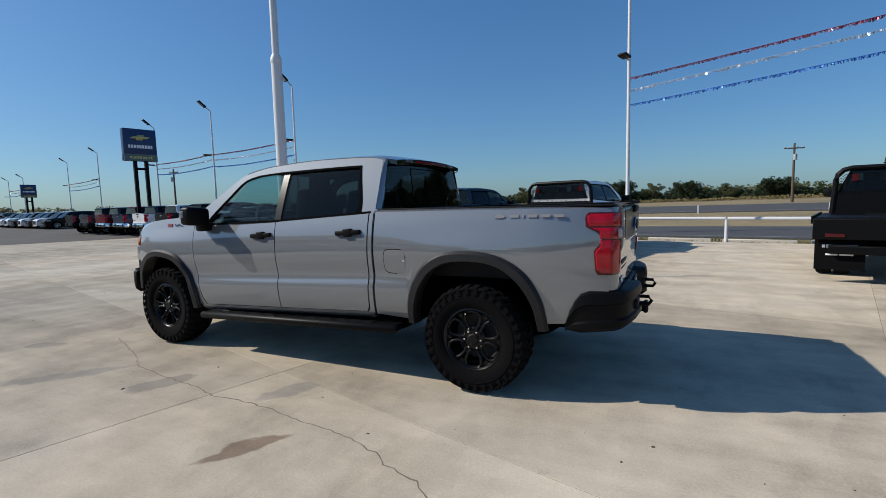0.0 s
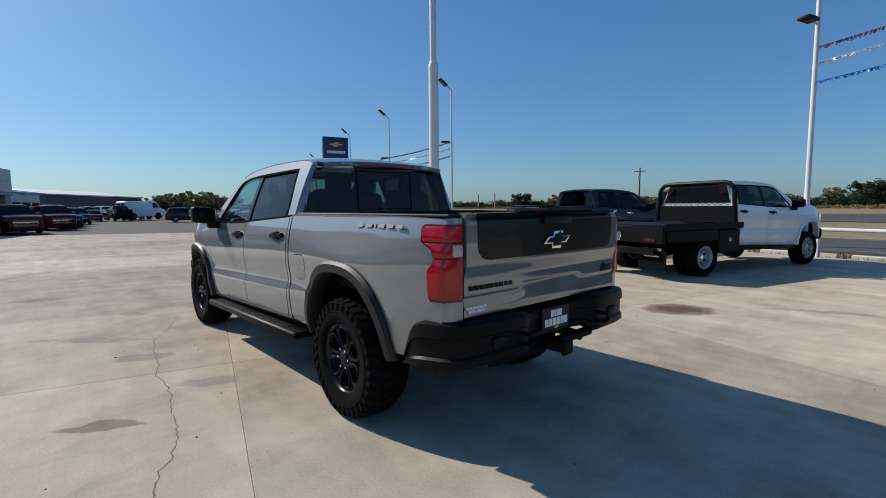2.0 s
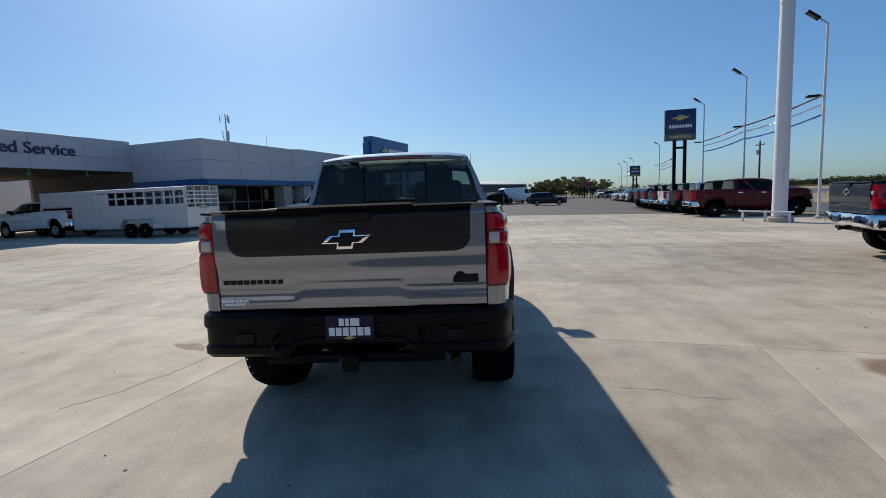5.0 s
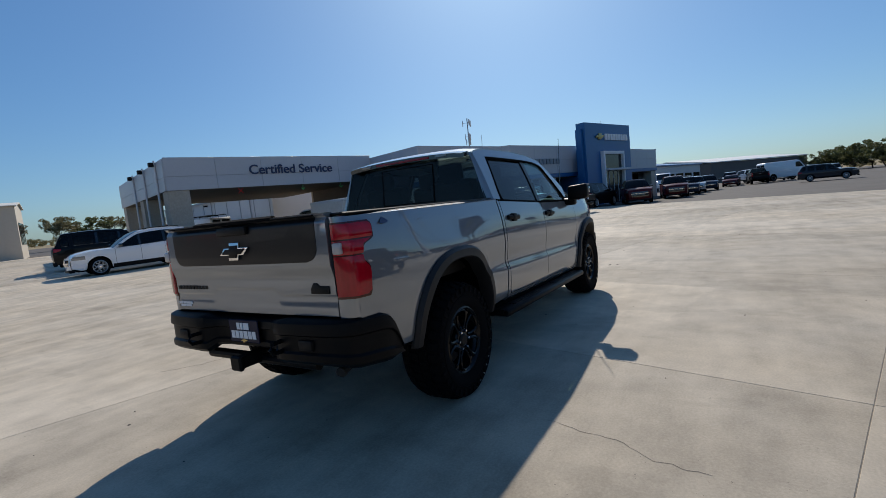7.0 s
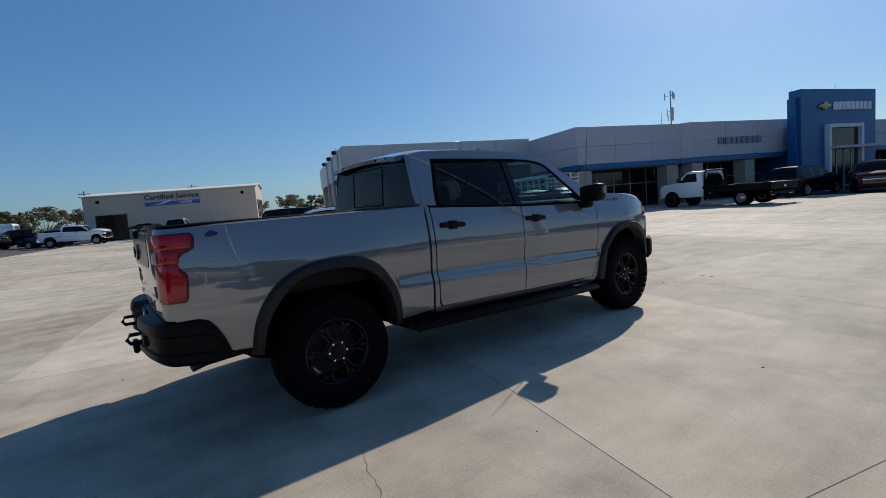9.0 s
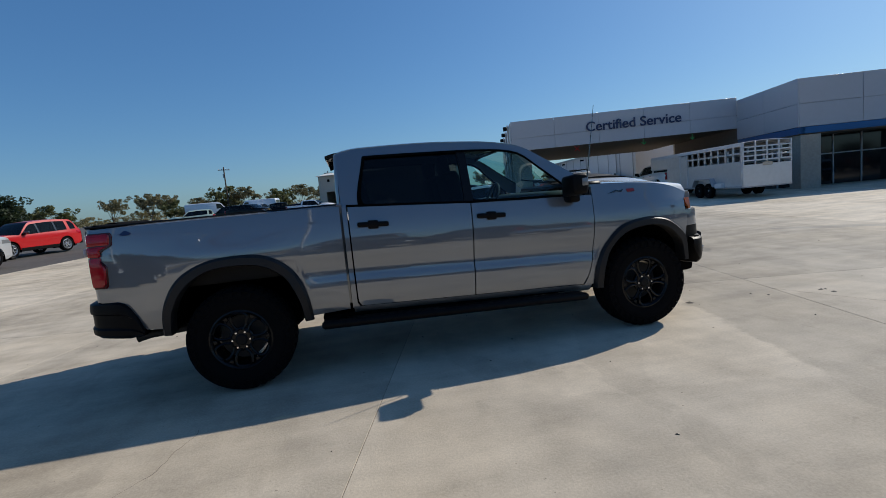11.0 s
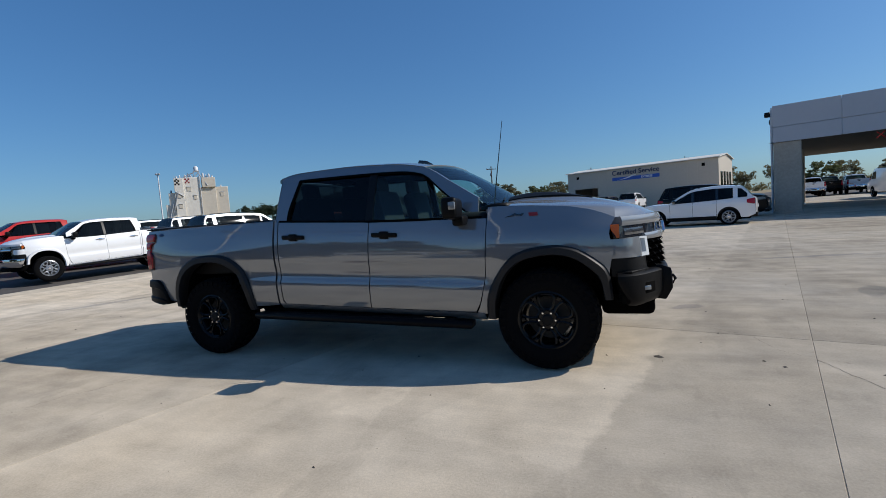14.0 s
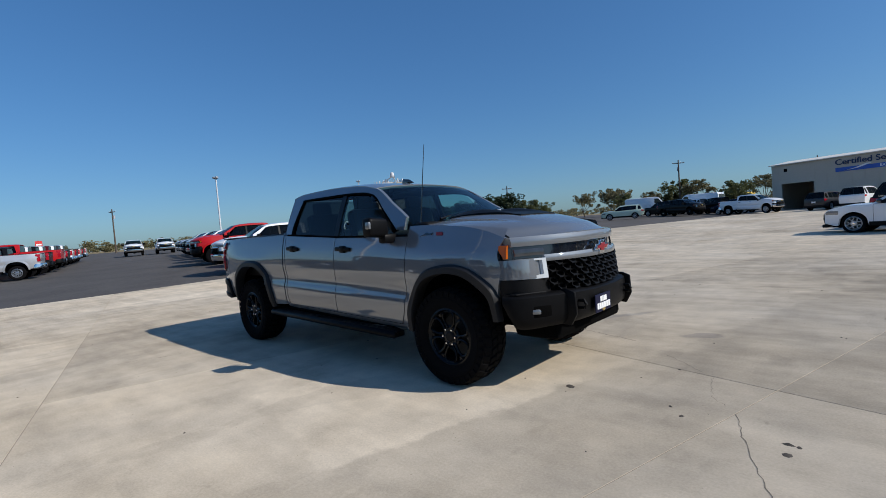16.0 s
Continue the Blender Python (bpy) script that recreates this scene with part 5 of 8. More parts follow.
def tail_lens_mesh(side, z0, z1):
    """One red lens block standing a little proud of the tail lamp's dark shell."""
    edge = line((1.0, -2.835), (1.02, -2.812), (1.15, -2.802), (1.19, -2.84), (1.29, -2.83), (1.32, -2.755), (1.40, -2.745), (1.412, -2.765))

    def spot(u, v):
        z = z0 + (z1 - z0) * v
        xf = edge(z)
        out = 0.018 + 0.008 * math.sin(math.pi * v) ** 0.5
        if u < 0.55:
            x = xf + (-2.905 - xf) * u / 0.55
            return x, flank(x, z) + out, z
        k = (u - 0.55) / 0.45
        return -2.909 - 0.042 * math.sin(k * math.pi / 2), flank(-2.905, z) + out - (flank(-2.905, z) + out - 0.829) * k, z

    return sheet(spot, 14, 10, 0.02, (0.6, -0.8, 0), side=side)


def mirror_mesh(side):
    bm = box(-0.07, 0.07, 0.0, 0.245, -0.085, 0.10, 0.035, 3)
    for v in bm.verts:
        v.co.x += 0.05 * (v.co.y / 0.27) ** 2 - 0.10 * v.co.y
        v.co.z += 0.02 * (v.co.y / 0.27)
        v.co = Vector((1.125 + v.co.x, (0.995 + v.co.y) * side, 1.425 + v.co.z))
    arm = box(-0.05, 0.06, -0.06, 0.12, -0.135, -0.045, 0.025, 2)
    arm.transform(Matrix.Translation((1.15, 0.0, 1.42)))
    for v in arm.verts:
        v.co.y = (0.955 + v.co.y) * side
    return join(bm, arm)


def step_mesh(side, bracket=None):
    """The side step's board, or one of the brackets that carry it."""
    bm = box(-1.20, 1.22, 0.925, 1.05, -0.035, 0.026, 0.015, 2) if bracket is None else box(bracket - 0.05, bracket + 0.05, 0.6, 0.98, -0.03, 0.015)
    for v in bm.verts:
        v.co.z += 0.437 - 0.030 * v.co.x
        v.co.y *= side
    return bm


def step_tread_mesh(side):
    bm = bmesh.new()
    for a, b in ((-0.95, -0.15), (0.2, 1.05)):
        for k in range(3):
            join(bm, box(a, b, 0.975 + k * 0.03, 0.992 + k * 0.03, 0.028, 0.034))
    for v in bm.verts:
        v.co.z += 0.437 - 0.030 * v.co.x
        v.co.y *= side
    return bm


def handle_mesh(side, x, z):
    bm = box(-0.135, 0.135, -0.012, 0.028, -0.022, 0.022, 0.014, 2)
    join(bm, box(-0.045, 0.045, -0.012, 0.032, -0.038, 0.036, 0.012, 2))
    for v in bm.verts:
        v.co.z -= 0.05 * v.co.x
        v.co = Vector((v.co.x + x, (v.co.y + flank(x, z)) * side, v.co.z + z))
    return bm


def tyre_mesh(r, w, rim, lugs):
    h = w / 2
    prof = [(rim, -h * 0.82), (rim + 0.02, -h * 0.93), (rim + (r - rim) * 0.45, -h * 1.02), (r - 0.045, -h * 0.98), (r - 0.018, -h * 0.86), (r - 0.012, -h * 0.5), (r - 0.012, h * 0.5), (r - 0.018, h * 0.86), (r - 0.045, h * 0.98), (rim + (r - rim) * 0.45, h * 1.02), (rim + 0.02, h * 0.93), (rim, h * 0.82)]
    bm = spin(prof, 64, "y", True)
    if lugs:
        n = 34
        for k in range(n):
            for row, (y0, y1, dz) in enumerate(((-0.98, -0.52, 0), (-0.44, -0.03, 0.5), (0.03, 0.44, 0.25), (0.52, 0.98, 0.6))):
                a = 2 * math.pi * (k + dz) / n
                b = box(-0.026, 0.026, y0 * h, y1 * h, r - 0.022, r + 0.002, 0.004, 1)
                for v in b.verts:
                    v.co.x += 0.22 * (v.co.y - (y0 + y1) * h / 2) * (1 if row % 2 else -1)
                    if abs(v.co.y) > 0.9 * h:
                        v.co.z -= 0.022
                join(bm, b, Matrix.Rotation(a, 4, "Y"))
            for s in (-1, 1):
                b = box(-0.016, 0.016, 0, 0.012, r - 0.075, r - 0.03, 0.003, 1)
                join(bm, b, Matrix.Rotation(2 * math.pi * (k + 0.4 * s) / n, 4, "Y") @ Matrix.Translation((0, s * h * 0.97 - (0.012 if s < 0 else 0), 0)))
        for s in (-1, 1):
            for ring in (0.52, 0.86):
                rr = rim + (r - rim) * ring
                join(bm, spin([(rr - 0.004, s * h * 0.99), (rr, s * h * 1.035), (rr + 0.004, s * h * 0.99)], 64, "y", True))
    return bm


def rim_mesh(rim, w, spokes, dish):
    """Barrel and spokes; the outer face looks to +y."""
    h = w / 2
    bm = spin([(rim + 0.004, h * 0.80), (rim + 0.012, h * 0.86), (rim - 0.004, h * 0.90), (rim - 0.022, h * 0.78), (rim - 0.04, h * 0.45), (rim - 0.05, -h * 0.8), (rim - 0.035, -h * 0.8), (rim - 0.02, h * 0.2)], 48, "y", True)
    face = h * 0.78 - dish
    for k in range(0 if spokes else 6):
        # a loop from the hub to the barrel and back, with a flat web between loops
        a = Matrix.Rotation(2 * math.pi * (k + 0.5) / 6, 4, "Y")
        loop = [(0.080, -0.020), (0.118, -0.050), (0.165, -0.066), (0.200, -0.064), (rim - 0.022, -0.040), (rim - 0.016, 0.0), (rim - 0.022, 0.040), (0.200, 0.064), (0.165, 0.066), (0.118, 0.050), (0.080, 0.020)]
        join(bm, tube([(x, face + 0.010 + 0.010 * smooth(0.1, 0.2, x), z) for x, z in loop], 0.0115, 6, True), a)
        join(bm, prism([(rim * 0.78, -0.012), (rim - 0.01, -0.026), (rim - 0.01, 0.026), (rim * 0.78, 0.012)], face - 0.012, face + 0.012, "y", 0.003), Matrix.Rotation(2 * math.pi * k / 6, 4, "Y"))
    for k in range(spokes):
        a = 2 * math.pi * k / spokes
        # stem from the hub, then two arms to the barrel
        for pts, y0, y1 in (
            ([(0.05, -0.026), (0.125, -0.017), (0.125, 0.017), (0.05, 0.026)], face - 0.03, face + 0.006),
            ([(0.115, -0.018), (rim * 0.66, -0.075), (rim - 0.015, -0.085), (rim - 0.012, -0.048), (rim * 0.70, -0.047), (0.14, 0.004)], face - 0.02, face + 0.018),
            ([(0.115, 0.018), (0.14, -0.004), (rim * 0.70, 0.047), (rim - 0.012, 0.048), (rim - 0.015, 0.085), (rim * 0.66, 0.075)], face - 0.02, face + 0.018)):
            b = prism(pts, y0, y1, "y", 0.004)
            join(bm, b, Matrix.Rotation(a, 4, "Y"))
    join(bm, spin([(0.0, face - 0.03), (0.098, face - 0.03), (0.10, face + 0.002), (0.086, face + 0.012), (0.0, face + 0.012)], 32))
    return bm


def cap_mesh(y):
    return spin([(0.0, y), (0.052, y), (0.050, y + 0.018), (0.036, y + 0.028), (0.0, y + 0.028)], 24)


def nuts_mesh(y, n):
    bm = bmesh.new()
    for k in range(n):
        join(bm, spin([(0.0, y), (0.0115, y), (0.0115, y + 0.02), (0.008, y + 0.028), (0.0, y + 0.028)], 6), Matrix.Rotation(2 * math.pi * (k + 0.5) / n, 4, "Y") @ Matrix.Translation((0.070, 0, 0)))
    return bm


def wheel(parent, x, y, side, r, w, rim, finish, lugs, name="wheel", dish=0.02, z=None, spokes=6):
    m = Matrix.Translation((x, y * side, r if z is None else z)) @ (Matrix() if side > 0 else Matrix.Rotation(math.pi, 4, "Z"))
    key = f"{r}{w}{rim}{lugs}{dish}{spokes}"
    t = part(name, shared("tyre/" + key, tyre_mesh, r, w, rim, lugs), M["rubber"], parent, "chunky off-road tyre" if lugs else "", m)
    part("rim", shared("rim/" + key, rim_mesh, rim, w, spokes, dish), finish, t)
    face = w / 2 * 0.78 - dish
    part("centre_cap", shared("cap/" + key, cap_mesh, face), M["trim"] if lugs else M["chrome"], t)
    if lugs:
        for k in range(6):
            part("lug_nut", shared("nut/" + key, nuts_mesh, face + 0.004, 1), M["chrome"], t, "", Matrix.Rotation(2 * math.pi * k / 6, 4, "Y"))
    part("brake_disc", shared("disc/" + key, spin, [(0.0, -0.03), (rim - 0.06, -0.03), (rim - 0.06, 0.0), (0.0, 0.0)], 32), M["brake"], t)
    return t


def liner_mesh(side, hub, inner):
    """The dark inside of a wheel arch."""
    pts = along(inner, 3)
    bm, rows = bmesh.new(), []
    for p in pts:
        x, z = hub + p[0] * 1.02, p[1] + 0.012
        rows.append([bm.verts.new((x, y * side, z)) for y in (0.975, 0.5)])
    for a, b in zip(rows, rows[1:]):
        bm.faces.new((a[0], a[1], b[1], b[0]))
    bm.faces.new([r[1] for r in rows])
    return bm


def core_mesh():
    """What lies behind the shut lines and under the floor."""
    bm = box(-0.90, 1.32, -0.93, 0.93, 0.50, 1.28, 0.02, 1)
    join(bm, box(1.30, 2.62, -0.48, 0.48, 0.50, 1.22))
    join(bm, box(-2.86, -0.96, -0.5, 0.5, 0.62, 0.92))
    for s in (1, -1):
        join(bm, box(-2.62, 2.7, s * 0.42 - 0.06, s * 0.42 + 0.06, 0.46, 0.60))
    for x in (-HUB, HUB):
        join(bm, tube([(x, -0.8, 0.42), (x, 0.8, 0.42)], 0.055, 10))
    d = spin([(0.0, -0.15), (0.12, -0.12), (0.16, 0), (0.12, 0.12), (0.0, 0.15)], 16)
    join(bm, d, Matrix.Translation((-HUB, 0.0, 0.42)))
    # unseen box added to stop sunlight passing between sill and side step
    join(bm, box(-1.2, 1.35, -0.93, 0.93, 0.44, 0.52))
    join(bm, box(2.3, 2.74, -0.62, 0.62, 0.40, 0.60, 0.05, 2))
    return bm


def bed_mesh():
    bm = box(-2.93, -0.99, -0.80, 0.80, 0.90, 0.95)
    for s in (1, -1):
        join(bm, box(-2.93, -0.99, s * 0.82 - 0.025, s * 0.82 + 0.025, 0.92, 1.45))
        join(bm, box(-2.25, -1.5, s * 0.70 - 0.12, s * 0.70 + 0.12, 0.95, 1.15, 0.06, 2))
    join(bm, box(-1.02, -0.99, -0.82, 0.82, 0.92, 1.445))
    return bm


def rail_cap_mesh():
    bm = bmesh.new()
    for s in (1, -1):
        join(bm, box(-2.92, -0.97, s * 0.855 - 0.05, s * 0.855 + 0.05, 1.462, 1.478, 0.006, 1))
    join(bm, box(-1.03, -0.97, -0.86, 0.86, 1.455, 1.475, 0.006, 1))
    return bm


def gate_cap_mesh():
    bm = sheet(lambda u, v: (-2.998 + 0.012 * (2 * u - 1) ** 2 + 0.10 * v, (2 * u - 1) * 0.735, 1.478 + 0.010 * math.sin(math.pi * v)), 24, 4, 0.008, (0, 0, -1))
    join(bm, sheet(lambda u, v: (-3.000 + 0.085 * v, (2 * u - 1) * (0.40 - 0.05 * v), 1.488 + 0.012 * math.sin(math.pi * v) ** 0.5), 12, 4, 0.01, (0, 0, -1)))
    return bm


def seat_mesh(x, y):
    bm = box(x - 0.24, x + 0.26, y - 0.26, y + 0.26, 1.0, 1.16, 0.05, 2)
    b = box(-0.08, 0.08, -0.25, 0.25, 0.0, 0.62, 0.06, 2)
    join(bm, b, Matrix.Translation((x - 0.22, y, 1.08)) @ Matrix.Rotation(radians(-12), 4, "Y"))
    h = box(-0.05, 0.05, -0.13, 0.13, 0.0, 0.19, 0.04, 2)
    return join(bm, h, Matrix.Translation((x - 0.36, y, 1.66)) @ Matrix.Rotation(radians(-8), 4, "Y"))


def dash_mesh():
    bm = box(0.95, 1.36, -0.80, 0.80, 1.10, 1.40, 0.08, 3)
    ring = [(math.cos(a) * 0.19, math.sin(a) * 0.19, 0) for a in (2 * math.pi * k / 28 for k in range(28))]
    w = tube(ring, 0.018, 8, True)
    join(w, tube([(-0.18, 0, 0), (0.18, 0, 0)], 0.02, 6))
    join(w, tube([(0, 0, 0), (0, -0.18, 0)], 0.02, 6))
    return join(bm, w, Matrix.Translation((0.82, 0.40, 1.36)) @ Matrix.Rotation(radians(-68), 4, "Y"))


def plate_set(parent, m, hero=True):
    p = part("dealer_plate", shared("plate", box, -0.15, 0.15, -0.008, 0.0, -0.076, 0.076, 0.006, 1), M["blue_plate"], parent, "navy dealer plate with white lettering", m)
    part("plate_letters", shared("platetop", bars_bm, (0.03, 0.022, 0.055), 0.045), M["ink_white"], p, "", Matrix.Translation((0, -0.009, 0.033)))
    part("plate_letters", shared("platelow", bars_bm, (0.034, 0.034, 0.034, 0.038, 0.034, 0.034), 0.05), M["ink_white"], p, "", Matrix.Translation((0, -0.009, -0.024)))
    part("plate_emblem", shared("plateemb", bowtie, 0.07, 0.024, 0.004, 0.001), M["gold"], p, "", Matrix.Translation((0, -0.009, -0.062)))
    return p


def bars_bm(widths, height, gap=0.008):
    bm, x = bmesh.new(), -(sum(widths) + gap * (len(widths) - 1)) / 2
    for w in widths:
        box(x, x + w, -0.003, 0, -height / 2, height / 2, bm=bm)
        x += w + gap
    return bm


FACE_LEFT, FACE_RIGHT = Matrix.Rotation(math.pi, 4, "Z"), Matrix()
FACE_REAR, FACE_FRONT = Matrix.Rotation(-math.pi / 2, 4, "Z"), Matrix.Rotation(math.pi / 2, 4, "Z")


def pickup(m, colour, label, category="pickup truck", group="", bison=False, bed="box", chrome=True, finish="rim_silver", inside=True):
    t = thing("pickup_truck", m, label, category, group)
    body = M[colour]
    lower = M["chrome"] if chrome else M["steel_black"]
    for side, word in ((1, "left"), (-1, "right")):
        k = f"/{side}"
        part("front_fender", shared("fender" + k, fender_mesh, side), body, t)
        fd = part("front_door", shared("fdoor" + k, door_mesh, side, True), body, t)
        rd = part("rear_door", shared("rdoor" + k, door_mesh, side, False), body, t)
        part("door_handle", shared("hf" + k, handle_mesh, side, 0.372, 1.243), M["steel_black"] if bison or not chrome else M["chrome"], fd, "black handle" if bison else "")
        part("door_handle", shared("hr" + k, handle_mesh, side, -0.690, 1.274), M["steel_black"] if bison or not chrome else M["chrome"], rd)
        part("cab_corner", shared("corner" + k, corner_mesh, side), body, t)
        part("roof_rail", shared("rail" + k, rail_mesh, side), body, t)
        part("rocker", shared("rocker" + k, rocker_mesh, side), body, t)
        part("door_glass", shared("gf" + k, pane_mesh, side, True), M["glass_front"] if bison else M["glass_dark"], fd, "lightly tinted window" if bison else "")
        part("door_glass", shared("gr" + k, pane_mesh, side, False), M["glass_dark"], rd, "dark privacy glass")
        part("door_pillar", shared("pil" + k, pillar_mesh, side), M["pillar"], t)
        part("window_trim", shared("frame" + k, frame_mesh, side), M["dark"], t)
        part("wheel_arch_flare", shared("ff" + k, flare_mesh, side, FRONT_IN, FRONT_OUT, HUB), M["flare"] if bison else body, t)
        part("wheel_arch_liner", shared("lf" + k, liner_mesh, side, HUB, FRONT_IN), M["dark"], t)
        part("wheel_arch_liner", shared("lr" + k, liner_mesh, side, -HUB, REAR_IN), M["dark"], t)
        part("wing_mirror", shared("mir" + k, mirror_mesh, side), M["steel_black"], t, "black wing mirror")
        st = part("side_step", shared("step" + k, step_mesh, side), M["steel_black"], t)
        part("step_tread", shared("tread" + k, step_tread_mesh, side), M["trim"], st)
        if bison:
            part("step_edge", tube([(x, side * 1.052, 0.434 - 0.030 * x) for x in (-1.21, -1.19, 1.21, 1.23)], [0.02, 0.036, 0.036, 0.02], 14), M["steel_black"], st, "black round outer edge")
            for x in (-0.8, 0.1, 0.95):
                part("step_bracket", step_mesh(side, x), M["steel_black"], st)
        lamp = part("headlight", shared("hl" + k, nose_strip, side * 0.60, side * 0.885, 1.095, 1.195, 0.002, 0.05), M["lamp_body"], t, "dark slim headlight")
        part("lens", shared("hl2" + k, nose_strip, side * 0.645, side * 0.845, 1.116, 1.172, 0.006, 0.02, 12, 3, 0.004), M["lens_smoke"] if bison else M["lens_clear"], lamp)
        part("marker_light", shared("amb" + k, marker_mesh, side), M["lens_amber"], lamp, "amber marker light")
        part("light_guide", shared("drl" + k, guide_mesh, side), M["white_trim"] if bison else M["chrome"], t, "white C-shaped daytime light")
        part("front_corner_panel", shared("fcp" + k, wedge_mesh, side), body, t)
        part("lower_corner", shared("fcl" + k, wedge_mesh, side, 0.78, 0.930, 0.014, 0.64), M["trim"], t, "black corner pocket under the light")
        part("air_pocket", shared("pocket" + k, nose_strip, side * 0.63, side * 0.84, 0.80, 0.96, -0.03, 0.05), M["trim"], t)
        if bed == "box":
            part("bedside", shared("bed" + k, bedside_mesh, side), body, t)
            part("wheel_arch_flare", shared("fr" + k, flare_mesh, side, REAR_IN, REAR_OUT, -HUB), M["flare"] if bison else body, t)
            tl = part("tail_light", shared("tl" + k, tail_light_mesh, side), M["lens_dark"] if bison else M["lens_red"], t, "red wrap-round tail light")
            if bison:
                part("upper_lens", shared("tlu" + k, tail_lens_mesh, side, 1.325, 1.412), M["lens_red"], tl)
                part("middle_lens", shared("tlm" + k, tail_lens_mesh, side, 1.236, 1.316), M["lens_red"], tl)
                part("lower_lens", shared("tll" + k, tail_lens_mesh, side, 1.0, 1.228), M["lens_red"], tl)
            part("reverse_lamp", shared("rev" + k, box, -2.962, -2.935, 0.832, 0.895, 1.242, 1.310, 0.010, 2) if side > 0 else shared("rev" + k, box, -2.962, -2.935, -0.895, -0.832, 1.242, 1.310, 0.010, 2), M["lens_reverse"], tl, "pale reverse lens")
        r, w = (0.435, 0.305) if bison else (0.415, 0.275)
        wheel(t, HUB, 0.872, side, r, w, 0.245, M[finish], bison, "front_wheel", spokes=0 if bison else 6)
        if bed == "box":
            wheel(t, -HUB, 0.872, side, r, w, 0.245, M[finish], bison, "rear_wheel", spokes=0 if bison else 6)
    part("roof", shared("roof", roof_mesh), body, t)
    part("windscreen", shared("wind", windscreen_mesh), M["glass_wind"], t)
    part("rear_window", shared("rearglass", rear_glass_mesh), M["glass_rear"] if bison else M["glass_dark"], t, "dark sliding rear window")
    part("cab_back", shared("cabback", rear_cab_mesh), body, t)
    hood = part("bonnet", shared("hood", hood_mesh), body, t)
    part("grille_surround", shared("lip", nose_strip, -0.865, 0.865, 1.195, 1.272, 0.012, 0.08, 30, 4, 0.010), body, t)
    part("upper_grille", shared("ug", nose_strip, -0.61, 0.61, 1.115, 1.197, -0.02, 0.03, 20, 2), M["gloss_black"], t)
    part("grille_bar", shared("gbar", nose_strip, -0.66, 0.66, lambda y: 1.055 + 0.01 * abs(y), 1.115, 0.018, 0.06, 24, 3, 0.012), body if bison or not chrome else M["chrome"], t)
    part("grille_ground", shared("gg", nose_strip, -0.66, 0.66, 0.80, 1.06, -0.05, 0.03, 20, 2), M["dark"], t)
    part("grille_mesh", shared("gm", grille_mesh), M["steel_black"], t, "black honeycomb grille")
    part("front_bumper", shared("fb", front_bumper_mesh), lower, t, "black steel front bumper" if bison else "")
    part("underbody", shared("core", core_mesh), M["dark"], t)
    part("emblem", shared("fe", bowtie, 0.31, 0.115, 0.03), M["chrome"] if bison else M["gold"], t, "", Matrix.Translation((2.84, 0, 1.125)) @ FACE_FRONT)
    if inside:
        for n, (x, y) in enumerate(((0.45, 0.42), (0.45, -0.42), (-0.45, 0.42), (-0.45, -0.42))):
            part("seat", shared(f"seat{n}", seat_mesh, x, y), M["seat"], t)
        part("dashboard", shared("dash", dash_mesh), M["seat"], t)
    if bed == "box":
        part("bed_liner", shared("bedliner", bed_mesh), M["trim"], t)
        part("rail_cap", shared("railcap", rail_cap_mesh), M["trim"], t)
        gate = part("tailgate", shared("gate", tailgate_mesh), body, t)
        part("gate_cap", shared("gatecap", gate_cap_mesh), M["rubber"] if bison else body, gate)
        part("rear_bumper", shared("rb" + str(bison), rear_bumper_mesh, bison), lower, t, "black steel rear bumper" if bison else "")
        part("hitch", shared("hitch", hitch_mesh), M["steel_black"], t)
        part("gate_handle", shared("ghandle", box, -3.005, -2.97, -0.15, 0.15, 1.40, 1.455, 0.012, 2), M["trim"], gate)
        part("emblem", shared("re", bowtie, 0.30, 0.115, 0.016, 0.003), M["chrome"], gate, "chrome-edged emblem", Matrix.Translation((-2.981, 0, 1.297)) @ FACE_REAR)
        part("emblem_centre", shared("rec", bowtie, 0.235, 0.080, 0.012, 0.002), M["trim"], gate, "", Matrix.Translation((-2.993, 0, 1.297)) @ FACE_REAR)
        part("model_letters", shared("silv", bars_bm, (0.032,) * 9, 0.026, 0.010), M["trim"], gate, "", Matrix.Translation((-2.9505, 0.592, 1.052)) @ FACE_REAR)
    return t


def wedge_mesh(side, z0=0.935, z1=1.092, inset=0.0, inner=0.69):
    """The panel that sweeps from the grille round into the fender between two heights."""
    def spot(u, v):
        z = z0 + (z1 - z0) * v
        a = (nose(inner, z, 0.006 - inset), inner)
        c = (2.405, flank(2.405, z) - 0.004 - inset)
        b = (a[0] - 0.03, c[1] - 0.012)
        w = (1 - u) ** 2, 2 * u * (1 - u), u * u
        return sum(p * q for p, q in zip(w, (a[0], b[0], c[0]))), sum(p * q for p, q in zip(w, (a[1], b[1], c[1]))), z

    return sheet(spot, 14, 12, 0.03, side=side)


def guide_mesh(side):
    bm = nose_strip(side * 0.665, side * 0.86, lambda y: 1.074 + 0.04 * (abs(y) - 0.66), 1.092, 0.034, 0.06, 12, 2)
    join(bm, nose_strip(side * 0.660, side * 0.690, 0.945, 1.090, 0.034, 0.06, 4, 4))
    return join(bm, nose_strip(side * 0.66, side * 0.83, 0.930, lambda y: 0.968 - 0.16 * (abs(y) - 0.66), 0.034, 0.06, 12, 2))


def marker_mesh(side):
    """The amber lamp that wraps from the headlight onto the fender."""
    def spot(u, v):
        z = 1.104 + 0.108 * v
        back = 2.452 - 0.040 * smooth(0.0, 0.75, v)
        x = 2.478 + (back - 2.478) * u
        return x, flank(x, z) + 0.006, z

    return sheet(spot, 6, 6, 0.03, side=side)


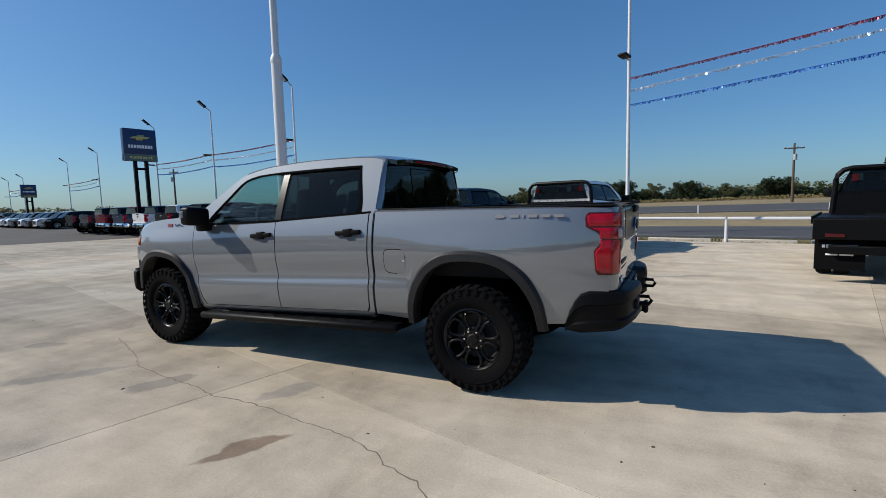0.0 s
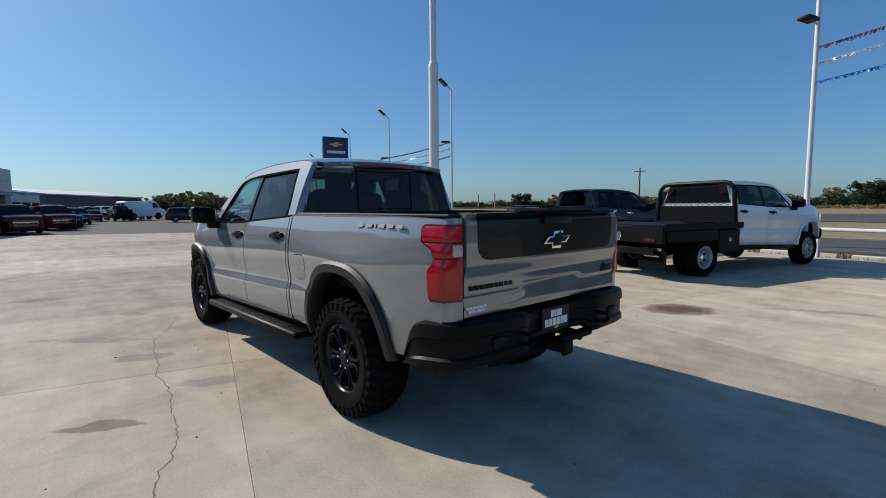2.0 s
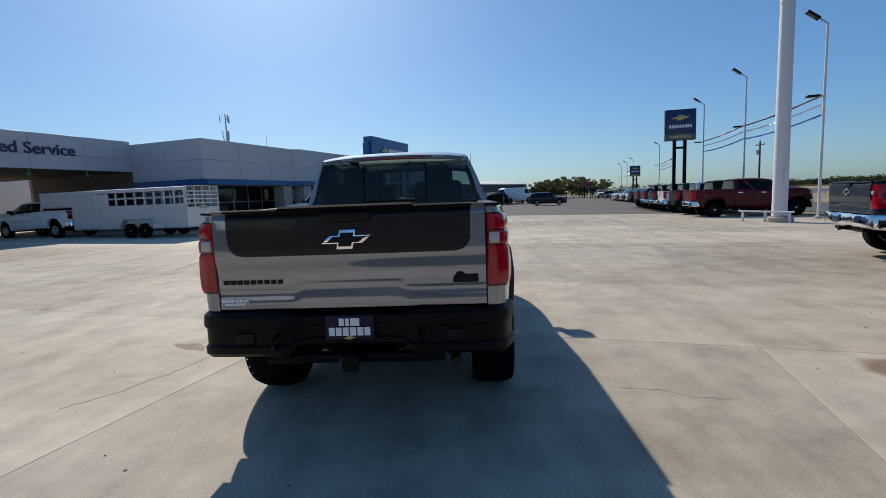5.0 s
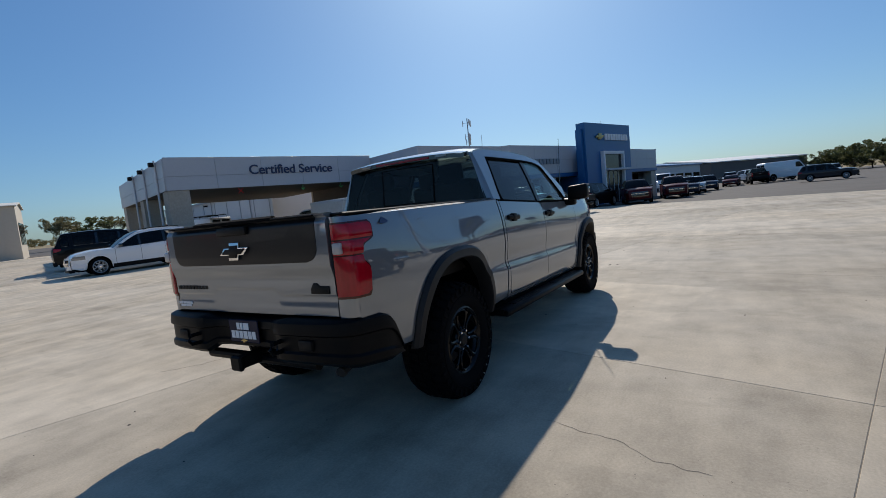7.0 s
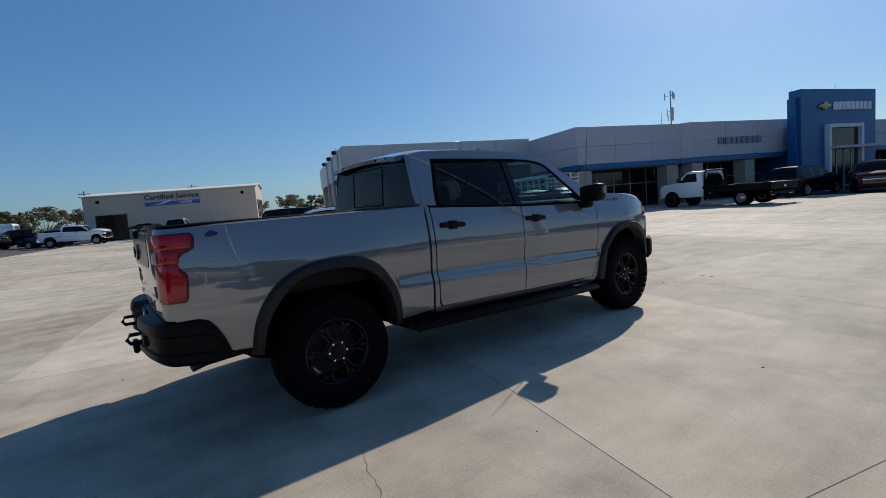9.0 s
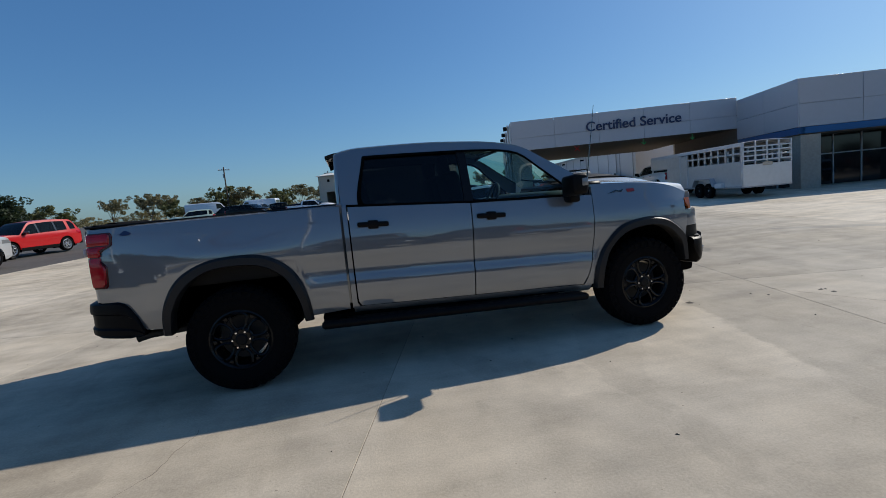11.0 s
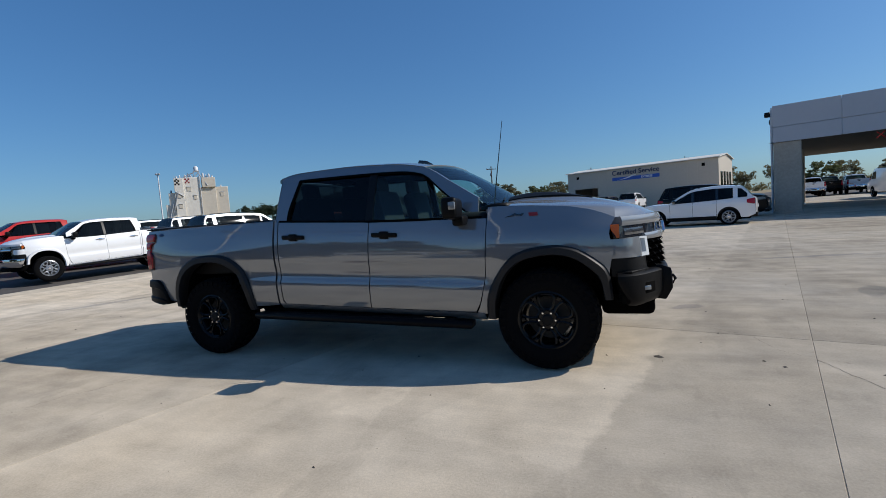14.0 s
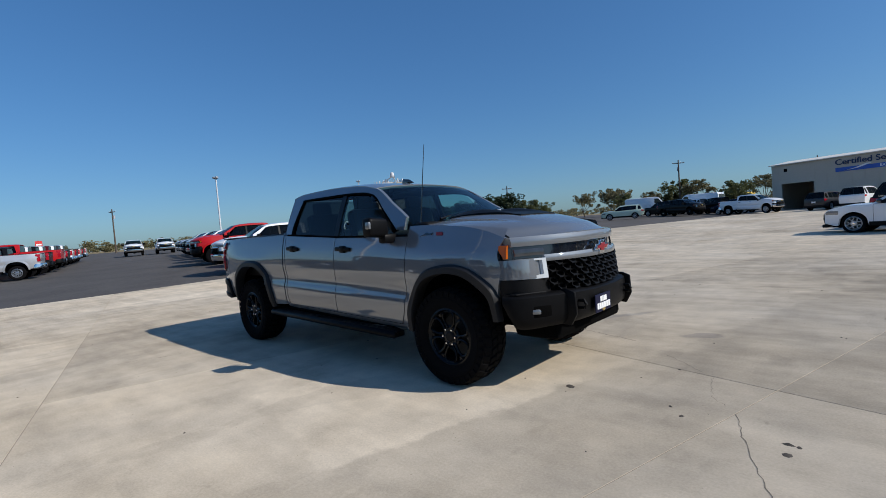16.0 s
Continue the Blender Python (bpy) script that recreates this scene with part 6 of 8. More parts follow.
def hitch_mesh():
    bm = box(-3.08, -2.7, -0.04, 0.04, 0.545, 0.62, 0.006, 1)
    join(bm, box(-3.10, -3.06, -0.052, 0.052, 0.533, 0.632, 0.012, 1))
    return join(bm, tube([(-2.9, -0.55, 0.56), (-2.9, 0.55, 0.56)], 0.035, 10))


def hero_truck():
    t = pickup(Matrix(), "silver", "silver-grey off-road crew-cab pickup with black steel bumpers", bison=True, chrome=False, finish="rim_black")
    t.name = "pickup_truck"
    kids = {}
    for o in t.children:
        kids.setdefault(o.name.split(".")[0], o)
    part("bonnet_insert", put(hood_insert_mesh()), M["trim"], kids["bonnet"], "black vented bonnet insert")
    part("insert_letters", bars_bm((0.03, 0.03, 0.03, 0.03, 0.03, 0.03), 0.025), M["ink_white"], kids["bonnet"], "", Matrix.Translation((1.83, -0.19, hood_z(1.83, 0.19) + 0.028)) @ Matrix.Rotation(radians(-75), 4, "X"))
    part("gate_decal", put(decal_mesh()), M["decal"], kids["tailgate"], "dark grey vinyl panel")
    part("dealer_sticker", bars_bm((0.025, 0.02, 0.03, 0.02, 0.025, 0.03), 0.018, 0.004), M["ink_white"], kids["tailgate"], "", Matrix.Translation((-2.948, 0.715, 0.938)) @ FACE_REAR)
    part("dealer_sticker", bars_bm((0.06, 0.07), 0.014, 0.004), M["ink_white"], kids["tailgate"], "", Matrix.Translation((-2.948, 0.715, 0.918)) @ FACE_REAR)
    part("trim_badge", prism([(-0.075, -0.028), (0.075, -0.028), (0.075, 0.02), (0.0, 0.02), (-0.02, 0.038), (-0.05, 0.036), (-0.075, 0.0)], -0.008, 0, "y", 0.002), M["trim"], kids["tailgate"], "black trim badge", Matrix.Translation((-2.944, -0.69, 1.045)) @ FACE_REAR)
    plate_set(kids["rear_bumper"], Matrix.Translation((-2.991, 0.01, 0.772)) @ FACE_REAR)
    plate_set(kids["front_bumper"], Matrix.Translation((2.90, -0.13, 0.655)) @ FACE_FRONT)
    slider = part("rear_slider", put(slider_bar(-0.31, 0.31, 1.495, 1.505)), M["dark"], t, "black frame of the sliding pane")
    part("slider_bar", put(slider_bar(-0.31, 0.31, 1.853, 1.86)), M["dark"], slider)
    for y in (-0.31, 0.31):
        part("slider_bar", put(slider_bar(y - 0.006, y + 0.006, 1.495, 1.86)), M["dark"], slider)
    part("roof_spoiler", put(spoiler_mesh()), M["gloss_black"], t, "black roof-edge spoiler")
    part("brake_light", box(-1.045, -1.03, -0.32, 0.32, 1.905, 1.925, 0.004, 1), M["lens_red"], t, "high brake light strip")
    for s in (1, -1):
        part("cargo_lamp", box(-1.045, -1.03, s * 0.45 - 0.06, s * 0.45 + 0.06, 1.902, 1.926, 0.004, 1), M["lens_clear"], t)
        # bumper lamps, pockets and corner posts of the steel bumpers
        part("fog_pocket", prism([(2.66, 0.845), (2.745, 0.70), (2.72, 0.685), (2.635, 0.83)] if s > 0 else [(2.66, -0.845), (2.635, -0.83), (2.72, -0.685), (2.745, -0.70)], 0.625, 0.725, "z", 0.012), M["dark"], kids["front_bumper"])
        part("fog_lamp", box(-0.015, 0.012, -0.035, 0.035, -0.02, 0.02, 0.01, 2), M["lens_clear"], kids["front_bumper"], "small square fog lamp", Matrix.Translation((2.672, s * 0.822, 0.675)) @ Matrix.Rotation(s * 0.98, 4, "Z"))
        part("bumper_rib", prism([(2.80, 0.83), (2.875, 0.80), (2.885, 0.63), (2.83, 0.53), (2.72, 0.54), (2.72, 0.825)], s * 0.56 - 0.014, s * 0.56 + 0.014, "y", 0.008), M["steel_black"], kids["front_bumper"])
        part("tow_hook", tube([(2.80, s * 0.46, 0.66), (2.90, s * 0.46, 0.66), (2.915, s * 0.46, 0.69), (2.90, s * 0.46, 0.72), (2.80, s * 0.46, 0.72)], 0.014, 8), M["steel_black"], kids["front_bumper"])
        part("bumper_tread", prism([(2.50, s * 0.93), (2.56, s * 0.92), (2.70, s * 0.70), (2.66, s * 0.66)][::s], 0.81, 0.826, "z", 0.004), M["trim"], kids["front_bumper"])
        part("bumper_light", box(-3.058, -3.02, s * 0.62 - 0.055, s * 0.62 + 0.055, 0.70, 0.765, 0.01, 2), M["trim"], kids["rear_bumper"])
        part("shackle", tube([(-3.04, s * 0.42, 0.69), (-3.12, s * 0.42, 0.69), (-3.14, s * 0.42, 0.72), (-3.12, s * 0.42, 0.75), (-3.04, s * 0.42, 0.75)], 0.014, 8), M["steel_black"], kids["rear_bumper"])
        # side decals
        fm = FACE_LEFT if s > 0 else FACE_RIGHT
        y = flank(-2.2, 1.405) + 0.004
        if s > 0:
            part("bed_decal", bars_bm((0.07, 0.018, 0.07, 0.07, 0.07), 0.024, 0.026), M["pale_vinyl"], t, "silver side decal", Matrix.Translation((-2.38, flank(-2.35, 1.402) + 0.004, 1.402)) @ fm @ Matrix.Rotation(radians(-22), 4, "X"))
        ex = -2.10 if s > 0 else -2.62
        part("bed_emblem", prism([(-0.045, -0.012), (-0.01, -0.018), (0.03, -0.014), (0.045, -0.002), (0.01, 0.018), (-0.01, 0.022), (-0.03, 0.004)], -0.003, 0), M["pale_vinyl"] if s > 0 else M["ink_dark"], t, "", Matrix.Translation((ex, s * (flank(ex, 1.402) + 0.004), 1.402)) @ fm @ Matrix.Rotation(radians(-22), 4, "X"))
        y = flank(1.75, 1.34)
        part("trim_badge", prism([(-0.15, -0.016), (-0.09, 0.002), (-0.06, 0.016), (-0.03, 0.004), (0.02, 0.012), (0.0, -0.012), (-0.05, -0.004), (-0.08, -0.010)] if s < 0 else [(0.15, -0.016), (0.09, 0.002), (0.06, 0.016), (0.03, 0.004), (-0.02, 0.012), (0.0, -0.012), (0.05, -0.004), (0.08, -0.010)], -0.006, 0), M["gloss_black"], t, "", Matrix.Translation((1.70, s * (y + 0.002), 1.345)) @ fm @ Matrix.Rotation(radians(-15), 4, "X"))
        part("trim_badge", prism([(-0.035, -0.014), (0.042, -0.014), (0.034, 0.016), (-0.043, 0.016)], -0.005, 0), M["badge_red"], t, "red and black side badge", Matrix.Translation((1.80, s * (y + 0.002), 1.342)) @ fm @ Matrix.Rotation(radians(-15), 4, "X"))
        part("mirror_lamp", box(1.14, 1.20, s * 1.20 - 0.05, s * 1.20 + 0.05, 1.43, 1.50, 0.01, 2), M["lens_clear"], t)
    part("emblem_centre", bowtie(0.22, 0.066, 0.005, 0.001), M["badge_red"], t, "", Matrix.Translation((2.8705, 0, 1.125)) @ FACE_FRONT)
    part("fuel_door", sheet(lambda u, v: (-1.172 + 0.104 * (2 * u - 1) * (1 - 0.12 * (2 * v - 1) ** 4), flank(-1.17, 1.035 + 0.1 * (2 * v - 1)) + 0.004, 1.035 + 0.1 * (2 * v - 1) * (1 - 0.15 * (2 * u - 1) ** 4)), 8, 8, 0.012), M["silver"], t)
    part("fuel_door_gap", sheet(lambda u, v: (-1.172 + 0.110 * (2 * u - 1) * (1 - 0.12 * (2 * v - 1) ** 4), flank(-1.17, 1.035 + 0.106 * (2 * v - 1)) + 0.0015, 1.035 + 0.106 * (2 * v - 1) * (1 - 0.15 * (2 * u - 1) ** 4)), 8, 8), M["dark"], t)
    part("fuel_latch", box(-1.272, -1.248, 0.985, 1.0, 1.03, 1.055, 0.005, 1), M["chrome"], t)
    part("antenna", tube([(1.435, -0.80, 1.40), (1.43, -0.795, 1.48), (1.545, -0.79, 2.19)], [0.012, 0.006, 0.0025], 8), M["gloss_black"], t, "thin mast antenna")
    part("shark_fin", prism([(-0.10, 0.0), (0.10, 0.0), (0.02, 0.05), (-0.07, 0.065)], -0.02, 0.02, "y", 0.008), M["gloss_black"], t, "black shark-fin antenna", Matrix.Translation((0.45, 0.0, 1.965)))
    part("cowl", box(1.36, 1.56, -0.84, 0.84, 1.40, 1.462, 0.02, 1), M["trim"], t)
    part("wiper", tube([(1.46, 0.1, 1.485), (1.30, 0.62, 1.56)], 0.009, 6), M["trim"], t)
    part("wiper", tube([(1.46, -0.55, 1.485), (1.36, -0.02, 1.56)], 0.009, 6), M["trim"], t)
    part("spare_tyre", shared("spare", tyre_mesh, 0.38, 0.26, 0.22, False), M["rubber"], t, "", Matrix.Translation((-2.45, 0, 0.66)) @ Matrix.Rotation(math.pi / 2, 4, "X"))
    part("exhaust", tube([(-2.2, -0.55, 0.52), (-2.7, -0.60, 0.50), (-2.80, -0.62, 0.48)], 0.035, 10), M["brake"], t)
    return t


hero_truck()


# ---------- other vehicles ----------
def flatbed_parts(t, z, x0, x1, back):
    """A black steel flatbed with a rack behind the cab, tail board, flaps and tool boxes."""
    deck = part("flatbed", box(x0, x1, -1.16, 1.16, z, z + 0.11, 0.015, 1), M["steel_black"], t, "black steel flatbed deck")
    part("deck_plate", box(x0 + 0.05, x1 - 0.02, -1.12, 1.12, z + 0.112, z + 0.125), M["trim"], deck)
    part("tail_board", box(x0 - 0.03, x0 + 0.05, -1.16, 1.16, z - 0.24, z + 0.10, 0.01, 1), M["steel_black"], deck)
    for s in (1, -1):
        part("tail_lamp", box(x0 - 0.045, x0 - 0.028, s * 0.86 - 0.13, s * 0.86 + 0.13, z - 0.20, z - 0.14, 0.006, 1), M["lens_dark"], deck)
        part("side_rail", box(x0, x1, s * 1.17 - 0.02, s * 1.17 + 0.02, z + 0.02, z + 0.15, 0.006, 1), M["steel_black"], deck)
        part("mud_flap", box(x0 + 0.10, x0 + 0.13, s * 0.80 - 0.33, s * 0.80 + 0.33, 0.22, z - 0.02), M["rubber"], deck, "black mud flap with pale lettering")
        part("flap_letters", bars_bm((0.04,) * 9, 0.05, 0.012), M["ink_white"], deck, "", Matrix.Translation((x0 + 0.095, s * 0.80, 0.62)) @ FACE_REAR)
        part("flap_letters", bars_bm((0.16, 0.18), 0.03, 0.02), M["ink_white"], deck, "", Matrix.Translation((x0 + 0.095, s * 0.80, 0.48)) @ FACE_REAR)
        part("tool_box", box(x1 - 0.75, x1 - 0.05, s * 0.98 - 0.17, s * 0.98 + 0.17, 0.48, z - 0.01, 0.015, 1), M["steel_black"], deck, "black under-deck tool box")
        part("box_latch", box(x1 - 0.45, x1 - 0.36, s * 1.155 - 0.01, s * 1.155 + 0.01, 0.72, 0.80), M["chrome"], deck)
        part("wheel_skirt", box(x0 + 0.1, x1 - 0.8, s * 1.15 - 0.012, s * 1.15 + 0.012, z - 0.22, z), M["steel_black"], deck)
        part("rack_lamp", box(x1 - 0.03, x1 - 0.01, s * 0.66 - 0.05, s * 0.66 + 0.05, 1.74, 1.88, 0.006, 1), M["lens_dark"], deck)
    plate_set(deck, Matrix.Translation((x0 - 0.035, 0.0, z - 0.10)) @ FACE_REAR)
    frame_ = [(-1.0, z + 0.1), (-0.96, 1.66)] + [(-0.72 - 0.24 * math.cos(radians(a)), 1.76 + 0.24 * math.sin(radians(a))) for a in (0, 30, 60, 90)]
    frame_ += [(-y, q) for y, q in reversed(frame_)]
    part("rack_frame", tube([(x1 + 0.0, y, q) for y, q in frame_], 0.05, 8), M["steel_black"], deck, "black headache rack")
    part("rack_panel", box(x1 - 0.02, x1 + 0.02, -0.97, 0.97, z + 0.1, 1.47), M["steel_black"], deck)
    bm = bmesh.new()
    for i in range(24):
        y = -0.84 + i * 0.073
        for j in range(8):
            q = 1.48 + j * 0.053 + (0.029 if i % 2 else 0)
            join(bm, tube([(x1, y, q), (x1, y + 0.037, q + 0.029), (x1, y + 0.073, q)], 0.006, 4))
    part("rack_mesh", bm, M["steel_black"], deck, "expanded steel mesh")
    part("bumper_bar", box(x0 - 0.02, x0 + 0.12, -0.95, 0.95, 0.50, 0.64, 0.015, 1), M["steel_black"], deck)
    return deck


def flatbed_truck(m, colour, label, lift=0.07):
    t = pickup(m, colour, label, "flatbed truck", "flatbed trucks by the road", bed="flat", chrome=False, finish="rim_silver")
    for o in t.children:
        if "wheel" not in o.name or "arch" in o.name:
            o.location.z += lift
    flatbed_parts(t, 0.98, -3.45, -1.02, 0)
    part("chassis", box(-3.3, 0.0, -0.45, 0.45, 0.55, 0.80), M["dark"], t)
    for s in (1, -1):
        for y in (0.78, 1.04):
            wheel(t, -2.18, y, s, 0.41, 0.235, 0.23, M["galv"], False, "rear_wheel", 0.09)
    return t


WAY = Vector((-0.265, -0.964, 0))
HEAD = math.degrees(math.atan2(WAY.y, WAY.x))
flatbed_truck(pose(-0.61, -10.21, 0, 0, 0, HEAD), "white", "white dual-wheel crew-cab truck with a black flatbed")
flatbed_truck(pose(-7.45, -8.6, 0, 0, 0, HEAD), "black", "black dual-wheel truck with a black steel flatbed")
pickup(pose(3.34, -11.17, 0.02, 0, 0, HEAD), "teal", "dark blue-grey heavy pickup with a chrome rear bumper", group="pickups by the road")


def copies(first, spots, group):
    for x, y, turn in spots:
        copy_thing(first, pose(x, y, ground_z(x, y) - 0.025, 0, 0, turn))


# a stock of plain pickups to copy from, one for each colour, with the first of each in its place
ROW_E = [(20.2 + 3.15 * k * 0.985, -15.65 - 3.15 * k * 0.17) for k in range(16)]
ROW_W = [(-15.4 - 4.05 * k * 0.966 + (0.3 if k == 1 else 0), 6.65 + 4.05 * k * 0.26 + (1.2 if k == 1 else 0)) for k in range(9)]
ROW_W2 = [(-33.0 - 3.3 * k * 0.97, -2.6 + 3.3 * k * 0.24) for k in range(10)]
TURN_E, TURN_W = -99.8, -104.0
WORDS = {"white": "white", "red": "bright red", "maroon": "dark red", "black": "black", "navy": "dark navy", "grey": "dark grey metallic", "pale": "silver"}
use = {"maroon": [(*ROW_E[0], TURN_E)], "white": [], "black": [], "navy": [], "grey": [], "red": [], "pale": []}
for k, c in enumerate(("", "black", "white", "navy", "maroon", "grey", "black")):
    if c:
        use[c].append((*ROW_E[k], TURN_E))
for k, c in enumerate(("white", "navy", "red", "black", "white", "black", "white", "navy", "white")):
    use[c].append((*ROW_W[k], TURN_W))
for k, c in enumerate(("pale", "black", "red", "white", "black", "white", "maroon", "white", "grey", "white")):
    use[c].append((*ROW_W2[k], TURN_W))
use["white"] += [(-63.5, 12.6, -14), (-63.3, 16.0, -14), (19.5, 22.7, 77), (-5.0, 53.5, -20), (20.9, 55.0, 78), (26.0, 59.0, 78), (109.0, -32.8, 174), (80.0, -5.2, 30)]
use["black"] += [(-13.0, 58.0, -25), (23.5, 58.5, 78), (-10.0, 62.0, 160), (69.9, -6.0, 5), (86.0, -30.4, 172)]
use["red"] += [(28.3, 57.0, 80)]
use["pale"] += [(-25.2, 19.0, 76)]
for colour, spots in use.items():
    (x, y, turn), *rest = spots
    first = pickup(pose(x, y, ground_z(x, y) - 0.025, 0, 0, turn) @ Matrix.Scale(1.09 if y > 0 else 1.0, 4), colour, f"{WORDS[colour]} crew-cab pickup parked in the dealer's rows", group="parked pickups", chrome=colour in ("white", "maroon", "navy", "pale"), finish="rim_black" if colour in ("maroon", "black", "red") else "rim_silver", inside=False)
    copies(first, rest, "parked pickups")


def car(m, colour, label, category, hub=1.43, front=0.95, rear=1.0, half=0.92, belt=1.02, roof=1.66, hood=1.02, lines=None, r=0.36, dark=True, group="parked cars", rise=0.06, near=False):
    """A car or wagon: flanks with round wheel openings, doors with seams, a tapering cabin with pillars, cladding, lamps, grille and bumpers."""
    t = thing("parked_car", m, label, category, group)
    body, tall = M[colour], roof > 1.55
    x0, x1 = -hub - rear, hub + front
    key = f"{hub}{front}{rear}{half}{belt}{roof}{hood}{r}"
    # outline of the cabin: rear foot, rear top, front top, windscreen foot
    rf, rt, ft, wf = lines or (x0 + 0.10, x0 + 0.42, 0.20, hub - 0.50)
    R = r + 0.055
    opening = [(-R - 0.012, 0.2)] + [(-R * math.cos(k * math.pi / 14), r + R * math.sin(k * math.pi / 14)) for k in range(15)] + [(R + 0.012, 0.2)]
    base = line((x0, 0.44), (x0 + 0.25, 0.32), (x1 - 0.3, 0.30), (x1, 0.40))
    floor = lambda x: arch_floor(opening, hub, arch_floor(opening, -hub, base))(x)
    top = curve((x0, belt + rise - 0.03), (x0 + 0.2, belt + rise), (-hub * 0.4, belt + 0.02), (wf, belt - 0.02), (hub, hood - 0.02), (x1 - 0.32, hood - 0.09), (x1 - 0.10, hood - 0.17), (x1, hood - 0.28))
    prof = curve((0.2, half - 0.07), (0.42, half - 0.02), (0.62, half - 0.012), (0.80, half), (belt - 0.10, half - 0.006), (belt, half - 0.035), (belt + 0.14, half - 0.08))
    wide = lambda x, z: prof(z) - 0.26 * max(0.0, x - hub - 0.10) ** 1.6 - 0.20 * max(0.0, -x - hub - 0.3) ** 1.7 + 0.012 * math.exp(-((abs(x) - hub) / 0.42) ** 2) * smooth(0.5, 0.8, z)
    cabin = lambda x, z: half - 0.065 - 0.30 * (z - belt) - 0.12 * max(0.0, z - belt) ** 2 - 0.06 * max(0.0, rt + 0.5 - x) ** 2
    ridge = curve((rf, belt + rise + 0.02), (rf + (rt - rf) * 0.7, roof - 0.16), (rt, roof - 0.055), ((rt + ft) / 2, roof), (ft, roof - 0.06), ((ft + wf) / 2, (roof + belt) / 2 + 0.02), (wf, belt - 0.02))
    win = lambda x: min(ridge(x) - 0.085, top(x) + 0.012 + (x - rf - 0.10) * 2.2)
    for side in (1, -1):
        k = f"{key}/{side}"
        flank_ = part("body_side", shared("cs/" + k, panel, side, x0, x1, floor, top, 110, 14, wide, 0.05), body, t)
        part("side_glass", shared("cg/" + k, panel, side, rf + 0.16, wf - 0.10, lambda x: top(x) + 0.012, lambda x: max(top(x) + 0.02, win(x)), 40, 6, cabin, 0.01, None, -0.010), M["glass_dark"] if dark else M["glass_front"], t, "dark side windows")
        for n, (px, w) in enumerate(((wf - 0.98, 0.045), (wf - 1.92, 0.05), (rf + 0.62 if tall else rf + 0.3, 0.085 if tall else 0.05))):
            part("pillar", shared(f"cp{n}/" + k, panel, side, px - w, px + w, top, lambda x: ridge(x) - 0.06, 2, 6, cabin, 0.03), body if n == 2 else M["gloss_black"], t)
        part("roof_rail", shared("cr/" + k, panel, side, rf, wf, lambda x: max(top(x), min(ridge(x) - 0.10, ridge(x))), lambda x: max(top(x) + 0.004, ridge(x)), 40, 3, cabin, 0.03), body, t)
        part("tail_pillar", shared("cd/" + k, panel, side, rf, rf + 0.19, top, lambda x: max(top(x) + 0.004, ridge(x) - 0.02), 6, 6, cabin, 0.02, None, 0.001), body, t)
        for n, px in enumerate((wf - 0.06, wf - 0.98, wf - 1.90) if near else ()):
            part("door_seam", shared(f"cse{n}/" + k, panel, side, px - 0.005, px + 0.005, lambda x: max(0.40, floor(x)), lambda x: top(x) - 0.01, 1, 10, wide, 0.0, None, 0.002), M["dark"], flank_)
        if tall:
            part("sill_cladding", shared("cc/" + k, panel, side, -hub + R + 0.02, hub - R - 0.02, 0.27, 0.42, 10, 3, wide, 0.03, None, 0.010), M["trim"], t, "dark lower cladding")
            if near:
                part("roof_bar", shared("ci/" + k, tube, [(x, side * (cabin(x, roof) - 0.02), ridge(x) + d) for x, d in ((rt + 0.12, 0.0), (rt + 0.25, 0.055), ((rt + ft) / 2, 0.05), (ft - 0.3, 0.055), (ft - 0.15, 0.0))], 0.016, 6), M["trim"], t)
        for x, name in ((hub, "front_wheel"), (-hub, "rear_wheel")):
            wheel(t, x, half - 0.125, side, r, 0.235, r * 0.68, M["rim_silver"], False, name, 0.02, spokes=5)
            part("wheel_arch_liner", shared(f"cl{x}/" + k, liner_mesh, side * (half - 0.03) / 0.975, x, opening), M["dark"], t)
        for n, px in enumerate((wf - 0.90, wf - 1.82) if near else ()):
            part("door_handle", shared(f"ch{n}/" + k, box, px - 0.10, px + 0.10, side * half - 0.015, side * half + 0.022, belt - 0.13, belt - 0.10, 0.006, 1), body, t)
        part("wing_mirror", shared("cm/" + k, box, wf - 0.32, wf - 0.18, side * (half + 0.08) - 0.11, side * (half + 0.08) + 0.11, belt + 0.01, belt + 0.15, 0.045, 2), M["gloss_black"], t)
        part("tail_light", shared("ct/" + k, panel, side, x0 + 0.015, x0 + 0.30, lambda x: belt - 0.20 + 0.3 * max(0, x - x0 - 0.1), lambda x: belt + rise - 0.05 - 0.15 * max(0, x - x0), 5, 4, wide, 0.03, None, 0.012), M["lens_red"], t)
        part("headlight", shared("cf/" + k, panel, side, x1 - 0.46, x1 - 0.03, lambda x: hood - 0.34 - 0.0 * x, lambda x: min(top(x) - 0.02, hood - 0.20), 6, 3, wide, 0.04, None, 0.008), M["lens_clear"], t)

    def deck(a, b, n, surf, lift=0.0, crown=0.03):
        return sheet(lambda u, v: (a + (b - a) * u, (2 * v - 1) * surf[1](a + (b - a) * u, surf[0](a + (b - a) * u)), surf[0](a + (b - a) * u) + lift + crown * (1 - (2 * v - 1) ** 2)), n, 14, 0.02, (0, 0, -1))

    part("bonnet", shared("cb/" + key, deck, wf - 0.05, x1, 24, (top, wide), 0.0, 0.045), body, t)
    part("windscreen", shared("cw/" + key, deck, ft, wf, 8, (ridge, cabin)), M["glass_dark"] if dark else M["glass_wind"], t)
    part("roof", shared("co/" + key, deck, rt, ft, 14, (ridge, cabin), 0.0, 0.035), body, t)
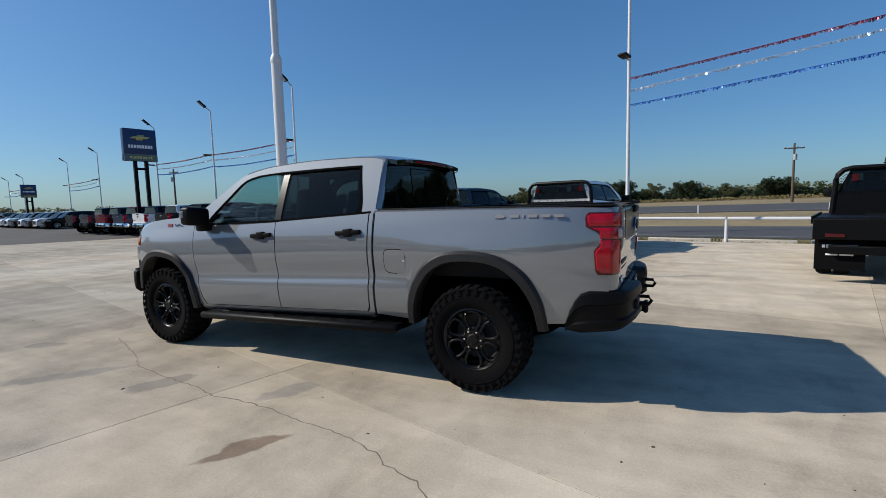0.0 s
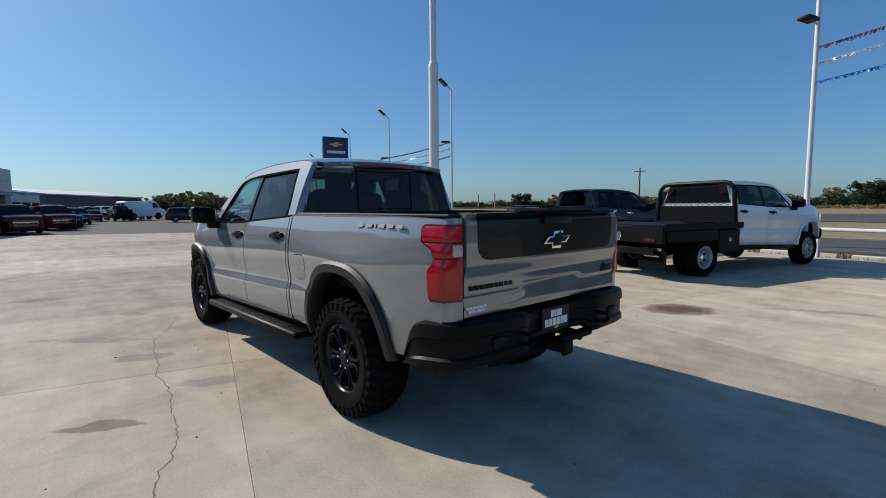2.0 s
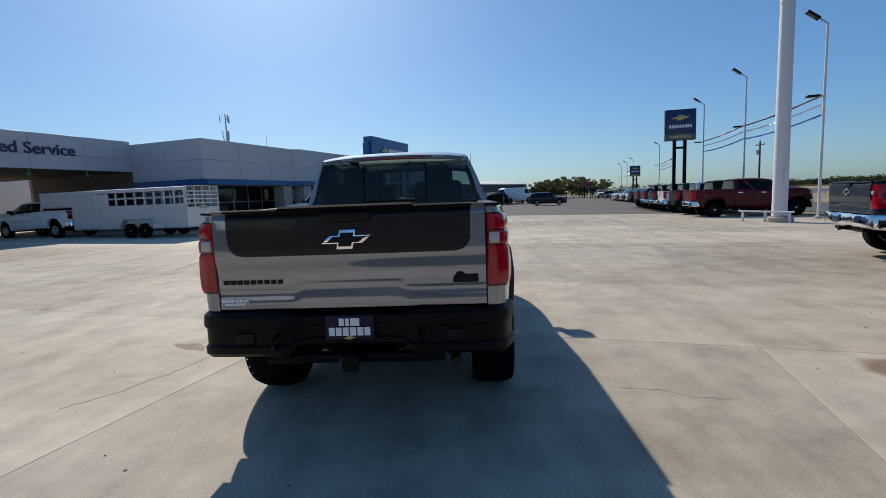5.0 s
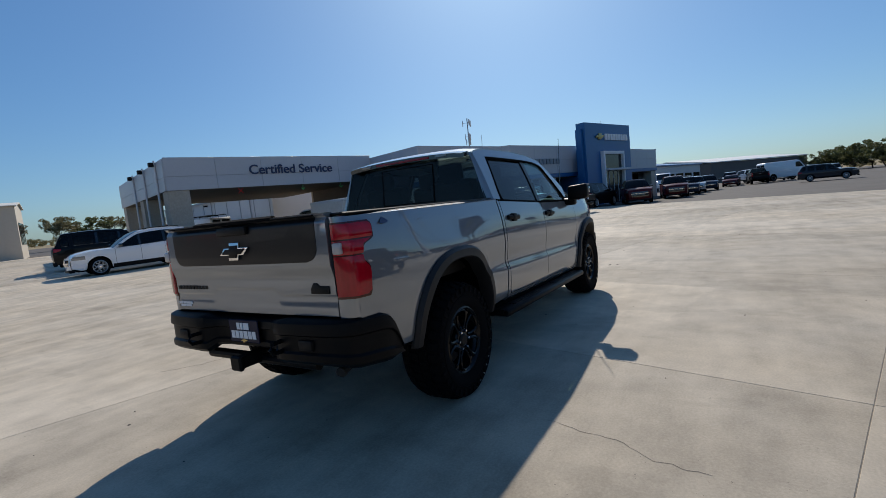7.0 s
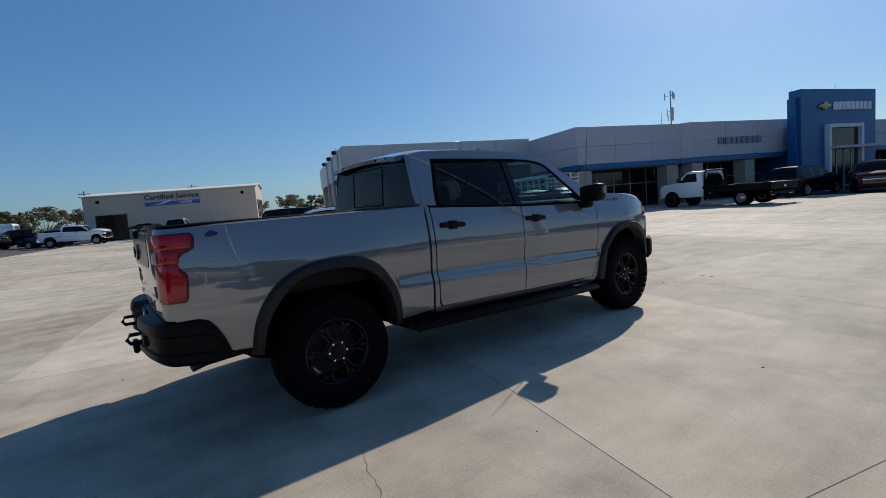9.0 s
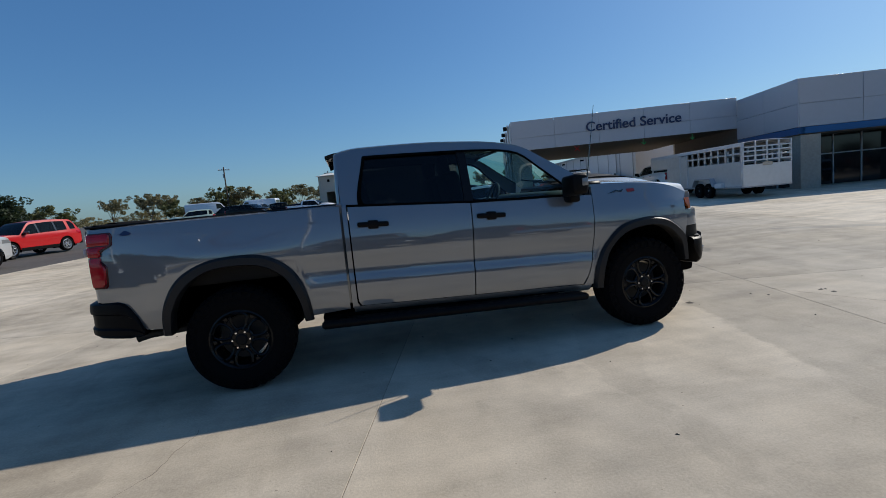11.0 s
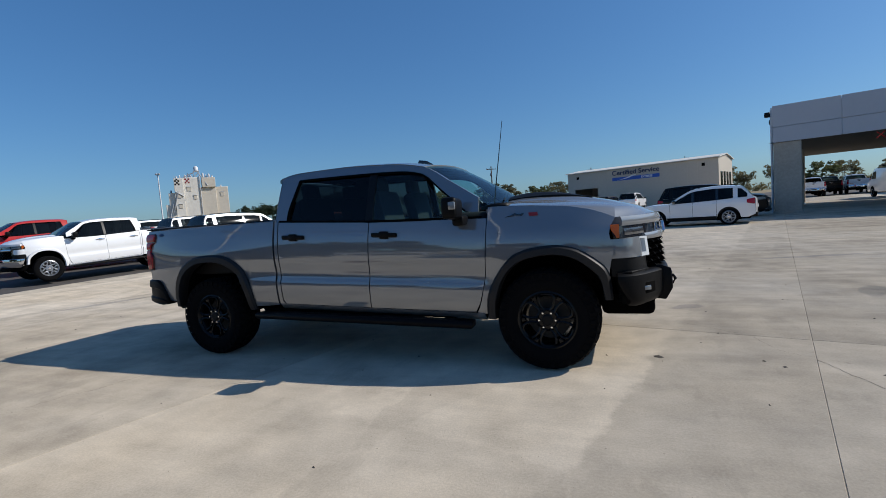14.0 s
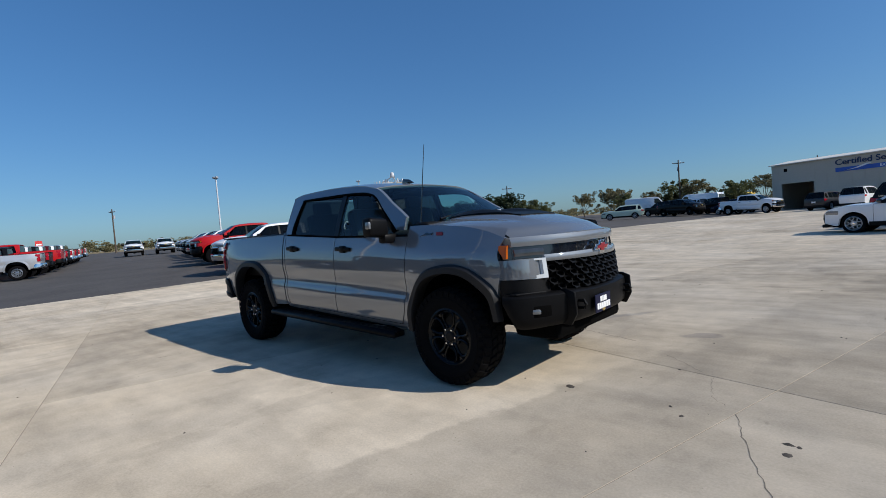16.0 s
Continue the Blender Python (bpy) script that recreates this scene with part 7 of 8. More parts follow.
    part("rear_window", shared("cx/" + key, deck, rf, rt, 8, (ridge, cabin)), M["glass_dark"], t)
    part("tail_panel", shared("cz/" + key, sheet, lambda u, v: (x0 - 0.05 * (1 - (2 * u - 1) ** 2) - 0.02 * math.sin(math.pi * v) + (rf - x0) * max(0, v - 0.9) * 10, (2 * u - 1) * wide(x0, 0.44 + (belt + rise - 0.44) * v), 0.44 + (belt + rise - 0.44) * v), 12, 8), body, t)
    part("nose_panel", shared("cn/" + key, sheet, lambda u, v: (x1 + 0.10 * (1 - (2 * u - 1) ** 2) + 0.03 * math.sin(math.pi * v), (2 * u - 1) * wide(x1, 0.4 + 0.3 * v), 0.32 + (hood - 0.57) * v), 14, 8), body, t)
    part("grille", shared("cq/" + key, sheet, lambda u, v: (x1 + 0.115 - 0.10 * (2 * u - 1) ** 2 * 0.5 + 0.03 * math.sin(math.pi * (0.4 + 0.5 * v)), (2 * u - 1) * 0.58, 0.52 + (hood - 0.82) * v), 10, 4, 0.04, (-1, 0, 0)), M["gloss_black"], t)
    part("grille_bar", shared("cqb/" + key, sheet, lambda u, v: (x1 + 0.155 - 0.05 * (2 * u - 1) ** 2, (2 * u - 1) * 0.60, hood - 0.46 + 0.04 * v), 10, 1, 0.04, (-1, 0, 0)), M["chrome"], t)
    part("lower_bumper", shared("cu/" + key, box, x1 - 0.1, x1 + 0.10, -half + 0.20, half - 0.20, 0.24, 0.36, 0.03, 2), M["trim"], t)
    part("lower_bumper", shared("cv/" + key, box, x0 - 0.07, x0 + 0.1, -half + 0.12, half - 0.12, 0.32, 0.50, 0.03, 2), M["trim"], t)
    part("number_plate", shared("cy/" + key, box, x0 - 0.09, x0 - 0.072, -0.16, 0.16, 0.70, 0.84), M["ink_white"], t)
    part("underbody", shared("ck/" + key, box, x0 + 0.2, x1 - 0.2, -half + 0.28, half - 0.28, 0.24, 0.7), M["dark"], t)
    part("cabin_floor", shared("cj/" + key, box, rf + 0.3, wf - 0.2, -half + 0.14, half - 0.14, 0.5, belt - 0.06), M["seat"], t)
    for y in (0.36, -0.36):
        part("seat", shared(f"ce{y}/" + key, box, -0.2, 0.02, y - 0.22, y + 0.22, 0.8, min(roof - 0.35, 1.32), 0.05, 2), M["seat"], t)
    return t


def stand(x, y, turn, drop=0.03):
    return pose(x, y, ground_z(x, y) - drop, 0, 0, turn)


SUV = dict(category="sport utility vehicle", hub=1.55, front=0.95, rear=1.05, half=1.0, belt=1.18, roof=1.86, hood=1.20, r=0.40, rise=0.03)
MID = dict(category="sport utility vehicle", hub=1.43, front=0.92, rear=0.98, half=0.92, belt=1.05, roof=1.68, hood=1.08, r=0.365)
SEDAN = dict(category="car", rise=0.04, hub=1.40, front=0.92, rear=1.05, half=0.91, belt=0.95, roof=1.44, hood=0.92, r=0.34, lines=(-2.1, -1.15, 0.25, 1.0))
BIG = dict(category="sport utility vehicle", hub=1.70, front=0.98, rear=1.20, half=1.02, belt=1.22, roof=1.93, hood=1.26, r=0.43, rise=0.02, near=True)
CROSS = dict(category="sport utility vehicle", hub=1.43, front=0.90, rear=0.96, half=0.92, belt=1.06, roof=1.70, hood=1.06, r=0.37, lines=(-2.30, -1.86, -0.12, 0.92), rise=0.10, near=True)
car(stand(5.55, 19.4, 166), "white", "white compact SUV with dark windows parked by the canopy", **CROSS)
car(stand(7.1, 24.4, -18), "black", "black full-size SUV parked behind the white one", **SUV)
car(stand(-15.6, 14.2, 74), "pale", "silver full-size SUV in the asphalt rows", **BIG)
car(stand(-16.7, 21.8, 252), "red", "bright red SUV parked across the asphalt rows", **MID)
car(stand(-22.0, 17.6, 76), "white", "white full-size SUV behind the silver one", **BIG)
car(stand(-28.4, 19.8, 76), "white", "white full-size SUV farther along the row", **BIG)
first = car(stand(33.4, 6.4, -12), "black", "black SUV parked before the showroom", **SUV)
copies(first, [(61.0, 2.0, 10), (94.0, -13.0, 90), (-16.5, 62.0, 160)], "")
first = car(stand(35.6, 3.6, 195), "maroon", "dark red SUV parked before the entrance", **SUV)
copies(first, [(41.5, 1.4, 190)], "")
first = car(stand(51.0, 0.2, 185), "pale", "silver SUV in the far car park", **MID)
copies(first, [(92.0, -14.0, -12), (88.0, -16.5, 170), (78.0, -9.0, 165)], "")
first = car(stand(56.0, -0.8, 185), "navy", "dark blue car in the far car park", **MID)
copies(first, [(46.2, 0.6, 188), (95.0, -30.6, 172), (-7.5, 58.5, 165)], "")
car(stand(68.0, -3.1, 175), "maroon", "small dark red car in the far car park", **SEDAN)
car(stand(-18.3, 53.0, 200), "green", "pale green SUV by the service shop", **MID)
first = car(stand(3.6, 51.8, 75), "white", "white SUV in front of the service shop", **SUV)
copies(first, [(-14.5, 66.0, 160), (75.0, -3.0, 180), (74.0, 2.5, 180)], "")
car(stand(1.2, 52.8, 68), "grey", "dark grey SUV at the shop's bay door", **MID)
car(stand(57.6, -11.5, -97), "grey", "grey metallic SUV crossing the far asphalt", **MID)
# the farther end of the row by the road: wagons with their noses to the camera
COLS = ("black", "white", "grey", "white", "black", "white", "white", "grey")
made = {}
for k, c in enumerate(COLS):
    x, y = 57.0 + 2.95 * k, -24.6 - 0.51 * k
    if c in made:
        copy_thing(made[c], stand(x, y, TURN_E + 180))
    else:
        made[c] = car(stand(x, y, TURN_E + 180), c, f"{WORDS[c]} SUV in the row beside the road", **SUV)


def van(m, label, rack):
    t = thing("cargo_van", m, label, "van", "vans")
    side = [(-2.6, 0.45), (-2.62, 1.9), (-2.5, 2.1), (1.2, 2.14), (1.55, 2.02), (2.15, 1.32), (2.75, 1.16), (2.85, 0.9), (2.85, 0.42), (-2.4, 0.38)]
    part("body", shared("van", prism, side, -0.98, 0.98, "y", 0.07), M["white"], t)
    for s in (1, -1):
        part("side_glass", prism([(1.0, 1.38), (1.0, 1.92), (1.48, 1.92), (1.95, 1.38)], s * 0.985 - 0.004, s * 0.985 + 0.004), M["glass_build"], t)
        part("rear_window", box(-2.64, -2.615, s * 0.44 - 0.37, s * 0.44 + 0.37, 1.22, 1.90, 0.01, 1), M["glass_build"], t, "dark rear window")
        part("tail_light", box(-2.64, -2.60, s * 0.88 - 0.05, s * 0.88 + 0.05, 0.95, 1.3, 0.01, 1), M["lens_red"], t)
        for x in (1.75, -1.65):
            # dark disc on the uncut side: the wheel opening's shade as colour
            part("wheel_arch", spin([(0.0, s * 0.955), (0.42, s * 0.955), (0.42, s * 0.984), (0.0, s * 0.984)], 28), M["dark"], t, "", Matrix.Translation((x, 0, 0.42)))
            wheel(t, x, 0.895, s, 0.37, 0.22, 0.22, M["rim_silver"], False, "wheel", 0.04)
    part("windscreen", prism([(1.60, 2.0), (2.13, 1.37), (2.16, 1.39), (1.63, 2.02)], -0.86, 0.86), M["glass_build"], t)
    part("rear_bumper", box(-2.74, -2.58, -0.95, 0.95, 0.42, 0.62, 0.03, 1), M["trim"], t)
    part("door_split", box(-2.632, -2.622, -0.008, 0.008, 0.65, 2.0), M["dark"], t)
    if rack:
        for x in (-2.0, -0.6, 0.8):
            part("rack_bar", tube([(x, -0.9, 2.12), (x, -0.9, 2.3), (x, 0.9, 2.3), (x, 0.9, 2.12)], 0.025, 6), M["trim"], t)
        part("ladder", box(-2.4, 1.0, 0.3, 0.7, 2.33, 2.38), M["trim"], t)
        part("ladder", box(-2.2, 1.0, -0.75, -0.35, 2.33, 2.38), M["trim"], t)
    return t


v = van(stand(21.3, 39.0, 85, 0), "white work van with a ladder rack behind the canopy", True)
w = van(stand(73.5, -9.0, -62, 0) @ Matrix.Diagonal((1.08, 1.0, 1.22, 1)), "tall white delivery van in the far car park", False)
copy_thing(w, stand(-13.5, 68.0, 170, 0))
copy_thing(w, stand(-20.0, 66.0, 20, 0))
copy_thing(w, stand(73.0, 5.5, 185, 0))


def stock_trailer(m):
    t = thing("livestock_trailer", m, "aluminium gooseneck livestock trailer with slatted sides hitched to a pickup", "trailer")
    L0, L1, L2, h, W = -2.9, 4.3, 6.5, 2.42, 1.05
    for s in (1, -1):
        part("side_wall", box(L0, L1, s * W - 0.03, s * W + 0.03, 0.48, 1.62, 0.006, 1), M["aluminium"], t)
        part("front_side", box(2.5, L1, s * W - 0.028, s * W + 0.028, 1.62, 2.3), M["aluminium"], t)
        part("neck_side", box(L1, L2, s * W - 0.03, s * W + 0.03, 1.66, 2.34, 0.006, 1), M["aluminium"], t)
        part("top_rail", box(L0, L2, s * W - 0.04, s * W + 0.04, 2.26, h, 0.01, 1), M["white_metal"], t)
        part("mid_rail", box(L0, 2.5, s * W - 0.03, s * W + 0.03, 1.92, 2.0, 0.006, 1), M["aluminium"], t)
        part("low_rail", box(L0, L1, s * W - 0.045, s * W + 0.045, 0.46, 0.54, 0.006, 1), M["galv"], t)
        for i in range(10):
            x = L0 + 0.04 + (2.5 - L0) * i / 9
            part("upright", box(x - 0.04, x + 0.04, s * W - 0.032, s * W + 0.032, 1.6, 2.28, 0.005, 1), M["aluminium"], t)
        door = part("side_door", box(1.85, 2.62, s * W - 0.05, s * W + 0.05, 0.62, 2.22, 0.01, 1), M["aluminium"], t)
        for x in (1.85, 2.62):
            part("door_post", tube([(x, s * (W + 0.055), 0.6), (x, s * (W + 0.055), 2.25)], 0.022, 6), M["white_metal"], door)
        part("mudguard", prism([(-1.0, 0.55), (-0.72, 0.96), (0.72, 0.96), (1.0, 0.55), (0.94, 0.55), (0.69, 0.90), (-0.69, 0.90), (-0.94, 0.55)], s * (W + 0.13) - 0.14, s * (W + 0.13) + 0.14, "y", 0.01), M["galv"], t)
        part("running_board", box(-1.6, -1.02, s * (W + 0.1) - 0.1, s * (W + 0.1) + 0.1, 0.48, 0.70, 0.02, 1), M["white_metal"], t)
        for x in (-0.45, 0.45):
            wheel(t, x, W + 0.11, s, 0.37, 0.22, 0.2, M["steel_black"], False, "wheel", 0.05)
    part("roof", sheet(lambda u, v: (L0 + (L2 - L0) * u, (2 * v - 1) * (W + 0.03), h + 0.06 * (1 - (2 * v - 1) ** 2)), 4, 10, 0.03, (0, 0, -1)), M["white_metal"], t)
    part("front_wall", box(L1 - 0.03, L1 + 0.03, -W, W, 0.5, 1.68, 0.02, 1), M["aluminium"], t)
    part("neck_floor", box(L1, L2, -W, W, 1.62, 1.68, 0.01, 1), M["galv"], t)
    part("neck_front", box(L2 - 0.03, L2 + 0.03, -W, W, 1.64, h, 0.03, 1), M["aluminium"], t)
    part("coupler", tube([(L2 - 0.7, 0, 1.62), (L2 - 0.7, 0, 1.02)], 0.06, 8), M["steel_black"], t)
    part("floor", box(L0, L1, -W, W, 0.45, 0.52), M["galv"], t)
    gate = part("rear_gate", box(L0 - 0.05, L0, -W, W, 0.5, 1.45, 0.01, 1), M["aluminium"], t)
    for y in (-1.02, -0.5, 0.0, 0.5, 1.02):
        part("gate_bar", box(L0 - 0.06, L0 + 0.01, y - 0.03, y + 0.03, 1.4, h, 0.006, 1), M["aluminium"], gate)
    for z in (1.62, 1.82, 2.02, 2.2):
        part("gate_bar", box(L0 - 0.06, L0 + 0.0, -W, W, z - 0.03, z + 0.03, 0.006, 1), M["aluminium"], gate)
    part("gate_sign", box(L0 - 0.075, L0 - 0.062, -0.2, 0.2, 1.36, 1.52, 0.03, 1), M["tan"], gate)
    # near-black block painted as the trailer's shaded inside
    part("inside", box(L0 + 0.3, L1 - 0.2, -W + 0.1, W - 0.1, 0.6, 1.5), M["dark"], t)
    return t


stock_trailer(stand(17.75, 15.2, 77, 0.0))


def single_cab_flatbed(m):
    t = thing("flatbed_truck", m, "white regular-cab truck with a long black flatbed before the showroom", "flatbed truck", "flatbed trucks")
    side = [(0.62, 0.55), (0.60, 1.40), (0.70, 1.98), (1.35, 2.02), (1.62, 1.94), (2.25, 1.42), (3.25, 1.32), (3.36, 1.1), (3.36, 0.55)]
    part("cab", prism(side, -0.98, 0.98, "y", 0.06), M["white"], t)
    for s in (1, -1):
        part("side_glass", prism([(0.95, 1.42), (0.98, 1.88), (1.55, 1.88), (2.0, 1.42)], s * 0.985 - 0.005, s * 0.985 + 0.005), M["glass_build"], t)
        # wheel opening's shade painted as a dark disc over the cab side
        part("wheel_arch", spin([(0.0, s * 0.95), (0.5, s * 0.95), (0.5, s * 0.985), (0.0, s * 0.985)], 28), M["dark"], t, "", Matrix.Translation((2.55, 0, 0.45)))
        part("wing_mirror", box(1.9, 2.05, s * 1.12 - 0.12, s * 1.12 + 0.12, 1.42, 1.70, 0.03, 1), M["gloss_black"], t)
        wheel(t, 2.55, 0.88, s, 0.41, 0.24, 0.23, M["rim_silver"], False, "front_wheel", 0.03)
        for y in (0.78, 1.04):
            wheel(t, -1.55, y, s, 0.41, 0.235, 0.23, M["rim_silver"], False, "rear_wheel", 0.09)
    part("windscreen", prism([(1.66, 1.93), (2.24, 1.45), (2.27, 1.47), (1.69, 1.95)], -0.85, 0.85), M["glass_build"], t)
    part("grille", box(3.34, 3.40, -0.8, 0.8, 0.85, 1.25, 0.02, 1), M["gloss_black"], t)
    part("front_bumper", box(3.25, 3.48, -0.98, 0.98, 0.5, 0.78, 0.04, 1), M["chrome"], t)
    flatbed_parts(t, 0.98, -3.0, 0.50, 0)
    part("chassis", box(-2.9, 2.6, -0.45, 0.45, 0.5, 0.8), M["dark"], t)
    part("hose_reel", spin([(0.0, -0.18), (0.34, -0.18), (0.34, -0.14), (0.16, -0.12), (0.16, 0.12), (0.34, 0.14), (0.34, 0.18), (0.0, 0.18)], 28), M["rubber"], t, "black hose reel behind the cab", Matrix.Translation((0.22, 0.55, 1.48)))
    return t


single_cab_flatbed(stand(24.9, 7.6, 81, 0.0))


# ---------- poles, signs, flags ----------
def lamp_pole(m, height, label, arm=0.62):
    t = thing("street_lamp", m, label, "street lamp", "lot lamps")
    part("pole", shared(f"lp{height}", tube, [(0, 0, 0), (0, 0, height)], [0.064, 0.044], 12), M["white_metal"], t)
    part("base", shared("lpb", spin, [(0.16, 0), (0.16, 0.12), (0.09, 0.16)], 12, "z"), M["galv"], t)
    part("arm", shared(f"la{height}", tube, [(0, 0, height - 0.02), (-0.18, 0, height + 0.12), (-0.42, 0, height + 0.30)], 0.03, 8), M["galv"], t)
    h = part("lamp_head", shared("lh", box, -0.30, 0.30, -0.17, 0.17, -0.05, 0.05, 0.03, 2), M["trim"], t, "dark flat lamp head", Matrix.Translation((-0.55, 0, height + 0.38)) @ Matrix.Rotation(radians(38), 4, "Y"))
    part("lens", shared("lhl", box, -0.22, 0.22, -0.12, 0.12, -0.058, -0.052), M["lens_clear"], h)
    z = height * arm
    part("arm", shared(f"lm{height}", tube, [(0, 0, z), (-0.25, 0, z + 0.03)], 0.025, 8), M["galv"], t)
    part("lamp_head", shared("lh2", box, -0.24, 0.24, -0.14, 0.14, -0.045, 0.045, 0.03, 2), M["trim"], t, "", Matrix.Translation((-0.42, 0, z + 0.05)))
    return t


POLE = [(-1.95 - 9.3, -9.95), (-1.95, -11.95), (16.0, -16.3), (25.3, -18.3), (34.6, -20.3), (55.2, -26.9), (69.0, -30.5), (85.0, -32.2), (94.6, -34.2), (102.0, -35.4)]
TURN_ROAD = -12.0
for i, (x, y) in enumerate(POLE):
    lamp_pole(pose(x, y, ground_z(x, y) - 0.03, 0, 0, TURN_ROAD - 92), 9.2 if i < 2 else 8.35 if i < 7 else 7.2, "tall white lamp pole with dark heads beside the road", 0.635)


def pennant_string(a, b, material, sag, label, seed):
    rng = random.Random(seed)
    a, b = Vector(a), Vector(b)
    n = max(40, int((b - a).length / 0.055))
    pts = [a + (b - a) * (i / n) - Vector((0, 0, sag * 4 * (i / n) * (1 - i / n))) for i in range(n + 1)]
    t = thing("pennant_string", Matrix(), label, "pennant string", "foil pennant strings")
    part("cord", tube(pts[::4] + [pts[-1]], 0.008, 5), material, t)
    bm = bmesh.new()
    way = (b - a).normalized()
    for p in pts:
        for _ in range(4):
            q = p + way * rng.uniform(-0.03, 0.03)
            side = Vector((rng.uniform(-1, 1), rng.uniform(-1, 1), 0)).normalized() * 0.012
            drop = Vector((rng.uniform(-0.05, 0.05), rng.uniform(-0.05, 0.05), -rng.uniform(0.03, 0.085)))
            v = [bm.verts.new(q + k) for k in (side, -side, drop - side, drop + side)]
            bm.faces.new(v)
    tagged(part("fringe", bm, material, t, "glittering foil fringe"), kind="stuff")
    return t


for i, j in ((0, 1), (2, 3), (3, 4), (5, 6), (7, 8)):
    (ax, ay), (bx, by) = POLE[i], POLE[j]
    for k, (z, rise, colour, word) in enumerate(((5.27, 0.72, "flag_red", "red"), (4.90, 0.80, "flag_silver", "silver"), (4.45, 0.68, "flag_blue", "blue"))):
        if i:
            rise = 0.05
        pennant_string((ax, ay, z + rise), (bx, by, z), M[colour], 0.09 + 0.02 * k if i else 0.04, f"{word} foil pennant string hung between two lamp poles", 10 * i + k)


def flagpole(m):
    t = thing("flagpole", m, "very tall white flagpole in sections on a concrete base", "flagpole")
    part("lower_section", tube([(0, 0, 0.1), (0, 0, 8.7)], [0.275, 0.25], 32), M["white_metal"], t)
    part("collar", spin([(0.24, 8.5), (0.262, 8.55), (0.262, 8.8), (0.18, 8.98)], 32, "z"), M["white_metal"], t)
    part("upper_section", tube([(0, 0, 8.9), (0, 0, 26)], [0.175, 0.13], 32), M["white_metal"], t)
    part("base", spin([(0.5, -0.1), (0.5, 0.14), (0.36, 0.2)], 32, "z"), M["stone"], t)
    part("hatch", box(-0.36, -0.29, -0.09, 0.09, 1.5, 2.1, 0.02, 1), M["white_metal"], t)
    return t


flagpole(pose(14.39, -13.59, 0.0, 0, 0, 0))


def pylon_sign(m, w, h, top, label, gold=True):
    t = thing("pylon_sign", m, label, "sign")
    for y in (-w * 0.17, w * 0.17):
        part("post", box(-0.11, 0.11, y - 0.11, y + 0.11, 0, top - h, 0.01, 1), M["steel_black"], t)
    part("brace", box(-0.08, 0.08, -w * 0.17, w * 0.17, top - h - 0.62, top - h - 0.46, 0.01, 1), M["steel_black"], t)
    c = part("cabinet", box(-0.22, 0.22, -w / 2, w / 2, top - h, top, 0.03, 2), M["blue_sign"], t, "blue sign cabinet")
    part("lower_panel", box(-0.235, 0.235, -w / 2, w / 2, top - h, top - h * 0.78, 0.01, 1), M["gloss_black"], c)
    for s, f in ((-1, FACE_REAR), (1, FACE_FRONT)):
        part("emblem", shared(f"se{w}", bowtie, w * 0.62, h * 0.17, 0.03), M["gold"], c, "gold emblem", Matrix.Translation((s * 0.222, 0, top - h * 0.27)) @ f)
        part("sign_letters", shared(f"sl{w}", bars_bm, (w * 0.065,) * 9, h * 0.10, w * 0.018), M["ink_white"], c, "", Matrix.Translation((s * 0.224, 0, top - h * 0.55)) @ f)
        part("sign_letters", shared(f"sm{w}", bars_bm, (w * 0.06, w * 0.02, w * 0.07, w * 0.06, w * 0.06, w * 0.06, w * 0.06, w * 0.06, w * 0.06), h * 0.075, w * 0.02), M["gold"], c, "", Matrix.Translation((s * 0.238, 0, top - h * 0.89)) @ f)
    return t


M["blue_sign"] = mat("deep_blue_sign_face", (0.007, 0.026, 0.10), 0.3)
pylon_sign(pose(31.1, -16.85, -0.1, 0, 0, -12), 2.12, 2.25, 7.40, "tall blue pylon sign with gold emblem on black posts")
pylon_sign(pose(80.5, -30.85, -0.2, 0, 0, -12), 1.75, 1.85, 5.9, "smaller blue pylon sign farther along the road")


def pipe_rail():
    t = thing("pipe_fence", Matrix(), "low white pipe rail on posts along the lot's edge", "rail fence")
    pts = [(-17.2, -10.95), (-14.1, -11.65), (-11.0, -12.35), (-7.9, -13.05), (-4.88, -13.74), (-1.78, -14.45)]
    for x, y in pts:
        part("post", tube([(x, y, -0.1), (x, y, 0.74)], 0.055, 10), M["white_metal"], t)
    for (ax, ay), (bx, by) in zip(pts, pts[1:]):
        part("rail", tube([(ax + 0.03, ay, 0.76), (bx - 0.03, by, 0.76)], 0.058, 10), M["white_metal"], t)
    return t


pipe_rail()
t = thing("pipe_fence", Matrix(), "short white pipe barrier beside the flagpole", "rail fence")
for x, y in ((15.4, -12.7), (14.55, -13.12), (13.7, -13.55)):
    part("post", tube([(x, y, -0.1), (x, y, 0.38)], 0.05, 10), M["white_metal"], t)
part("rail", tube([(15.55, -12.62, 0.40), (13.55, -13.62, 0.40)], 0.035, 10), M["white_metal"], t)
for i in range(9):
    x = -15.5 + i * 2.4
    y = -14.15 - 0.19 * (x + 3.3) - 0.5
    solo("kerb_stone", put(box(-1.05, 1.05, -0.09, 0.09, -0.12, 0.10, 0.02, 1)), M["concrete_wall"], pose(x, y - 0.35, ground_z(x, y) - 0.08, 0, 0, -11), "pale concrete kerb stone in the grass strip", "kerb", "kerb stones", "structure")


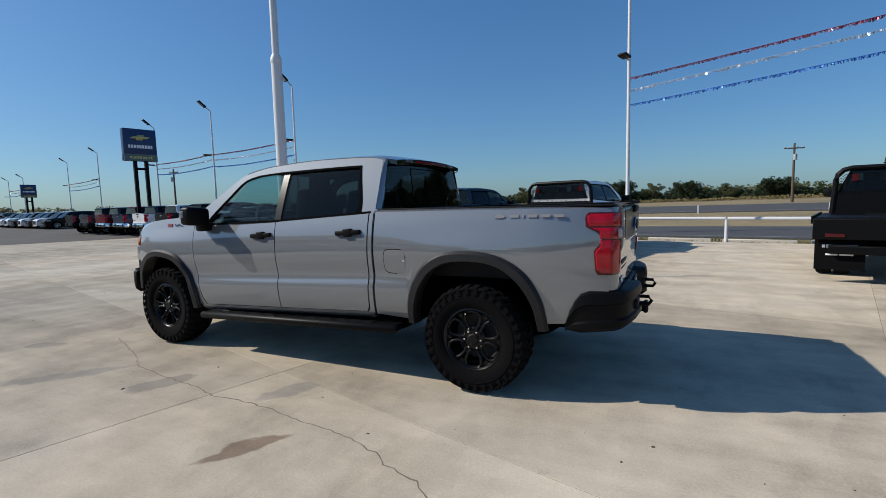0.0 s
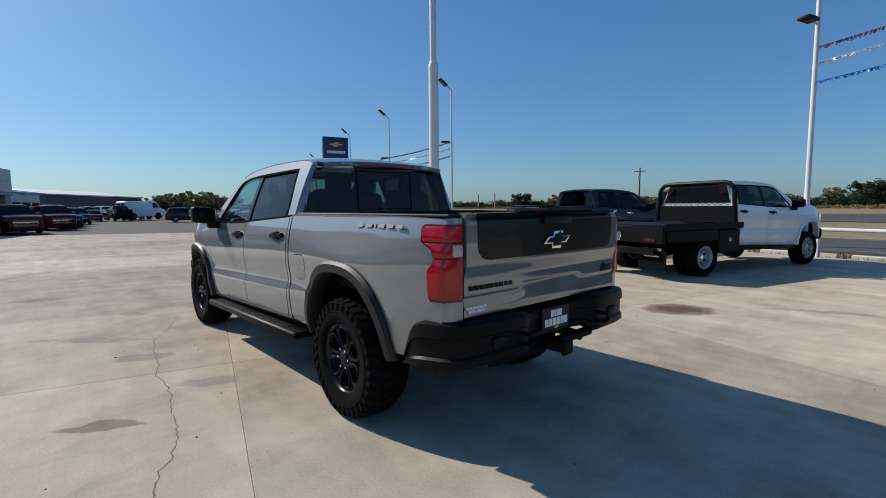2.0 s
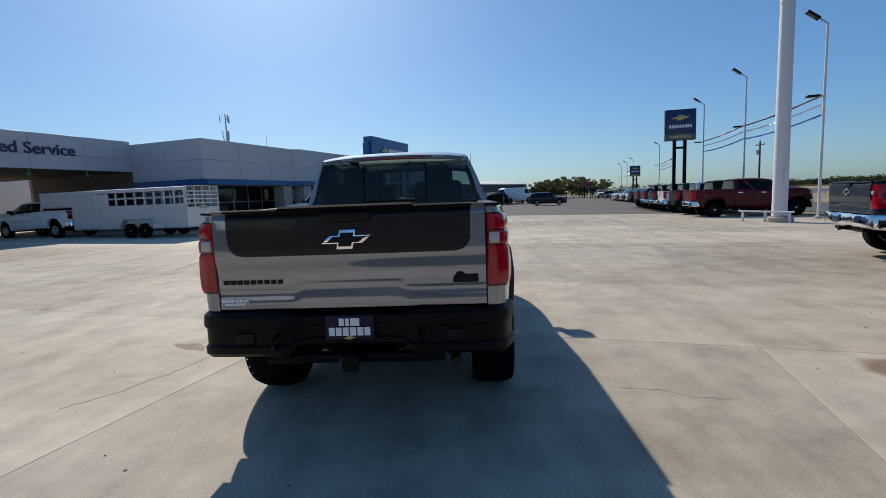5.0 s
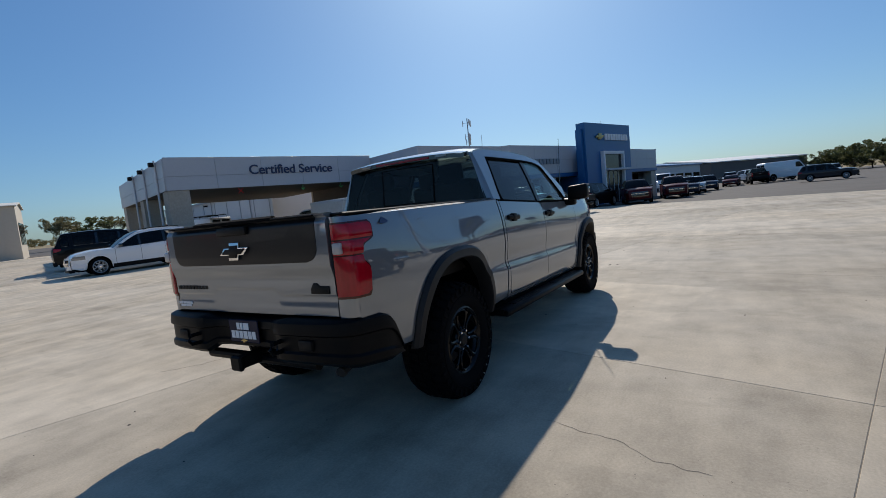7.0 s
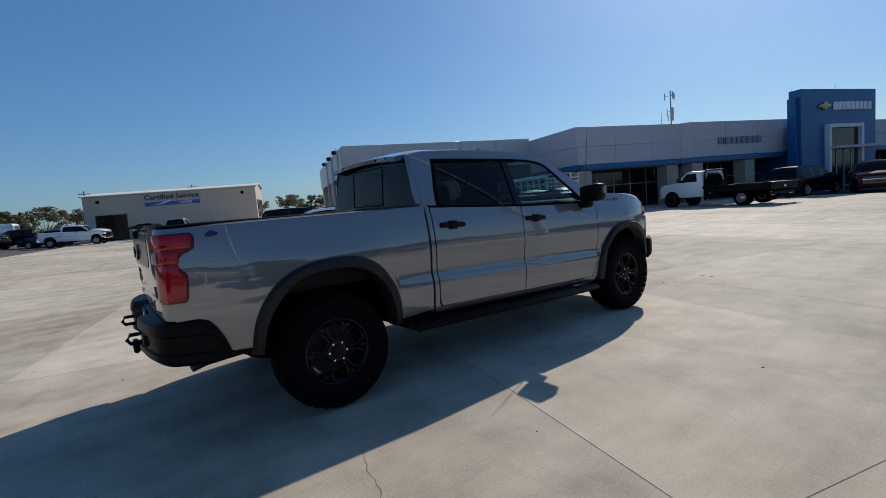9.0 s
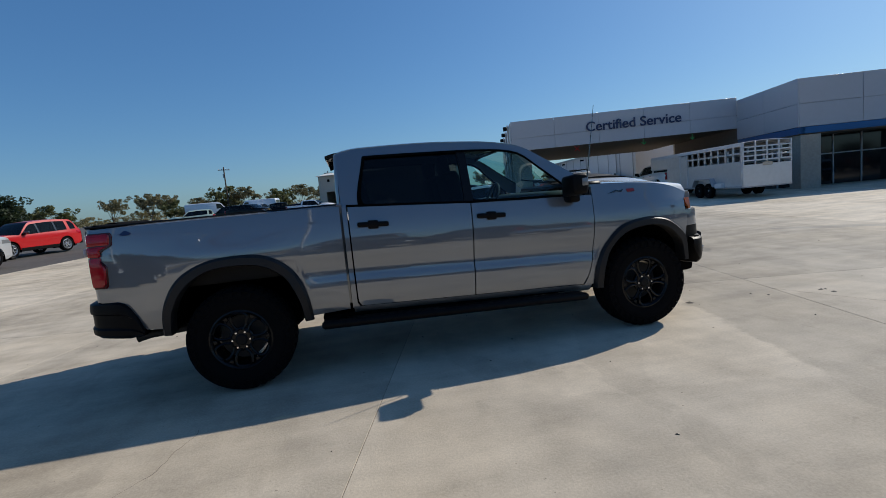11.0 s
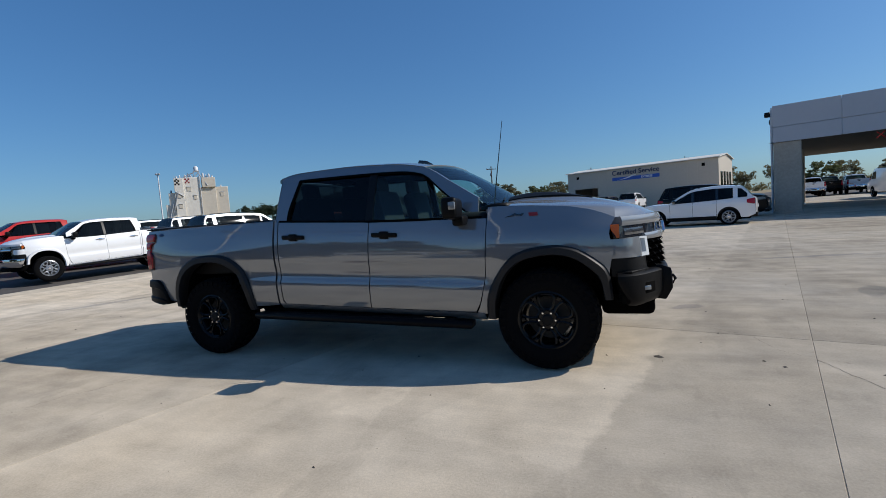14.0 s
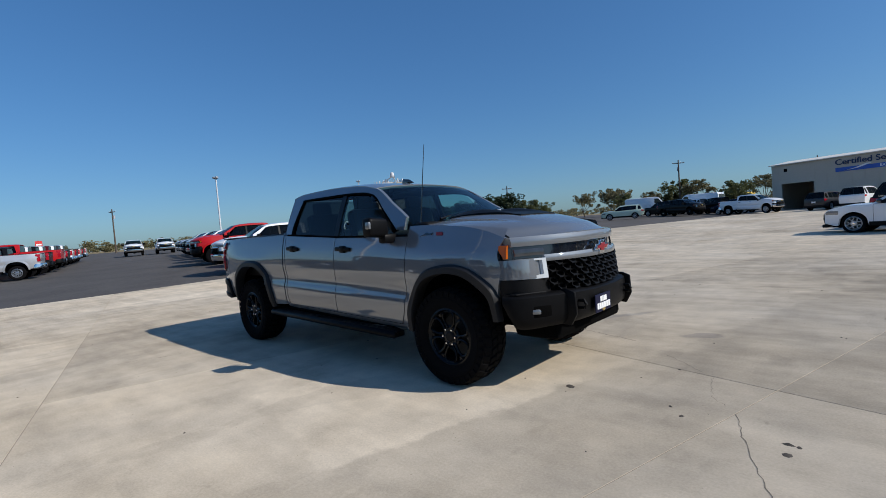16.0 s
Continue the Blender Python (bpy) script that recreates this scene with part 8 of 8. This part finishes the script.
def utility_pole(m, h, label):
    t = thing("utility_pole", m, label, "utility pole", "utility poles")
    part("pole", tube([(0, 0, -0.3), (0, 0, h)], [0.17, 0.11], 10), M["pole_wood"], t)
    part("cross_arm", box(-1.1, 1.1, -0.06, 0.06, h - 0.7, h - 0.56, 0.01, 1), M["pole_wood"], t)
    for x in (-1.0, -0.4, 0.4, 1.0):
        part("insulator", spin([(0.05, h - 0.56), (0.07, h - 0.48), (0.03, h - 0.38)], 8, "z"), M["galv"], t, "", Matrix.Translation((x, 0, 0)))
    part("transformer", spin([(0.0, h - 2.1), (0.22, h - 2.1), (0.22, h - 1.4), (0.0, h - 1.35)], 14, "z"), M["galv"], t, "", Matrix.Translation((0, 0.33, 0)))
    return t


for x, y, h, turn in ((-16.75, -68.4, 7.2, 10), (34.5, -77.0, 7.4, 0), (-59.2, 87.8, 8.6, 40), (-119.0, 22.7, 9.6, 20), (-24.0, 96.0, 10.0, 30), (20.0, 150.0, 12.0, 0), (-5.0, 128.0, 10.0, 20), (70.0, -46.0, 8.5, 0)):
    utility_pole(pose(x, y, ground_z(x, y), 0, 0, turn), h, "weathered wooden utility pole with a cross arm")


def lot_light(m, h):
    t = thing("flood_light_pole", m, "tall white floodlight pole over the asphalt rows", "flood light", "floodlight poles")
    part("pole", tube([(0, 0, 0), (0, 0, h)], [0.17, 0.11], 10), M["white_metal"], t)
    part("cross_bar", tube([(-0.35, 0, h), (0.35, 0, h)], 0.05, 8), M["galv"], t)
    for x in (-0.28, 0.28):
        part("lamp_head", box(x - 0.2, x + 0.2, -0.38, 0.12, h + 0.04, h + 0.36, 0.04, 1), M["galv"], t)
    return t


for x, y, h in ((-83.0, 31.2, 12.2), (-96.0, 73.0, 13.6), (-52.0, -6.5, 9.0), (118.0, 12.0, 8.8)):
    lot_light(pose(x, y, ground_z(x, y), 0, 0, 30), h)


def road_sign(m, octagon):
    t = thing("road_sign", m, "red octagonal stop sign on a thin post" if octagon else "white and red road sign on a thin post", "road sign")
    part("post", tube([(0, 0, 0), (0, 0, 3.0)], 0.035, 8), M["galv"], t)
    if octagon:
        part("sign_plate", prism([(0.38 * math.cos(radians(22.5 + 45 * k)), 2.6 + 0.38 * math.sin(radians(22.5 + 45 * k))) for k in range(8)], -0.05, -0.04), M["ink_red"], t)
        part("word_plate", bars_bm((0.09, 0.09, 0.09, 0.09), 0.16, 0.03), M["ink_white"], t, "", Matrix.Translation((0, -0.052, 2.6)))
        part("lower_plate", box(-0.3, 0.3, -0.05, -0.04, 1.85, 2.12), M["safety"], t)
    else:
        part("sign_plate", box(-0.3, 0.3, -0.05, -0.04, 2.2, 2.9), M["ink_red"], t)
        part("sign_bar", box(-0.22, 0.22, -0.056, -0.051, 2.45, 2.6), M["ink_white"], t)
        part("lower_plate", box(-0.3, 0.3, -0.05, -0.04, 1.7, 2.1), M["ink_white"], t)
    return t


road_sign(pose(26.1, -31.0, -0.25, 0, 0, -52), True)
road_sign(pose(30.1, -32.8, -0.25, 0, 0, -52), False)
road_sign(pose(-58.0, 3.0, 0.3, 0, 0, 100), False)
for i in range(16):
    x = -60 + i * 9.0
    p = lot_point(x, -29.0, -0.18)
    solo("marker_post", put(box(-0.05, 0.05, -0.02, 0.02, 0, 0.75, 0.01, 1)), M["white_metal"], Matrix.Translation(p), "thin white roadside marker post", "marker post", "marker posts")


# ---------- trees and scrub ----------
def leaf_clump(bm, c, r, n, size, rng, flat=1.0):
    for _ in range(n):
        d = Vector((rng.gauss(0, 1), rng.gauss(0, 1), rng.gauss(0, 1)))
        d = d.normalized() * r * rng.uniform(0.55, 1.05)
        d.z *= flat
        p = c + d
        a = Vector((rng.uniform(-1, 1), rng.uniform(-1, 1), rng.uniform(-0.6, 0.6))).normalized() * size * rng.uniform(0.6, 1.3)
        b = a.cross(Vector((rng.uniform(-1, 1), rng.uniform(-1, 1), rng.uniform(-1, 1)))).normalized() * size * rng.uniform(0.35, 0.8)
        bm.faces.new([bm.verts.new(p + k) for k in (a, b, -a, -b)])


def tree_meshes(seed, h, spread, clumps, leaf, trunk_share=0.32, gap=0.0):
    rng = random.Random(seed)
    wood, crown = bmesh.new(), bmesh.new()
    top = Vector((rng.uniform(-0.1, 0.1) * h, rng.uniform(-0.1, 0.1) * h, h * trunk_share))
    join(wood, tube([(0, 0, -0.2), top * 0.5, top], [0.055 * h * 0.5, 0.04 * h * 0.5, 0.032 * h * 0.5], 8))
    for k in range(7):
        a = 2 * math.pi * k / 7 + rng.uniform(-0.4, 0.4)
        reach = spread * rng.uniform(0.45, 0.9)
        end = Vector((math.cos(a) * reach, math.sin(a) * reach, h * rng.uniform(0.42, 0.9)))
        mid = top.lerp(end, 0.5) + Vector((0, 0, -0.03 * h))
        join(wood, tube([top * 0.92, mid, end], [0.022 * h * 0.5, 0.014 * h * 0.5, 0.004 * h], 6))
        for _ in range(clumps):
            c = end + Vector((rng.gauss(0, 0.30), rng.gauss(0, 0.30), rng.gauss(0, 0.22))) * spread * 0.8
            c.z = min(max(c.z, h * (0.28 + gap)), h * 0.97)
            leaf_clump(crown, c, spread * rng.uniform(0.12, 0.26), 44, leaf, rng, 0.8)
    return put(wood, "trunk"), put(crown, "crown")


TREES = {}


def tree(x, y, kind, size, turn, label):
    if kind not in TREES:
        TREES[kind] = tree_meshes(*{"oak": (3, 5.0, 3.3, 20, 0.19, 0.14, -0.14), "elm": (8, 4.8, 2.4, 13, 0.17, 0.20, -0.08), "thin": (14, 4.4, 2.0, 9, 0.13, 0.22, 0.0), "bush": (21, 2.6, 2.0, 8, 0.13, 0.12)}[kind])
    wood, crown = TREES[kind]
    t = thing("tree", pose(x, y, ground_z(x, y) - 0.1, 0, 0, turn) @ Matrix.Diagonal((size, size, size, 1)), label, "tree", "trees round the lot")
    part("trunk", wood, M["bark"], t)
    part("crown", crown, M[{"oak": "leaf_dark", "elm": "leaf", "thin": "leaf_dry", "bush": "leaf"}[kind]], t)
    return t


rng = random.Random(5)
TALK = {"oak": "broad dark-leaved oak with a low crown", "elm": "olive-leaved roadside tree with a ragged crown", "thin": "thin autumn tree with yellowing leaves", "bush": "bushy green scrub tree"}
for x, y, kind, size in (
    # beyond the shop and west lot
    (-50, 72, "oak", 1.15), (-57, 70, "oak", 1.0), (-44, 77, "elm", 0.9), (-66, 70, "oak", 0.95), (-34, 92, "thin", 1.2), (-29, 94, "thin", 1.0), (-26, 100, "elm", 1.3), (-21, 97, "thin", 1.35),
    (-30, 84, "elm", 0.8), (-16, 104, "thin", 1.1), (-10, 96, "thin", 1.3), (-6, 100, "thin", 1.2), (-13, 88, "elm", 1.0), (14, 82, "thin", 1.1), (18, 86, "thin", 1.2), (22, 90, "thin", 1.0), (26, 84, "thin", 1.15), (31, 88, "elm", 1.0), (36, 90, "thin", 1.1), (41, 86, "thin", 1.0),
    (-40, 100, "thin", 1.4), (-48, 104, "thin", 1.3), (-60, 98, "elm", 1.1), (-72, 96, "thin", 1.2),
    # east cluster
    (130, -26, "elm", 1.15), (134, -30, "elm", 1.3), (138, -24, "elm", 1.15), (142, -34, "elm", 1.3), (128, -33, "elm", 1.0), (147, -29, "oak", 1.1), (152, -38, "elm", 1.25), (136, -21, "elm", 1.05), (133, -37, "elm", 1.1), (140, -41, "elm", 1.1), (146, -44, "thin", 1.0),
    # across the road
    (-33.4, -58.8, "oak", 2.0), (-40.4, -56, "oak", 1.8), (-27.8, -63, "elm", 1.5), (-48.8, -57.4, "oak", 1.8),
    (-6, -106, "oak", 0.8), (1, -109, "elm", 0.85), (8, -108, "oak", 0.95), (14, -113, "thin", 0.9), (-14, -110, "elm", 0.7), (-21, -107, "oak", 0.8), (30, -112, "elm", 0.9), (46, -116, "oak", 0.9), (70, -118, "oak", 0.95), (84, -122, "elm", 0.9), (58, -114, "oak", 0.8), (100, -124, "oak", 1.0)):
    tree(x, y, kind, size, rng.uniform(0, 360), TALK[kind])


def scrub(name, places, material, label, seed, leaf=0.22):
    """A far line of scrub: many small leaf clumps with an uneven top."""
    rng, bm = random.Random(seed), bmesh.new()
    for x, y, h in places:
        z = ground_z(x, y)
        for _ in range(int(9 + 6 * h)):
            c = Vector((x + rng.gauss(0, 1.5), y + rng.gauss(0, 1.5), z + h * rng.uniform(0.1, 0.85)))
            leaf_clump(bm, c, h * rng.uniform(0.16, 0.30), 18, leaf, rng, 0.8)
    return solo(name, put(bm, name), M[material], Matrix(), label, "scrub", kind="stuff")


def belt_line(s0, s1, w, h, step, seed):
    rng = random.Random(seed)
    out, s = [], s0
    while s < s1:
        p = lot_point(s, w + rng.uniform(-4, 4))
        out.append((p.x, p.y, h * rng.uniform(0.5, 1.25)))
        s += step * rng.uniform(0.6, 1.4)
    return out


scrub("scrub_belt", belt_line(-200, 300, -98, 2.3, 1.6, 1), "leaf_dark", "dense dark scrub along the far side of the field", 31, 0.30)
scrub("scrub_belt", belt_line(-220, 330, -112, 3.0, 2.2, 2), "leaf", "olive scrub and low trees behind it", 32, 0.30)
scrub("dry_weeds", belt_line(-150, 220, -86, 0.55, 0.8, 3), "weeds", "strip of tall dry weeds before the scrub", 33, 0.16)
far = []
for k in range(310):
    a = radians(-28 + k * 0.75) + rng.uniform(-0.01, 0.01)
    r = rng.uniform(170, 240)
    far.append((math.cos(a) * r, math.sin(a) * r, rng.uniform(1.5, 4.0)))
scrub("far_trees", far, "leaf_dry", "hazy distant line of trees behind the lots", 34, 0.3)


def verge_grass():
    """Short tufts on the strip between the paving and the road."""
    rng, bm = random.Random(9), bmesh.new()
    for _ in range(5200):
        p = lot_point(rng.uniform(-16, 26), -0.15 - 2.7 * rng.random() ** 1.3, -0.15)
        for _ in range(3):
            a = rng.uniform(0, math.pi)
            w = Vector((math.cos(a), math.sin(a), 0)) * rng.uniform(0.008, 0.02)
            tip = Vector((rng.uniform(-0.06, 0.06), rng.uniform(-0.06, 0.06), rng.uniform(0.05, 0.17)))
            bm.faces.new([bm.verts.new(p + k) for k in (w, -w, tip)])
    return solo("verge_grass", put(bm, "verge_grass"), M["verge"], Matrix(), "patchy green and dry grass on the road verge", "grass", kind="stuff")


M["verge"] = mat("verge_grass_blades", (0.15, 0.145, 0.055), 0.8, grain=0.45, scale=1.4)
verge_grass()
t = thing("storage_tanks", pose(-150, 62, 1.5, 0, 0, 0), "row of pale storage tanks on the horizon", "tank")
for i in range(4):
    part("tank", spin([(4.5, -1), (4.5, 1.7), (1.0, 2.3)], 20, "z"), M["white_metal"], t, "", Matrix.Translation((0, i * 11.0, 0)))
t = thing("red_sign", stand(114, -31.0, 12), "dull red sign board on two dark posts by the lot", "sign")
part("board", box(-0.12, 0.12, -1.25, 1.25, 2.8, 4.1, 0.04, 1), M["badge_red"], t)
part("board_bar", box(-0.14, -0.122, -0.8, 0.3, 3.25, 3.6), M["ink_dark"], t)
for y in (-0.8, 0.8):
    part("post", box(-0.08, 0.08, y - 0.08, y + 0.08, 0, 2.85, 0.02, 1), M["steel_black"], t)
for x, y in ((-22.0, 118.0), (-17.5, 121.0)):
    t = thing("school_bus", stand(x, y, 85, 0), "yellow bus parked behind the shop", "bus", "yellow buses")
    part("body", box(-4.5, 3.2, -1.2, 1.2, 0.7, 2.9, 0.15, 2), M["safety"], t)
    part("bonnet", box(3.2, 4.6, -1.0, 1.0, 0.7, 1.7, 0.15, 2), M["safety"], t)
    for s in (1, -1):
        for i in range(8):
            part("window", box(-4.1 + i * 0.88, -3.4 + i * 0.88, s * 1.205 - 0.005, s * 1.205 + 0.005, 1.9, 2.5), M["glass_build"], t)
        for xx in (-2.6, 3.6):
            wheel(t, xx, 1.05, s, 0.48, 0.26, 0.28, M["rim_black"], False, "wheel", 0.05)


# ---------- paving, last ----------
lay_paving()
